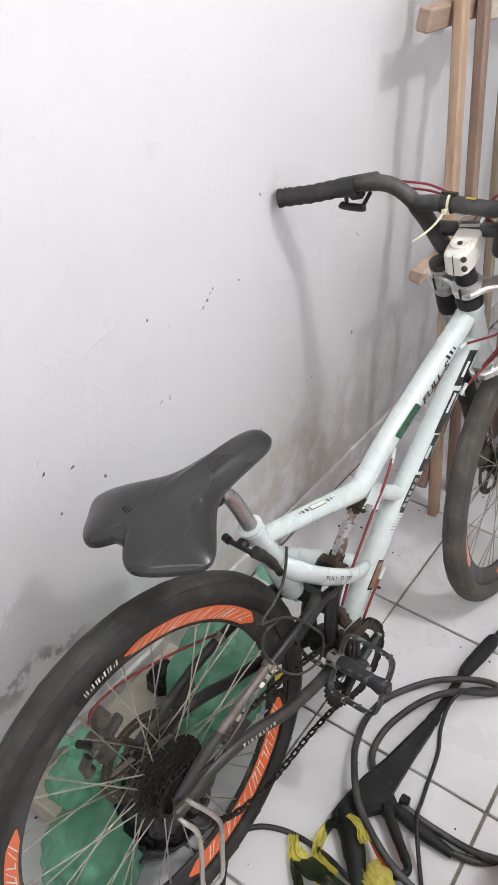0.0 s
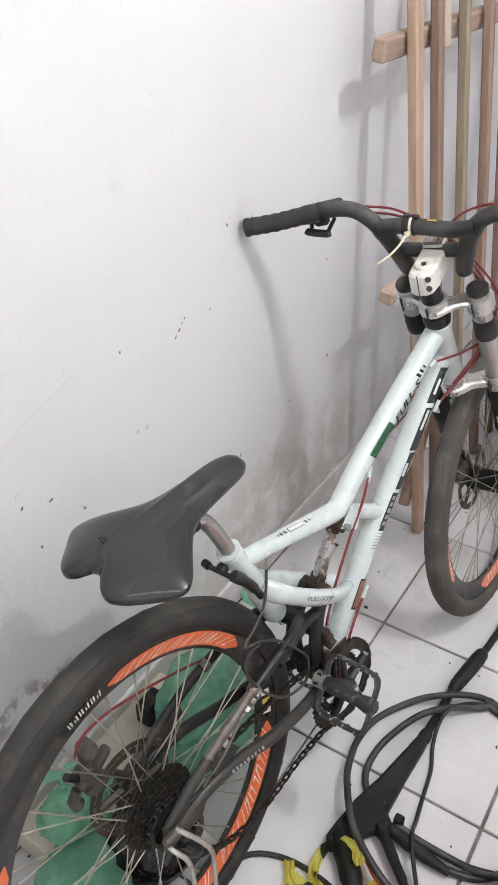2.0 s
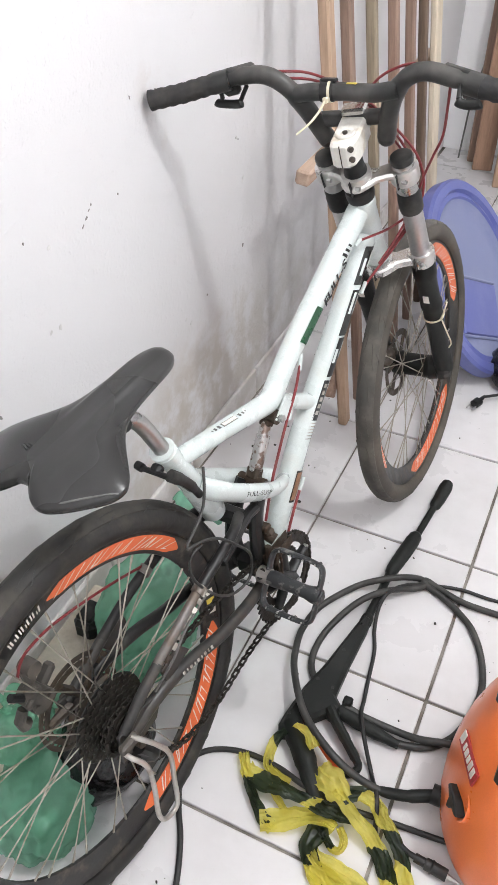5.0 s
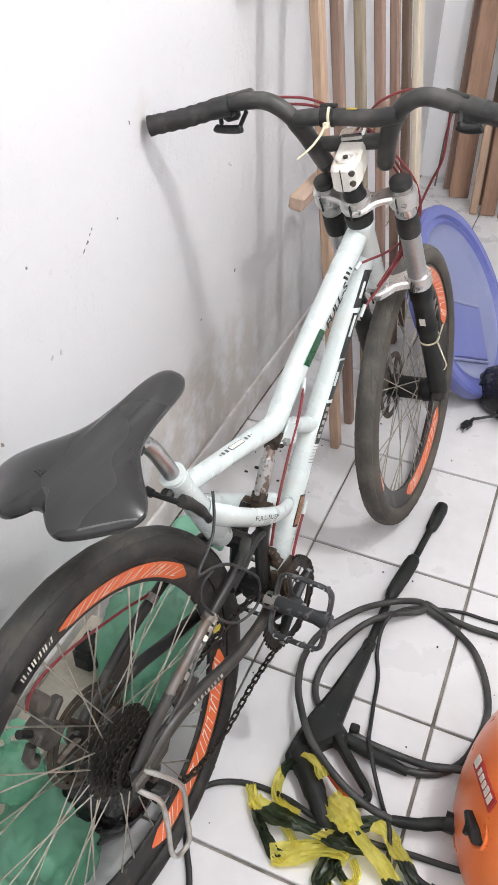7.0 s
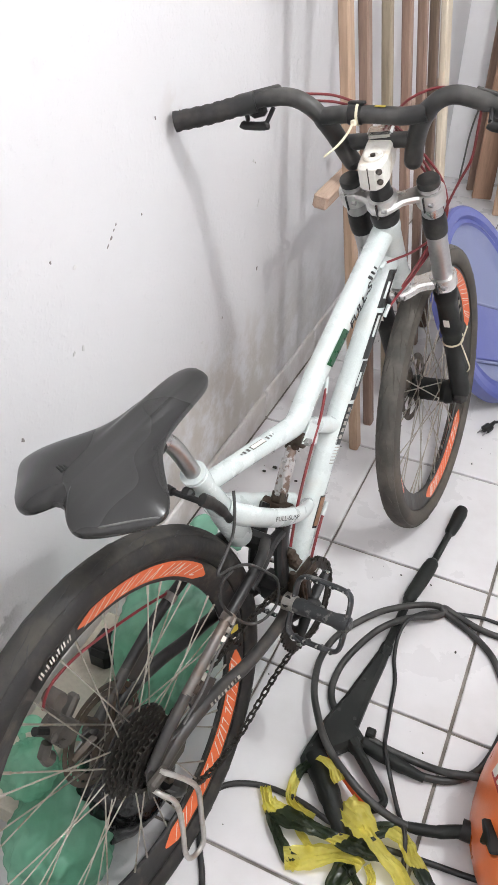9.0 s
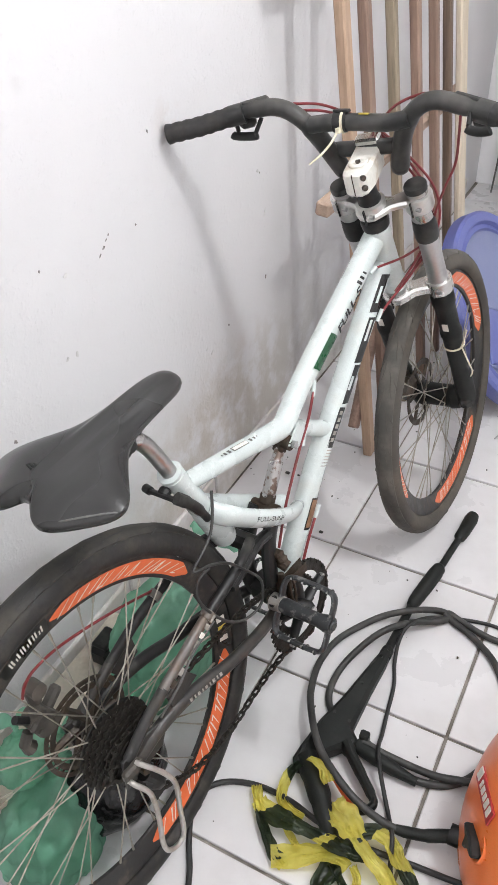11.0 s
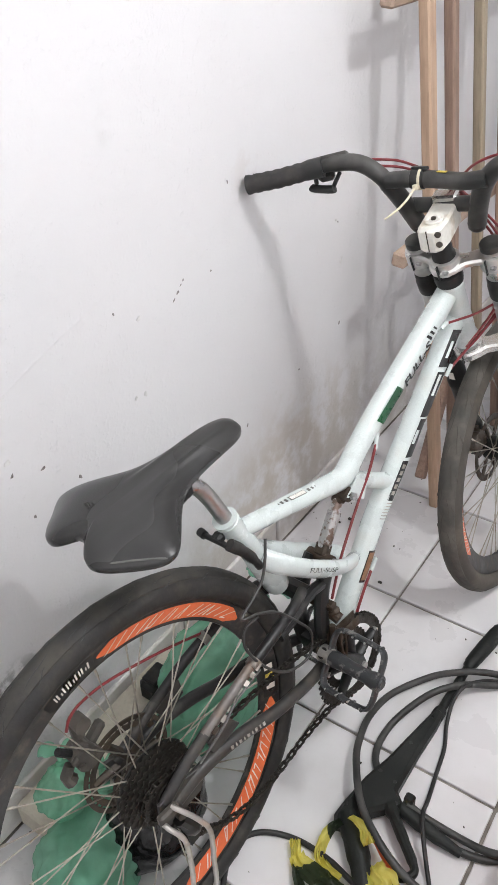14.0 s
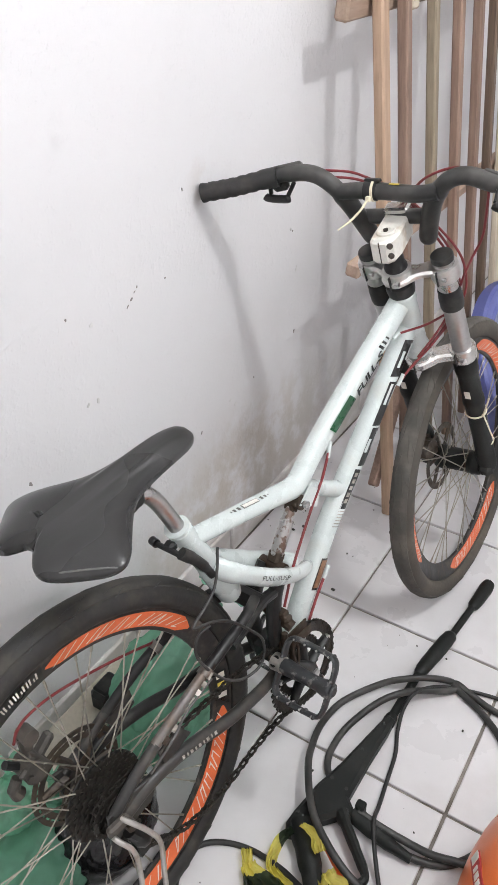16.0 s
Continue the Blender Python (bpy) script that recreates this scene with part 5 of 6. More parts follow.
cable("cable", [(0.16, 0.852, 1.006), (0.12, 0.885, 1.018), (0.07, 0.895, 1.018), (0.02, 0.885, 0.995), (0.0, 0.89, 0.95), (0.045, 0.935, 0.86), (0.058, 0.95, 0.76), (0.048, 0.910, 0.715), (0.036, 0.855, 0.682), (0.026, 0.818, 0.660)], 0.0023, "red_cable", RED)
cable("cable", [(0.172, 0.832, 1.004), (0.163, 0.845, 0.968), (0.150, 0.860, 0.920), (0.128, 0.870, 0.880), (0.105, 0.885, 0.838), (0.078, 0.905, 0.780), (0.052, 0.895, 0.725), (0.034, 0.850, 0.684)], 0.0023, "red_cable", RED)
cable("cable", [(0.018, 0.585, 0.622), (0.021, 0.571, 0.604), (0.023, 0.548, 0.572), (0.023, 0.518, 0.538), (0.024, 0.481, 0.492), (0.026, 0.448, 0.450), (0.028, 0.415, 0.392)], 0.0026, "red_cable", RED)
cable("cable", [(0.024, 0.5363, 0.3757), (0.026, 0.502, 0.3423), (0.028, 0.4686, 0.3015), (0.030, 0.445, 0.268)], 0.0028, "red_cable", RED)
cable("cable", [(-0.05, 0.34, 0.395), (-0.054, 0.28, 0.412), (-0.058, 0.23, 0.4275), (-0.06, 0.128, 0.460), (-0.06, 0.026, 0.484), (-0.06, -0.0285, 0.485), (-0.06, -0.052, 0.474), (-0.062, -0.062, 0.455)], 0.0022, "red_cable", RED)
for p, q in (((0.0195, 0.578, 0.611), (0.018, 0.584, 0.620)), ((0.023, 0.802, 0.649), (0.024, 0.808, 0.656)), ((0.021, 0.803, 0.7465), (0.020, 0.797, 0.744)), ((0.024, 0.5363, 0.3757), (0.024, 0.543, 0.383))):
    p, q = Vector(p), Vector(q)
    part("cable_end", Geo().tube([p - (q - p) * 0.6, q + (q - p)], 0.0038, 10), "white", bicycle, "white cable stop")
cable("cable", [(0.032, 0.282, 0.610), (0.040, 0.268, 0.585), (0.046, 0.250, 0.560), (0.052, 0.222, 0.548), (0.060, 0.187, 0.5385), (0.064, 0.218, 0.528), (0.066, 0.252, 0.505), (0.066, 0.292, 0.455), (0.066, 0.316, 0.414), (0.065, 0.307, 0.372), (0.064, 0.268, 0.372), (0.064, 0.2315, 0.399), (0.063, 0.200, 0.445), (0.062, 0.182, 0.490), (0.062, 0.190, 0.520), (0.064, 0.215, 0.525)], 0.0024, "hose", "loose dark gear cable loop")
cable("cable", [(0.062, 0.06, 0.36), (0.075, 0.10, 0.40), (0.07, 0.14, 0.42), (0.064, 0.2, 0.43)], 0.002, "grey_cable", "thin grey gear cable")

# decals: shapes laid on the tubes
def on_tube(p, along, out, r):
    """A frame on a tube's flank: x along it, z outwards, at its skin."""
    o = Vector(out)
    a = Vector(along).normalized()
    o = (o - a * o.dot(a)).normalized()
    return frame_on(Vector(p) + o * (r + 0.0004), a, o)


def strip(x0, x1, y0, y1, skew, q, r, n=6):
    """A slanted bar cut in n strips so that it hugs the tube."""
    g = Geo()
    for k in range(n + 1):
        y = y0 + (y1 - y0) * k / n
        for x in (x0, x1):
            g.v.append(tuple(q @ Vector((x + skew * (y - y0), r * math.sin(y / r), r * math.cos(y / r) - r))))
    g.f = [(2 * k, 2 * k + 1, 2 * k + 3, 2 * k + 2) for k in range(n)]
    g.m = [0] * n
    return g


DT = Vector((0, 0.225, 0.2237)).normalized()
qd = on_tube((0, 0.790, 0.6527), DT, (1.0, -0.2, 0.62), 0.0209)
qq = qd.copy()
qq.translation += qd.to_3x3() @ Vector((0, 0, 0.0006))
for x0, x1, y0, y1, s0, s1 in ((-0.165, -0.081, -0.020, -0.001, 0.30, 0.62), (-0.085, 0.012, -0.020, 0.002, 0.42, 0.85), (0.013, 0.096, -0.018, 0.005, 0.20, 0.60)):
    part("decal", strip(x0 + 0.004, x1 - 0.004, y0, y1, -0.45, qd, 0.0211), "ink", down_tube, "black slanted letter shape")
    part("decal", strip(x0 + (x1 - x0) * s0, x0 + (x1 - x0) * s1, y0 + 0.012, y0 + 0.018, -0.35, qq, 0.0216, 3), "white", down_tube)
    part("decal", strip(x0 + (x1 - x0) * 0.45, x1 - 0.012, y0 + 0.001, y0 + 0.006, -0.35, qq, 0.0216, 3), "white", down_tube)
part("decal", strip(-0.250, -0.172, -0.013, 0.001, -0.3, qd, 0.0211), "ink", down_tube, "black decal bar with pale strokes")
for k in range(5):
    part("decal", strip(-0.240 + k * 0.0130, -0.232 + k * 0.0130, -0.009, -0.002, -0.3, qq, 0.0216, 3), "faded_film", down_tube)
for k in range(6):
    part("decal", strip(-0.256 - k * 0.006, -0.2542 - k * 0.006, -0.013, 0.001, -0.3, qd, 0.0211, 3), "faded_film", down_tube)
q2 = on_tube((0, 0.531, 0.3840), (0, 0.063, 0.078), (1.0, -0.2, 0.6), 0.0210)
part("decal", strip(-0.032, 0.029, -0.019, 0.000, -0.2, q2, 0.0212), "ink", down_tube, "small bronze framed badge")
qq = q2.copy()
qq.translation += q2.to_3x3() @ Vector((0, 0, 0.0006))
part("decal", strip(-0.028, 0.025, -0.017, -0.002, -0.2, qq, 0.0217), "bronze_film", down_tube)

TT = Vector((0, 0.0767, 0.0440)).normalized()
qt = on_tube((0, 0.69, 0.6983), TT, (1.0, -0.15, 0.30), 0.0205)
part("decal", strip(-0.104, -0.030, -0.016, 0.005, -0.3, qt, 0.0207), "green_film", top_tube, "green camouflage decal patch")
qg = qt.copy()
qg.translation += qt.to_3x3() @ Vector((0, 0, 0.0005))
for k in range(5):
    part("decal", strip(-0.099 + k * 0.013, -0.092 + k * 0.013, -0.011 + 0.002 * (k % 2), -0.002, -0.3, qg, 0.0212, 3), "green_dark", top_tube)
for k in range(3):
    part("decal", strip(0.074 + k * 0.011, 0.080 + k * 0.010, -0.008 + k * 0.001, 0.005 - k * 0.001, -0.3, qt, 0.0207, 3), "ink", top_tube)


def text_mesh(words, size, bold=0.0):
    cu = bpy.data.curves.new("words", "FONT")
    cu.body, cu.size, cu.offset, cu.shear = words, size, bold, 0.25
    tmp = new("words", cu)
    me = bpy.data.meshes.new_from_object(tmp.evaluated_get(bpy.context.evaluated_depsgraph_get()))
    bpy.data.objects.remove(tmp)
    return me


def lettering(words, size, q, r, parent, label, wide=1.0, bold=0.0004, m="ink"):
    me = text_mesh(words, size, bold)
    wide /= max(v.co.x for v in me.vertices) - min(v.co.x for v in me.vertices)
    cx = (max(v.co.x for v in me.vertices) + min(v.co.x for v in me.vertices)) / 2
    cy = sum(v.co.y for v in me.vertices) / len(me.vertices)
    for v in me.vertices:
        x, y = (v.co.x - cx) * wide, v.co.y - cy
        v.co = q @ Vector((x, r * math.sin(y / r), r * math.cos(y / r) - r + 0.0003))
    me.materials.append(M[m])
    return part("lettering", me, None, parent, label)


bpy.context.view_layer.update()
qw = qt.copy()
qw.translation += qt.to_3x3() @ Vector((0.022, -0.0085, 0.0003))
lettering("FULL-S", 0.0140, qw, 0.0207, top_tube, "black lettering", 0.096)
lettering("FULL-SUSP", 0.0105, frame_on((0.0582, 0.373, 0.4985), (0, 0.83, -0.56), (0.95, 0.05, 0.32)), 0.04, yoke, "thin dark lettering", 0.078, 0.0, "gunblack")
qr = on_tube((0, 0.384, 0.6026), (0, 0.98, -0.19), (0.42, 0.1, 0.9), 0.0164)
part("decal", strip(-0.018, 0.020, -0.0042, 0.0042, -0.3, qr, 0.0166), "grey_cable", top_tube, "framed decal bar")
qq = qr.copy()
qq.translation += qr.to_3x3() @ Vector((0, 0, 0.0006))
part("decal", strip(-0.0163, 0.0183, -0.003, 0.003, -0.3, qq, 0.0172), "white_worn", top_tube)
for k in range(6):
    part("decal", strip(-0.0135 + k * 0.005, -0.0103 + k * 0.005, -0.0018, 0.0018, -0.3, qq, 0.0177, 2), "grey_cable", top_tube)
for x, w in ((-0.044, 0.0014), (-0.036, 0.0025), (-0.026, 0.0028), (0.028, 0.0028), (0.037, 0.0022), (0.044, 0.0014)):
    part("decal", strip(x - w, x + w, -w * 1.1, w * 1.1, -0.3, qr, 0.0166, 2), "grey_cable", top_tube)


# ---- slatted wooden rack against the left wall ----
def rack_x(z):
    return 0.283 - 0.12 * z


rack = thing("wooden_rack", "slatted wooden frame of mixed timber leaning against the wall", "wooden rack", pose(0.28, 0.33, 0))
inv = rack.matrix_basis.inverted()


def slat(y0, y1, z0, z1, w, t, m, label, dx=0.0, foot=0.0):
    """A slat from (y0, z0) up to (y1, z1) in the rack's leaning plane."""
    a, b = Vector((rack_x(z0) + dx + foot, y0, z0)), Vector((rack_x(z1) + dx, y1, z1))
    q = frame_on((a + b) / 2, (0, 1, 0), b - a)
    g = Geo().box((0, 0, 0), (w, t, (b - a).length), 0.004)
    ob = part("slat", g, m, rack, label)
    ob.matrix_basis = inv @ q
    return ob


slat(0.325, 0.400, 0.0, 2.1, 0.035, 0.024, "pine", "pale pine slat")
slat(0.462, 0.500, 0.0, 1.30, 0.029, 0.024, "brown", "brown hardwood slat with a rounded foot")
slat(0.640, 0.645, 0.0, 2.1, 0.025, 0.024, "olive", "greyed wood slat")
slat(0.800, 0.815, 0.0, 2.1, 0.028, 0.024, "brown", "brown hardwood slat")
slat(0.940, 0.965, 0.0, 2.1, 0.026, 0.024, "brown", "brown hardwood slat")
slat(1.048, 1.100, 0.0, 2.0, 0.024, 0.024, "darkwood", "dark hardwood slat")
slat(1.190, 1.230, 0.0, 2.1, 0.060, 0.020, "palewood", "bleached pale slat")
slat(0.520, 0.520, 1.19, 2.0, 0.036, 0.02, "palewood", "pale stub slat", 0.0)


def rail(z, y0, y1, w, h, m, dx, rise=0.0, label=""):
    a, b = Vector((rack_x(z) + dx, y0, z)), Vector((rack_x(z) + dx, y1, z + rise))
    q = frame_on((a + b) / 2, b - a, (0.12, 0, 1))
    ob = part("rail", Geo().box((0, 0, 0), ((b - a).length, w, h), 0.005), "rose", rack, label)
    ob.matrix_basis = inv @ q
    return ob


rail(1.215, 0.262, 1.30, 0.030, 0.046, "pine", -0.034, 0.0, "pale pine top rail")
rail(0.706, 0.270, 1.30, 0.034, 0.034, "pine", -0.036, 0.0, "pale pine middle rail")
a, b = Vector((rack_x(0.14) - 0.02, 0.325, 0.10)), Vector((rack_x(0.3) - 0.02, 0.50, 0.33))
ob = part("brace", Geo().box((0, 0, 0), ((b - a).length, 0.022, 0.036), 0.004), "brown", rack, "short brown diagonal brace")
ob.matrix_basis = inv @ frame_on((a + b) / 2, b - a, (1, 0, 0.1)) @ Matrix.Rotation(radians(90), 4, "X")


# ---- planks against the back wall ----
def board(x0, y0, x1, y1, z0, z1, w, t, m, label):
    a, b = Vector((x0, y0, z0)), Vector((x1, y1, z1))
    q = frame_on(a, (1, 0.25, 0), b - a)
    L = (b - a).length
    ob = new("plank", Geo().box((0, 0, L / 2), (w, t, L), 0.004).mesh("plank", m))
    ob.matrix_basis = q
    return tagged(ob, label, "plank", "planks leaning in the corner")


board(0.165, 2.36, 0.235, 2.43, 0.0, 1.9, 0.050, 0.024, "brown", "narrow brown sawn plank leaning in the corner")
board(0.225, 2.28, 0.290, 2.38, 0.0, 1.9, 0.085, 0.026, "plank", "wide reddish sawn plank leaning in the corner")
board(0.322, 2.12, 0.345, 2.18, 0.0, 0.44, 0.034, 0.024, "pine", "short pale sawn plank leaning on the others")
board(0.330, 2.24, 0.372, 2.39, 0.0, 1.9, 0.050, 0.030, "darkwood", "dark sawn plank leaning in the corner")
board(0.380, 2.13, 0.420, 2.33, 0.0, 1.9, 0.062, 0.026, "plank", "reddish sawn plank leaning in the corner")
board(0.455, 2.12, 0.50, 2.34, 0.0, 1.9, 0.060, 0.026, "plank", "reddish sawn plank leaning in the corner")


# ---- blue lid ----
def lid():
    top = thing("drum_lid", "faded blue plastic drum lid standing on edge against the timber", "lid", frame_on((0.500, 0.872, 0.2465), (0.065, 0.998, 0), (0.838, -0.054, 0.543)) @ Matrix.Scale(1.09, 4))
    g = Geo().lathe([(0.0, -0.020), (0.16, -0.020), (0.206, -0.018), (0.214, -0.012), (0.214, -0.030), (0.16, -0.026), (0.0, -0.026)], 72)
    body = part("disc", g, "blue", top, "faded blue lid disc")
    g = Geo().lathe([(0.213, -0.014), (0.219, -0.006), (0.226, -0.010), (0.232, -0.012), (0.238, -0.002), (0.260, -0.001), (0.267, -0.008), (0.268, -0.040), (0.264, -0.040), (0.262, -0.014), (0.213, -0.026)], 72, close=True)
    part("rim", g, "blue_rim", top, "deeper blue rolled rim")
    q = Matrix.Translation((-0.055, -0.065, 0)) @ Matrix.Rotation(radians(-33), 4, "Z")
    g = Geo().prism([(-0.105, -0.075), (0.105, -0.075), (0.112, 0.075), (-0.112, 0.075)], -0.024, -0.011, 0.004, q)
    part("panel", g, "blue_rim", body, "moulded grip panel")
    for y in (-0.080, 0.080):
        part("rib", Geo().tube([q @ Vector((-0.112, y, -0.017)), q @ Vector((0.112, y, -0.017))], 0.005, 8), "blue", body)
    return top


lid()

# ---- black plastic sheet with a plug in front of the lid ----
def blob(c, s, seed, amp, freq, m, sub=4, flat_z=0.0, pinch=None, folds=0.0):
    """A crumpled sack: a noisy ball that sags on the floor."""
    bm = bmesh.new()
    bmesh.ops.create_icosphere(bm, subdivisions=sub, radius=1.0)
    off = Vector((seed * 3.7, seed * 1.3, seed * 2.1))
    for v in bm.verts:
        d = v.co.normalized()
        k = 1 + amp * noise.fractal(d * freq + off, 1.0, 2.0, 4) + amp * 0.8 * abs(noise.noise(d * freq * 2.3 + off)) - amp * 0.5
        # long creases that run up to the neck
        e = Vector((d.x, d.y, d.z * 0.35)) * freq
        k -= amp * 0.55 * (1 - abs(noise.noise(e * 2.6 + off * 2))) ** 5 + amp * 0.12 * (1 - abs(noise.noise(e * 5.0 + off))) ** 4
        if folds:
            turn = math.atan2(d.y, d.x) + 0.5 * noise.noise(d * 1.7 + off) + 0.25 * d.z
            wave = 0.6 * (1 - abs(math.sin(turn * 5.5))) ** 2 + 0.4 * (1 - abs(math.sin(turn * 9.3 + 1.1 + d.z))) ** 3
            k -= folds * wave * (1 - d.z * d.z) ** 0.5
        if pinch:
            k *= 1 - pinch * max(0, d.z) ** 2
        p = Vector((d.x * s[0], d.y * s[1], d.z * s[2])) * k + Vector(c)
        if p.z < flat_z + 0.003:
            p.z = flat_z + 0.002 + 0.001 * abs(noise.noise(d * 9))
        v.co = p
    me = bpy.data.meshes.new("sack")
    bm.to_mesh(me)
    bm.free()
    me.materials.append(M[m])
    me.polygons.foreach_set("use_smooth", [True] * len(me.polygons))
    return me


tagged(new("black_sack", blob((0.795, 0.765, 0.045), (0.215, 0.15, 0.090), 3, 0.05, 1.1, "black_bag")), "crumpled black plastic sack lying before a blue lid", "sack")
plug = thing("power_plug", "small black two-pin plug lying on the tiles", "plug", pose(0.592, 0.575, 0.014, 0, 0, -22))
part("plug_body", Geo().box((0, 0.012, 0), (0.026, 0.034, 0.02), 0.007).tube([(0, 0.028, 0), (0, 0.05, 0.004)], [0.007, 0.004], 10), "black", plug)
for s in (-1, 1):
    part("pin", Geo().tube([(s * 0.0085, -0.004, 0), (s * 0.0085, -0.022, -0.003)], 0.0022, 8), "chrome", plug)
part("cord", Geo().tube(smooth_path([(0, 0.045, 0.003), (0.03, 0.08, 0.01), (0.07, 0.10, 0.03)], 5), 0.004, 8), "cable", plug)

# wires hanging at the back wall
tagged(new("hanging_wire", Geo().tube(smooth_path([(0.16, 2.44, 0.50), (0.13, 2.42, 0.38), (0.105, 2.41, 0.24), (0.10, 2.39, 0.10), (0.10, 2.36, 0.004)], 6), 0.004, 8).mesh("hanging_wire", "grey_cable")), "thin grey wire hanging down the back wall", "wire")
tagged(new("hanging_wire", Geo().tube(smooth_path([(0.60, 2.43, 0.62), (0.57, 2.40, 0.44), (0.545, 2.35, 0.24), (0.55, 2.30, 0.10), (0.57, 2.28, 0.005)], 6), 0.004, 8).mesh("hanging_wire", "grey_cable")), "thin grey wire hanging beside the planks", "wire")

# ---- sacks and board behind the rear wheel ----
tagged(new("green_bag", blob((0.197, -0.870, 0.066), (0.092, 0.108, 0.102), 1, 0.11, 1.2, "green_bag", 5, folds=0.09)), "crumpled translucent green plastic bag on the floor by the wheel", "plastic bag", "green bags")
tagged(new("green_bag", blob((0.128, -0.842, 0.170), (0.048, 0.053, 0.05), 2, 0.10, 1.4, "green_bag", 5, 0.12, folds=0.12)), "small knotted green plastic bag on top of another", "plastic bag", "green bags")
tagged(new("green_bag", blob((0.188, -0.47, 0.115), (0.100, 0.185, 0.155), 5, 0.15, 1.4, "green_bag", 5, folds=0.11)), "large crumpled translucent green plastic bag against the wall", "plastic bag", "green bags")
def knot(bag, base, tip, r):
    """Twisted neck of a tied bag with two loose ears."""
    a, b = Vector(base), Vector(tip)
    d = b - a
    side = d.cross(Vector((0, 0, 1))).normalized()
    g = Geo().tube(smooth_path([a, a + d * 0.4, a + d * 0.7, b], 4), [r * 1.8] * 3 + [r * 1.2] * 3 + [r * 0.6] * 2 + [r * 0.8] * 3 + [r] * 2, 9)
    part("knot", g, "green_bag", bag, "twisted knot of the bag")
    for s in (-1, 1):
        part("ear", Geo().tube(smooth_path([b, b + side * s * r * 2 + d * 0.3, b + side * s * r * 4 + d * 0.25, b + side * s * r * 5], 4), [r * 0.6, r, r * 1.4, r * 1.8, r * 2, r * 2.1, r * 2, r * 1.8, r * 1.5, r * 1.2, r * 0.9, r * 0.6, r * 0.3], 8, flat=0.25), "green_bag", bag, "loose ear of the bag")


bags = [o for o in bpy.data.objects if o.name.startswith("green_bag")]
knot(bags[0], (0.17, -0.80, 0.14), (0.155, -0.775, 0.175), 0.010)
knot(bags[1], (0.118, -0.83, 0.205), (0.108, -0.82, 0.232), 0.007)
knot(bags[2], (0.20, -0.36, 0.22), (0.205, -0.335, 0.262), 0.012)
tagged(new("black_sack", blob((0.240, -0.752, 0.085), (0.080, 0.110, 0.105), 7, 0.06, 1.2, "black_bag", 5)), "crumpled black plastic sack behind the rear wheel", "sack")
box = thing("wooden_block", "cream painted timber block lying along the wall", "block", pose(0.056, -0.66, 0.0))
part("block", Geo().box((0, 0, 0.031), (0.092, 0.43, 0.058), 0.004), "cream", box)
tagged(new("plastic_box", Geo().box((0.072, -0.545, 0.086), (0.05, 0.065, 0.050), 0.010).box((0.072, -0.545, 0.114), (0.036, 0.05, 0.012), 0.004).mesh("plastic_box", "black")), "small black plastic box standing on the block", "box")


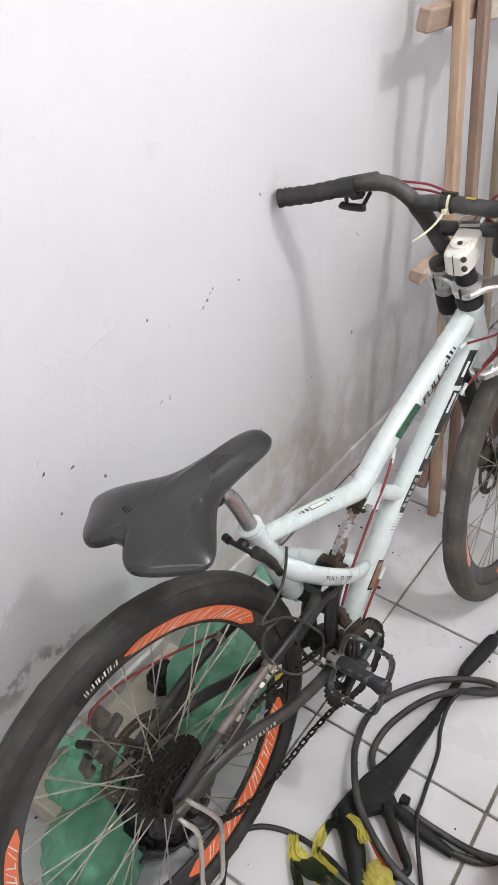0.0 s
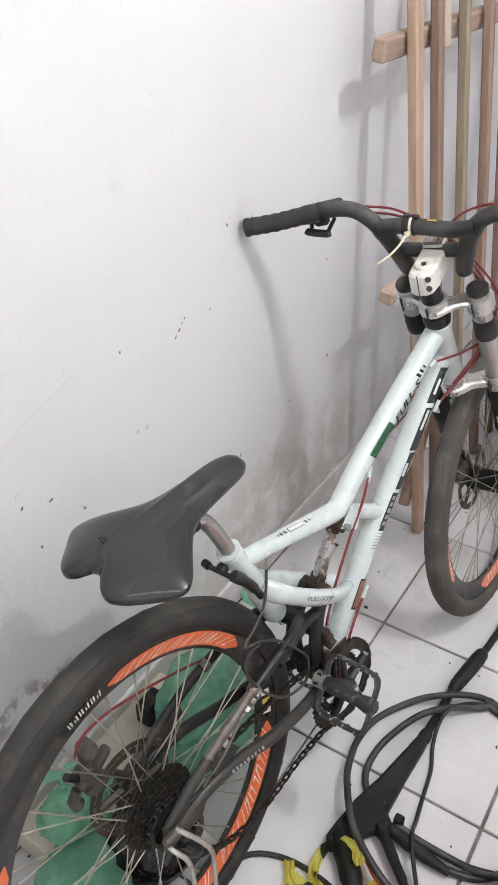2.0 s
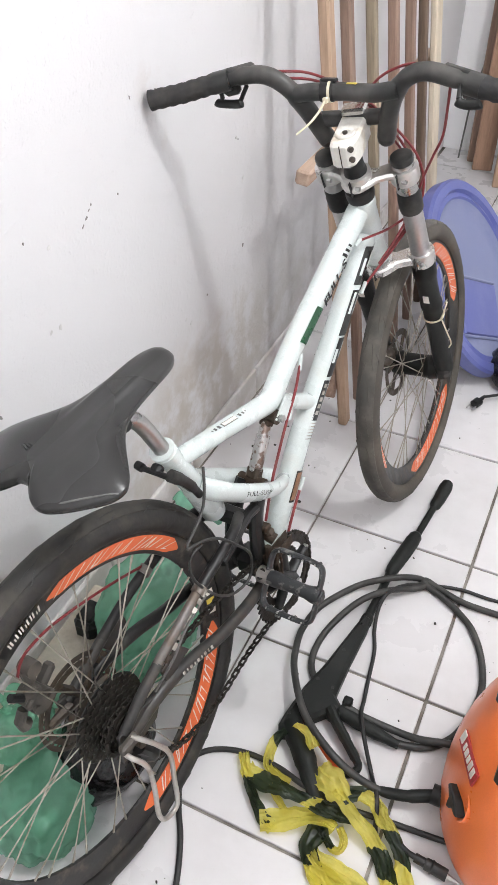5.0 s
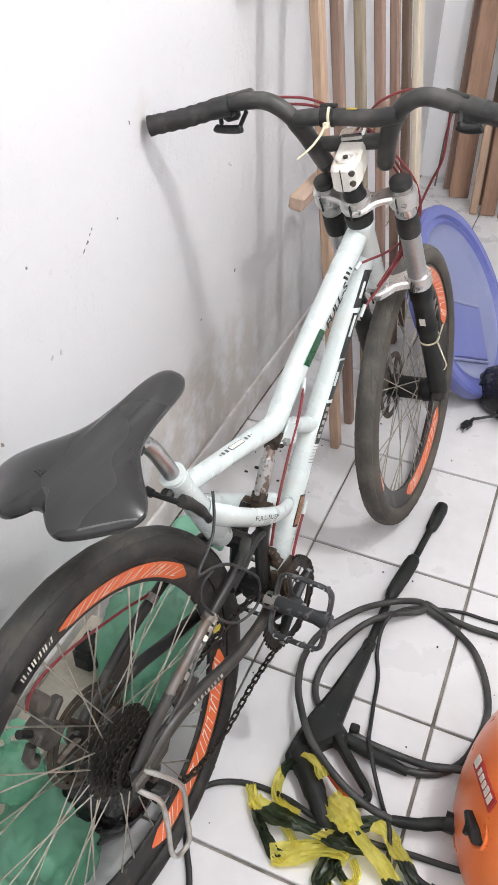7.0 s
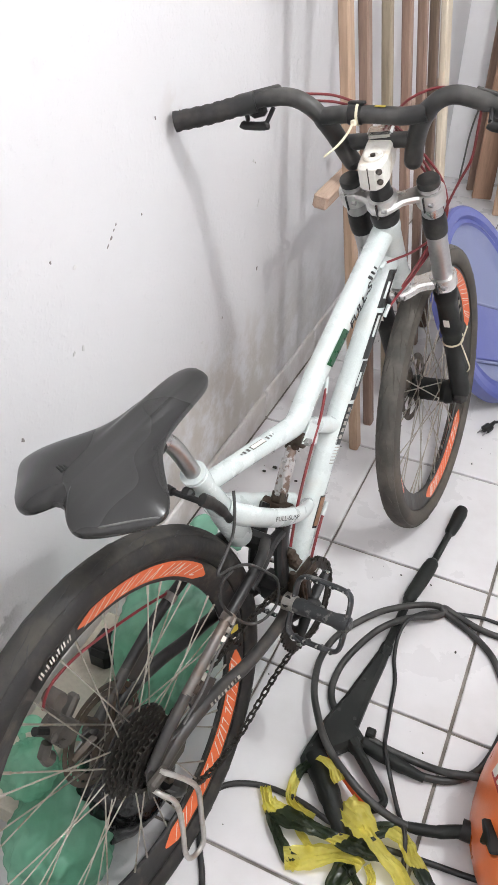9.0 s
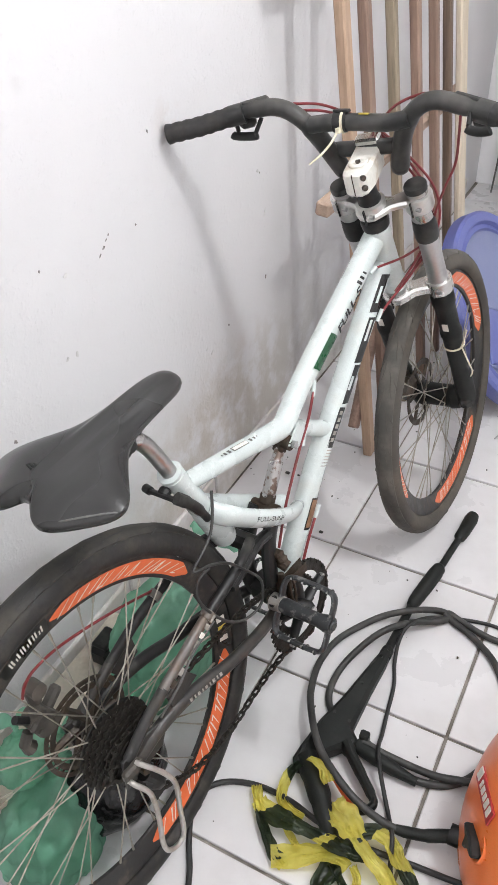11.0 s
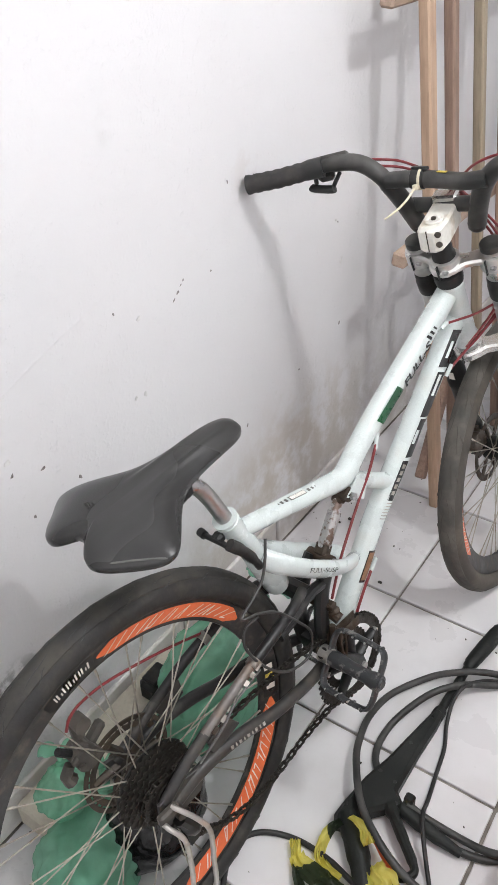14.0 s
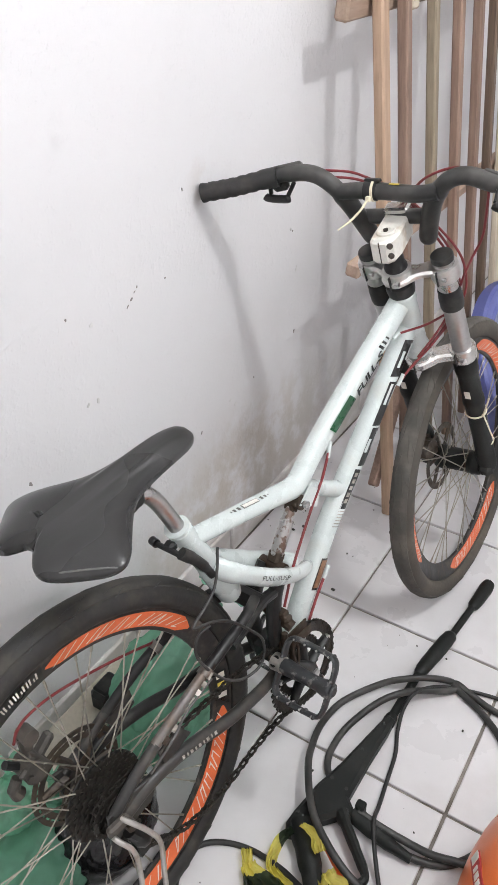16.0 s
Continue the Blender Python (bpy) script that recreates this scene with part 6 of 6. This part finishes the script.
# ---- pressure washer, spray gun, hoses ----
def washer():
    top = thing("pressure_washer", "orange plastic pressure washer with black fittings on the tiles", "pressure washer", pose(0.982, -0.51, 0))
    g, n = Geo(), 56
    rows = [(0.0, 0.93, 0.0), (0.012, 0.965, 0.0), (0.03, 0.99, 0.0), (0.07, 1.0, 0.0), (0.11, 0.99, 0.0), (0.15, 0.965, 0.0), (0.19, 0.92, 0.0), (0.23, 0.855, 0.0), (0.265, 0.775, 0.0), (0.295, 0.67, 0.0), (0.315, 0.54, 0.0), (0.325, 0.3, 0.0)]
    for z, k, _ in rows:
        for j in range(n):
            t = 2 * math.pi * j / n
            c, s = math.cos(t), math.sin(t)
            g.v.append((0.192 * k * abs(c) ** 0.97 * (1 if c > 0 else -1), 0.218 * k * abs(s) ** 0.97 * (1 if s > 0 else -1), z))
    for i in range(len(rows) - 1):
        g.f += [(i * n + j, i * n + (j + 1) % n, (i + 1) * n + (j + 1) % n, (i + 1) * n + j) for j in range(n)]
    g.f += [tuple(range(n))[::-1], tuple(range((len(rows) - 1) * n, len(rows) * n))]
    g.m = [0] * len(g.f)
    shell = part("shell", g, "washer", top, "orange moulded shell", 45)
    g = Geo()
    for z, k in ((0.255, 0.66), (0.272, 0.715), (0.300, 0.71), (0.326, 0.66), (0.338, 0.56), (0.342, 0.3)):
        for j in range(n):
            t = 2 * math.pi * j / n
            c, s = math.cos(t), math.sin(t)
            g.v.append((0.192 * k * abs(c) ** 0.8 * (1 if c > 0 else -1) + 0.006, 0.218 * k * abs(s) ** 0.8 * (1 if s > 0 else -1), z))
    for i in range(5):
        g.f += [(i * n + j, i * n + (j + 1) % n, (i + 1) * n + (j + 1) % n, (i + 1) * n + j) for j in range(n)]
    g.f += [tuple(range(n))[::-1], tuple(range(5 * n, 6 * n))]
    g.m = [0] * len(g.f)
    part("hood", g, "washer_light", top, "lighter orange raised hood", 25)
    part("handle", Geo().box((-0.112, 0.016, 0.302), (0.075, 0.055, 0.06), 0.010).tube(smooth_path([(-0.10, 0.02, 0.32), (-0.03, 0.045, 0.36), (0.05, 0.055, 0.36), (0.11, 0.05, 0.32)], 5), 0.018, 14, flat=0.8), "black", top, "black carrying handle")
    part("vent", Geo().box((-0.080, -0.106, 0.270), (0.085, 0.030, 0.045), 0.006), "black", top, "black vent panel")
    q = frame_on((-0.158, -0.116, 0.156), (-0.35, 0.8, -0.05), (-0.82, -0.5, 0.26)) @ Matrix.Scale(0.76, 4)
    part("recess", Geo().lathe([(0.041, -0.020), (0.042, -0.006), (0.040, -0.003), (0.037, -0.004), (0.034, -0.009), (0.0, -0.010)], 32, q), "washer", top, "round orange recess")
    k = Geo().prism([(-0.034, -0.003), (-0.012, -0.009), (-0.007, -0.010), (0.003, -0.010), (0.034, -0.004), (0.036, 0.002), (0.012, 0.010), (0.006, 0.026), (0.0, 0.030), (-0.006, 0.024), (-0.012, 0.010), (-0.036, 0.003)], -0.010, 0.016, 0.004, q)
    part("knob", k, "black", top, "black pointed rotary knob")
    q = frame_on((-0.1615, -0.068, 0.2065), (0.34, -0.82, 0.22), (-0.9, -0.3, 0.32))
    badge = part("badge", Geo().box((0, 0, 0), (0.092, 0.026, 0.004), 0.001, q), "label_red", top, "red badge with white bars")
    for x, y, w, h in ((-0.038, 0.003, 0.014, 0.020), (-0.020, 0.0, 0.007, 0.013), (-0.008, 0.0, 0.010, 0.013), (0.005, 0.0, 0.009, 0.013), (0.018, 0.001, 0.010, 0.016), (0.032, 0.001, 0.010, 0.016)):
        part("badge_bar", Geo().box((x, y, 0.0022), (w, h, 0.002), 0.0005, q), "pale_film", badge)
    part("outlet", Geo().tube([(-0.165, -0.061, 0.040), (-0.197, -0.061, 0.038)], 0.0175, 18), "black", top, "black hose coupling")
    return top


washer()


def line(name, pts, r, m, label, category, step=9, n=16):
    return tagged(new(name, Geo().tube(smooth_path(pts, step), r, n).mesh(name, m)), label, category)


# spray gun lying on its side
gun = thing("spray_gun", "black pressure washer spray gun with a lance lying on the tiles", "spray gun", pose(0.53, -0.45, 0))
gi = gun.matrix_basis.inverted()


def gpart(name, geo, m, label=""):
    ob = part(name, geo, m, gun, label)
    ob.data.transform(gi)
    return ob


poly = [(0.553, -0.256), (0.545, -0.290), (0.538, -0.324), (0.521, -0.405), (0.503, -0.466), (0.492, -0.535), (0.490, -0.562), (0.499, -0.578), (0.514, -0.573), (0.526, -0.550), (0.545, -0.523), (0.563, -0.503), (0.584, -0.500), (0.588, -0.480), (0.566, -0.460), (0.567, -0.368), (0.571, -0.291), (0.570, -0.260)]
shell = Geo().prism(poly, 0.002, 0.037, 0.0075)
shell.tube([(0.5605, -0.246, 0.020), (0.5605, -0.252, 0.020), (0.560, -0.262, 0.020), (0.560, -0.270, 0.020)], [0.0100, 0.0125, 0.0130, 0.0130], 18)
gpart("body", shell, "gunblack", "matt black gun body halves")
for x, y in ((0.557, -0.285), (0.545, -0.36), (0.522, -0.444), (0.555, -0.450), (0.500, -0.535), (0.575, -0.487)):
    gpart("screw", Geo().lathe([(0.0, 0.0362), (0.0035, 0.0365), (0.0035, 0.0378), (0.0, 0.0380)], 10, Matrix.Translation((x, y, 0))), "ink")
gpart("tab", Geo().box((0.592, -0.466, 0.026), (0.018, 0.018, 0.036), 0.003, None), "gunblack")
gpart("trigger_guard", Geo().tube(smooth_path([(0.566, -0.490, 0.026), (0.582, -0.506, 0.026), (0.617, -0.538, 0.026), (0.645, -0.564, 0.026), (0.652, -0.576, 0.026), (0.646, -0.590, 0.026), (0.628, -0.601, 0.026)], 5), [0.013] * 5 + [0.010] * 5 + [0.009] * 5 + [0.0075] * 16, 10, flat=1.3), "gunblack", "black trigger guard")
gpart("trigger", Geo().tube(smooth_path([(0.533, -0.532, 0.030), (0.558, -0.551, 0.030), (0.596, -0.579, 0.030), (0.630, -0.601, 0.030)], 5), 0.0058, 10, flat=1.6), "trigger", "orange trigger")
gpart("handle", Geo().tube(smooth_path([(0.512, -0.545, 0.024), (0.534, -0.570, 0.024), (0.570, -0.613, 0.024), (0.608, -0.662, 0.022)], 5), [0.023] * 6 + [0.021] * 4 + [0.018] * 3 + [0.015] * 3, 16), "gunblack", "black tapered hand grip")
gpart("lance", Geo().tube([(0.5605, -0.250, 0.020), (0.566, -0.112, 0.020)], 0.0090, 16).tube(smooth_path([(0.566, -0.122, 0.020), (0.569, -0.095, 0.020), (0.578, -0.040, 0.020), (0.585, 0.008, 0.019), (0.588, 0.026, 0.018)], 4), [0.0095] + [0.0128] * 2 + [0.0148] * 2 + [0.0158] * 2 + [0.0166] * 5 + [0.0152] * 2 + [0.0128, 0.0105, 0.0085], 20).tube([(0.588, 0.02, 0.018), (0.600, 0.135, 0.018)], 0.0080, 14), "gunblack", "black plastic lance")
gpart("nozzle", Geo().tube([(0.599, 0.124, 0.018), (0.600, 0.134, 0.018), (0.6035, 0.160, 0.018), (0.607, 0.205, 0.018), (0.608, 0.222, 0.018)], [0.0085, 0.0135, 0.0150, 0.0168, 0.0140], 20), "gunblack", "ribbed black nozzle sleeve")
gpart("hose_tail", Geo().tube(smooth_path([(0.582, -0.479, 0.020), (0.61, -0.485, 0.019), (0.65, -0.492, 0.017), (0.705, -0.497, 0.014)], 5), [0.0145] * 8 + [0.013] * 4 + [0.011, 0.010, 0.009, 0.008], 14), "gunblack", "thick black hose sleeve")

Z = 0.0075
HA = [(0.785, -0.571, 0.037), (0.762, -0.587, 0.030), (0.707, -0.599, 0.026), (0.644, -0.599, 0.045), (0.585, -0.577, 0.058), (0.526, -0.531, 0.058), (0.477, -0.455, 0.045), (0.456, -0.398, 0.030), (0.445, -0.331, 0.014), (0.457, -0.258, 0.008), (0.507, -0.180, 0.012), (0.555, -0.157, 0.036), (0.597, -0.124, 0.030), (0.630, -0.095, 0.010), (0.647, -0.102, 0.008), (0.630, -0.126, 0.012), (0.580, -0.178, 0.036), (0.543, -0.227, 0.046), (0.514, -0.267, 0.030), (0.490, -0.320, 0.010), (0.487, -0.375, 0.008), (0.498, -0.412, 0.008), (0.522, -0.439, 0.008)]
coil = line("pressure_hose", HA, 0.0070, "hose", "dusty black pressure hose coiled over the spray gun", "hose")
part("sleeve", Geo().tube(smooth_path([(0.797, -0.571, 0.038), (0.775, -0.578, 0.033), (0.748, -0.589, 0.029), (0.715, -0.597, 0.0265), (0.700, -0.599, 0.0265)], 5), [0.0112] * 10 + [0.0098] * 6 + [0.0090] * 2 + [0.0085, 0.0080, 0.0075], 16), "gunblack", coil, "thicker ribbed hose sleeve")
HB = [(0.640, -0.493, 0.016), (0.680, -0.495, 0.014), (0.722, -0.487, 0.008), (0.759, -0.471, 0.008), (0.793, -0.432, 0.008), (0.812, -0.368, 0.008), (0.817, -0.307, 0.008), (0.799, -0.238, 0.008), (0.765, -0.178, 0.008), (0.722, -0.142, 0.008), (0.690, -0.124, 0.008), (0.657, -0.110, 0.008), (0.640, -0.101, 0.008), (0.645, -0.092, 0.008), (0.680, -0.104, 0.008), (0.735, -0.118, 0.008), (0.806, -0.118, 0.008), (0.98, -0.113, 0.008), (1.25, -0.108, 0.008)]
line("pressure_hose", HB, 0.0070, "hose", "dusty black pressure hose looped on the tiles", "hose")
HC = [(0.591, -0.473, 0.030), (0.631, -0.475, 0.022), (0.696, -0.472, 0.014), (0.737, -0.473, 0.021), (0.776, -0.465, 0.026), (0.824, -0.456, 0.030)]
line("pressure_hose", HC, 0.0070, "hose", "black pressure hose running to the washer", "hose")
line("power_cable", [(1.25, -0.02, 0.005), (0.98, -0.055, 0.005), (0.80, -0.080, 0.005), (0.722, -0.082, 0.005), (0.652, -0.101, 0.006), (0.607, -0.129, 0.014), (0.583, -0.190, 0.045), (0.575, -0.225, 0.030), (0.581, -0.265, 0.006), (0.598, -0.316, 0.005), (0.608, -0.383, 0.005), (0.616, -0.434, 0.010), (0.623, -0.477, 0.034), (0.641, -0.516, 0.036), (0.660, -0.544, 0.020), (0.680, -0.573, 0.008), (0.702, -0.622, 0.038), (0.715, -0.66, 0.008), (0.735, -0.69, 0.006)], 0.0040, "cable", "thin black power cable winding over the tiles", "cable")
line("power_cable", [(0.47, -0.96, 0.005), (0.448, -0.88, 0.005), (0.420, -0.815, 0.005), (0.393, -0.772, 0.005), (0.370, -0.725, 0.005), (0.367, -0.685, 0.005), (0.385, -0.655, 0.005), (0.420, -0.635, 0.005), (0.465, -0.625, 0.005), (0.523, -0.630, 0.012), (0.58, -0.645, 0.02), (0.66, -0.645, 0.012), (0.74, -0.634, 0.006), (0.83, -0.628, 0.012), (0.88, -0.62, 0.02)], 0.0052, "cable", "black power cable curling past the rear wheel", "cable")
conn = thing("cable_connector", "black barrel cable connector with a bare tip on the tiles", "connector", pose(0.818, -0.678, 0.0125, 0, 0, 84))
part("barrel", Geo().tube([(0, 0.03, 0), (0, 0.012, 0), (0, 0.011, 0), (0, -0.026, 0)], [0.008, 0.008, 0.0105, 0.0105], 14).lathe([(0.011, -0.002), (0.0125, 0.0), (0.011, 0.002)], 14, Matrix.Rotation(radians(90), 4, "X")), "cable", conn)
part("tip", Geo().tube([(0, -0.026, 0), (0, -0.05, -0.003)], [0.005, 0.002], 8), "chrome", conn)
line("power_cable", [(0.712, -0.618, 0.016), (0.738, -0.648, 0.009), (0.768, -0.668, 0.009), (0.790, -0.675, 0.012)], 0.0048, "cable", "short black cable end with a connector", "cable")


# ---- barrier tape ----
def ribbon(pts, width, seed, dark):
    """A crumpled strip along pts; the map's u tells printed dark bands (pairs of fractions of its length) from yellow."""
    path = smooth_path(pts, 22)
    g, n, s = Geo(), 17, 0.0
    total = sum((b - a).length for a, b in zip(path, path[1:]))
    ph = random.Random(seed).random() * 6
    us = []
    for i, p in enumerate(path):
        if i:
            s += (p - path[i - 1]).length
        t = (path[min(i + 1, len(path) - 1)] - path[max(i - 1, 0)]).normalized()
        side = t.cross(Vector((0, 0, 1))).normalized()
        tw = 0.9 * noise.noise(Vector((s * 8 + ph, seed, 0))) + 0.25 * math.sin(s * 15 + ph)
        side = (side * math.cos(tw) + Vector((0, 0, 1)) * math.sin(tw)).normalized()
        wk = width * (0.92 + 0.55 * noise.noise(Vector((s * 11, seed * 2.0, 3))))
        for j in range(n):
            u = j / (n - 1) - 0.5
            ragged = 1 + 0.18 * noise.noise(Vector((s * 70, seed, 9 if u > 0 else 2)))
            q = p + side * (u * wk * ragged)
            fold = 1 - abs(noise.noise(Vector((s * 12, u * 4.0, seed)))) * 2
            q.z += 0.007 * fold * abs(fold) + 0.004 * noise.noise(Vector((s * 30, u * 7, seed + 4))) + 0.0015 * (1 - 2 * abs(noise.noise(Vector((s * 60, u * 14, seed)))))
            q.z = max(q.z, 0.003 + 0.001 * j / n) + 0.002
            g.v.append(tuple(q))
            f = s + u * width * 0.7 + 0.004 * noise.noise(Vector((u * 6, seed, 1)))
            d = max([min(f - a * total, b * total - f) for a, b in dark] + [-1.0])
            us.append(0.66 + max(-0.3, min(0.3, d * 6)))
    for i in range(len(path) - 1):
        for j in range(n - 1):
            g.f.append((i * n + j, i * n + j + 1, (i + 1) * n + j + 1, (i + 1) * n + j))
            g.m.append(0)
    me = g.mesh("tape_strip", "tape", 80)
    uv = me.uv_layers.new(name="length")
    for loop in me.loops:
        uv.data[loop.index].uv = (us[loop.vertex_index], 0.5)
    return me


tape = thing("barrier_tape", "crumpled yellow and black barrier tape tangled on a spray gun", "barrier tape", pose(0.6, -0.66, 0))
ti = tape.matrix_basis.inverted()
for k, (pts, w, dark) in enumerate((
        ([(0.522, -0.562, 0.046), (0.540, -0.566, 0.052), (0.556, -0.572, 0.052), (0.572, -0.590, 0.050)], 0.020, ()),
        ([(0.512, -0.575, 0.040), (0.499, -0.593, 0.030), (0.497, -0.618, 0.012), (0.504, -0.636, 0.008), (0.525, -0.647, 0.010), (0.551, -0.650, 0.014)], 0.022, ((-0.1, 0.24),)),
        ([(0.452, -0.632, 0.010), (0.461, -0.646, 0.012), (0.471, -0.660, 0.008), (0.489, -0.685, 0.008), (0.510, -0.705, 0.008), (0.533, -0.724, 0.006), (0.555, -0.733, 0.006)], 0.020, ((0.34, 0.92),)),
        ([(0.468, -0.655, 0.012), (0.480, -0.662, 0.012), (0.515, -0.670, 0.018), (0.550, -0.672, 0.024), (0.588, -0.673, 0.028), (0.626, -0.675, 0.030), (0.676, -0.667, 0.026)], 0.029, ((0.10, 0.60), (0.68, 1.1))),
        ([(0.530, -0.732, 0.006), (0.545, -0.724, 0.008), (0.569, -0.712, 0.012), (0.599, -0.696, 0.018), (0.627, -0.687, 0.022), (0.650, -0.686, 0.020)], 0.038, ()),
        ([(0.590, -0.612, 0.034), (0.600, -0.622, 0.038), (0.622, -0.632, 0.042), (0.648, -0.650, 0.040)], 0.050, ()),
        ([(0.632, -0.640, 0.040), (0.652, -0.652, 0.038), (0.678, -0.668, 0.034), (0.706, -0.678, 0.020), (0.734, -0.696, 0.008), (0.753, -0.720, 0.006), (0.769, -0.746, 0.006), (0.79, -0.78, 0.006)], 0.030, ((0.50, 0.74),)),
        ([(0.646, -0.646, 0.030), (0.670, -0.625, 0.030), (0.697, -0.626, 0.030), (0.718, -0.641, 0.020), (0.745, -0.660, 0.010), (0.767, -0.684, 0.006), (0.782, -0.716, 0.006), (0.794, -0.739, 0.006), (0.81, -0.775, 0.006)], 0.031, ((0.0, 0.14), (0.44, 0.66))),
        ([(0.643, -0.674, 0.012), (0.627, -0.705, 0.012), (0.622, -0.735, 0.008), (0.636, -0.758, 0.006), (0.660, -0.781, 0.006), (0.685, -0.802, 0.006)], 0.032, ((0.08, 0.62),)),
        ([(0.658, -0.686, 0.012), (0.672, -0.700, 0.008), (0.671, -0.716, 0.006), (0.659, -0.720, 0.006), (0.645, -0.711, 0.006), (0.624, -0.698, 0.010)], 0.015, ((0.55, 1.1),)),
        ([(0.522, -0.668, 0.012), (0.530, -0.675, 0.010), (0.546, -0.687, 0.010), (0.565, -0.700, 0.010)], 0.013, ()),
        ([(0.630, -0.742, 0.010), (0.643, -0.749, 0.012), (0.669, -0.751, 0.016), (0.700, -0.753, 0.010), (0.732, -0.758, 0.006), (0.759, -0.765, 0.006), (0.79, -0.79, 0.006)], 0.026, ((0.66, 1.1),)),
        ([(0.640, -0.755, 0.006), (0.653, -0.764, 0.006), (0.681, -0.772, 0.006), (0.711, -0.785, 0.006), (0.74, -0.81, 0.006)], 0.040, ((0.55, 0.8),)))):
    ob = part("tape_strip", ribbon(pts, w, k + 1, dark), None, tape, "crinkled yellow and black plastic strip", 80)
    ob.data.transform(ti)

# ---- marks on the wall, debris on the floor ----
rng = random.Random(5)


def flake(y, z, w, h, m, tilt=0.0):
    g, n = Geo(), 9
    pts = []
    for j in range(n):
        t = 2 * math.pi * j / n
        k = 0.36 + 0.34 * rng.random()
        a, b = w / 2 * k * math.cos(t), h / 2 * k * math.sin(t)
        c, s = math.cos(tilt), math.sin(tilt)
        pts.append((a * c - b * s, a * s + b * c))
    g.add([(0.0002, y + p[0] * 1.15, z + p[1] * 1.15) for p in pts] + [(0.0012, y + p[0], z + p[1]) for p in pts], [(j, (j + 1) % n, n + (j + 1) % n, n + j) for j in range(n)] + [tuple(range(n, 2 * n))])
    return part("wall_chip", g, m, wall_left)


for y, z, w, h, m, t in ((-0.296, 0.809, 0.003, 0.014, "chip", -0.85), (-0.284, 0.819, 0.007, 0.016, "chip", -0.8), (-0.275, 0.829, 0.003, 0.011, "chip", -0.9), (-0.267, 0.836, 0.004, 0.008, "chip", -0.6), (-0.444, 0.846, 0.006, 0.009, "chip", 0.2), (-0.641, 0.668, 0.018, 0.008, "chip", 0.3), (-0.573, 0.606, 0.011, 0.015, "chip", 0.6), (-0.699, 0.691, 0.008, 0.014, "chip", -0.5), (-0.677, 0.595, 0.007, 0.012, "chip", 0.2), (-0.187, 0.823, 0.006, 0.006, "chip", 0.0), (-0.123, 0.966, 0.006, 0.012, "chip", 0.3), (-0.095, 0.428, 0.006, 0.014, "chip", -0.4), (0.309, 0.498, 0.010, 0.016, "chip", -0.3), (0.279, 0.767, 0.014, 0.012, "flake", 0.2), (0.288, 0.760, 0.005, 0.008, "chip", 0.2), (-0.39, 0.814, 0.016, 0.012, "flake", 0.4), (-0.395, 0.671, 0.012, 0.018, "flake", 0.1), (-0.42, 0.675, 0.014, 0.010, "flake", 0.7), (-0.701, 0.716, 0.02, 0.016, "flake", 0.3), (0.31, 0.66, 0.008, 0.03, "flake", -0.4), (0.12, 0.46, 0.007, 0.008, "chip", 0.4), (0.02, 0.45, 0.013, 0.010, "flake", 0.4), (0.04, 0.43, 0.02, 0.008, "flake", 0.6), (-0.04, 0.955, 0.008, 0.010, "rust", 0.0), (-0.46, 0.52, 0.005, 0.007, "chip", 0.0)):
    flake(y, z, w, h, m, t)

# a trowel ridge left in the plaster
part("plaster_ridge", Geo().tube(smooth_path([(-0.0117, -0.79, 0.782), (-0.0116, -0.679, 0.822), (-0.0115, -0.584, 0.852), (-0.0115, -0.535, 0.864), (-0.0117, -0.46, 0.882), (-0.0121, -0.40, 0.895)], 8), 0.012, 40), "wall", wall_left, "trowel ridge in the white plaster")

deb = Geo()
for i in range(130):
    x, y = 0.02 + 1.1 * rng.random() ** 1.4, -0.95 + 1.9 * rng.random()
    s = 0.0010 + 0.0028 * rng.random() ** 3
    deb.box((x, y, s * 0.4), (s * 1.6, s, s * 0.8), s * 0.25, Matrix.Translation((x, y, 0)) @ Matrix.Rotation(rng.random() * 6, 4, "Z") @ Matrix.Translation((-x, -y, 0)))
for x, y, s in ((0.12, 0.185, 0.012), (0.10, 0.16, 0.009), (0.15, 0.19, 0.007), (0.19, 0.16, 0.008), (0.29, 0.02, 0.010), (0.09, 0.30, 0.009), (0.075, -0.855, 0.010)):
    deb.box((x, y, s * 0.3), (s, s * 0.7, s * 0.5), s * 0.2)
tagged(new("debris", deb.mesh("debris", "speck")), "dark grit and crumbs scattered over the tiles", "debris", kind="stuff")

# ---- skirting and floor tiles ----
TILE, OFF_X = 0.377, 0.348
skirt_me = Geo().box((0.005, 0, 0.045), (0.010, TILE - 0.006, 0.088), 0.003).mesh("skirting_tile", "skirt")
for j in range(-5, 6):
    ob = part("skirting_tile", skirt_me, None, wall_left)
    ob.location = (0, j * TILE + TILE / 2, 0)
    if (j + 1) * TILE > ROOM_Y1:
        bpy.data.objects.remove(ob)
tile_me = Geo().box((0, 0, -0.0045), (TILE - 0.0065, TILE - 0.0065, 0.009), 0.0016).mesh("tile", "tile")
cut_w = OFF_X - 0.0105
cut_me = Geo().box((0, 0, -0.0045), (cut_w - 0.0035, TILE - 0.0065, 0.009), 0.0016).mesh("tile", "tile")
for j in range(-6, 7):
    for i in range(-1, 7):
        ob = part("tile", cut_me if i < 0 else tile_me, None, floor)
        x = 0.0105 + cut_w / 2 if i < 0 else OFF_X + (i + 0.5) * TILE
        ob.location = (x, (j + 0.5) * TILE, 0.0004 * math.sin(i * 3.1 + j * 1.7))
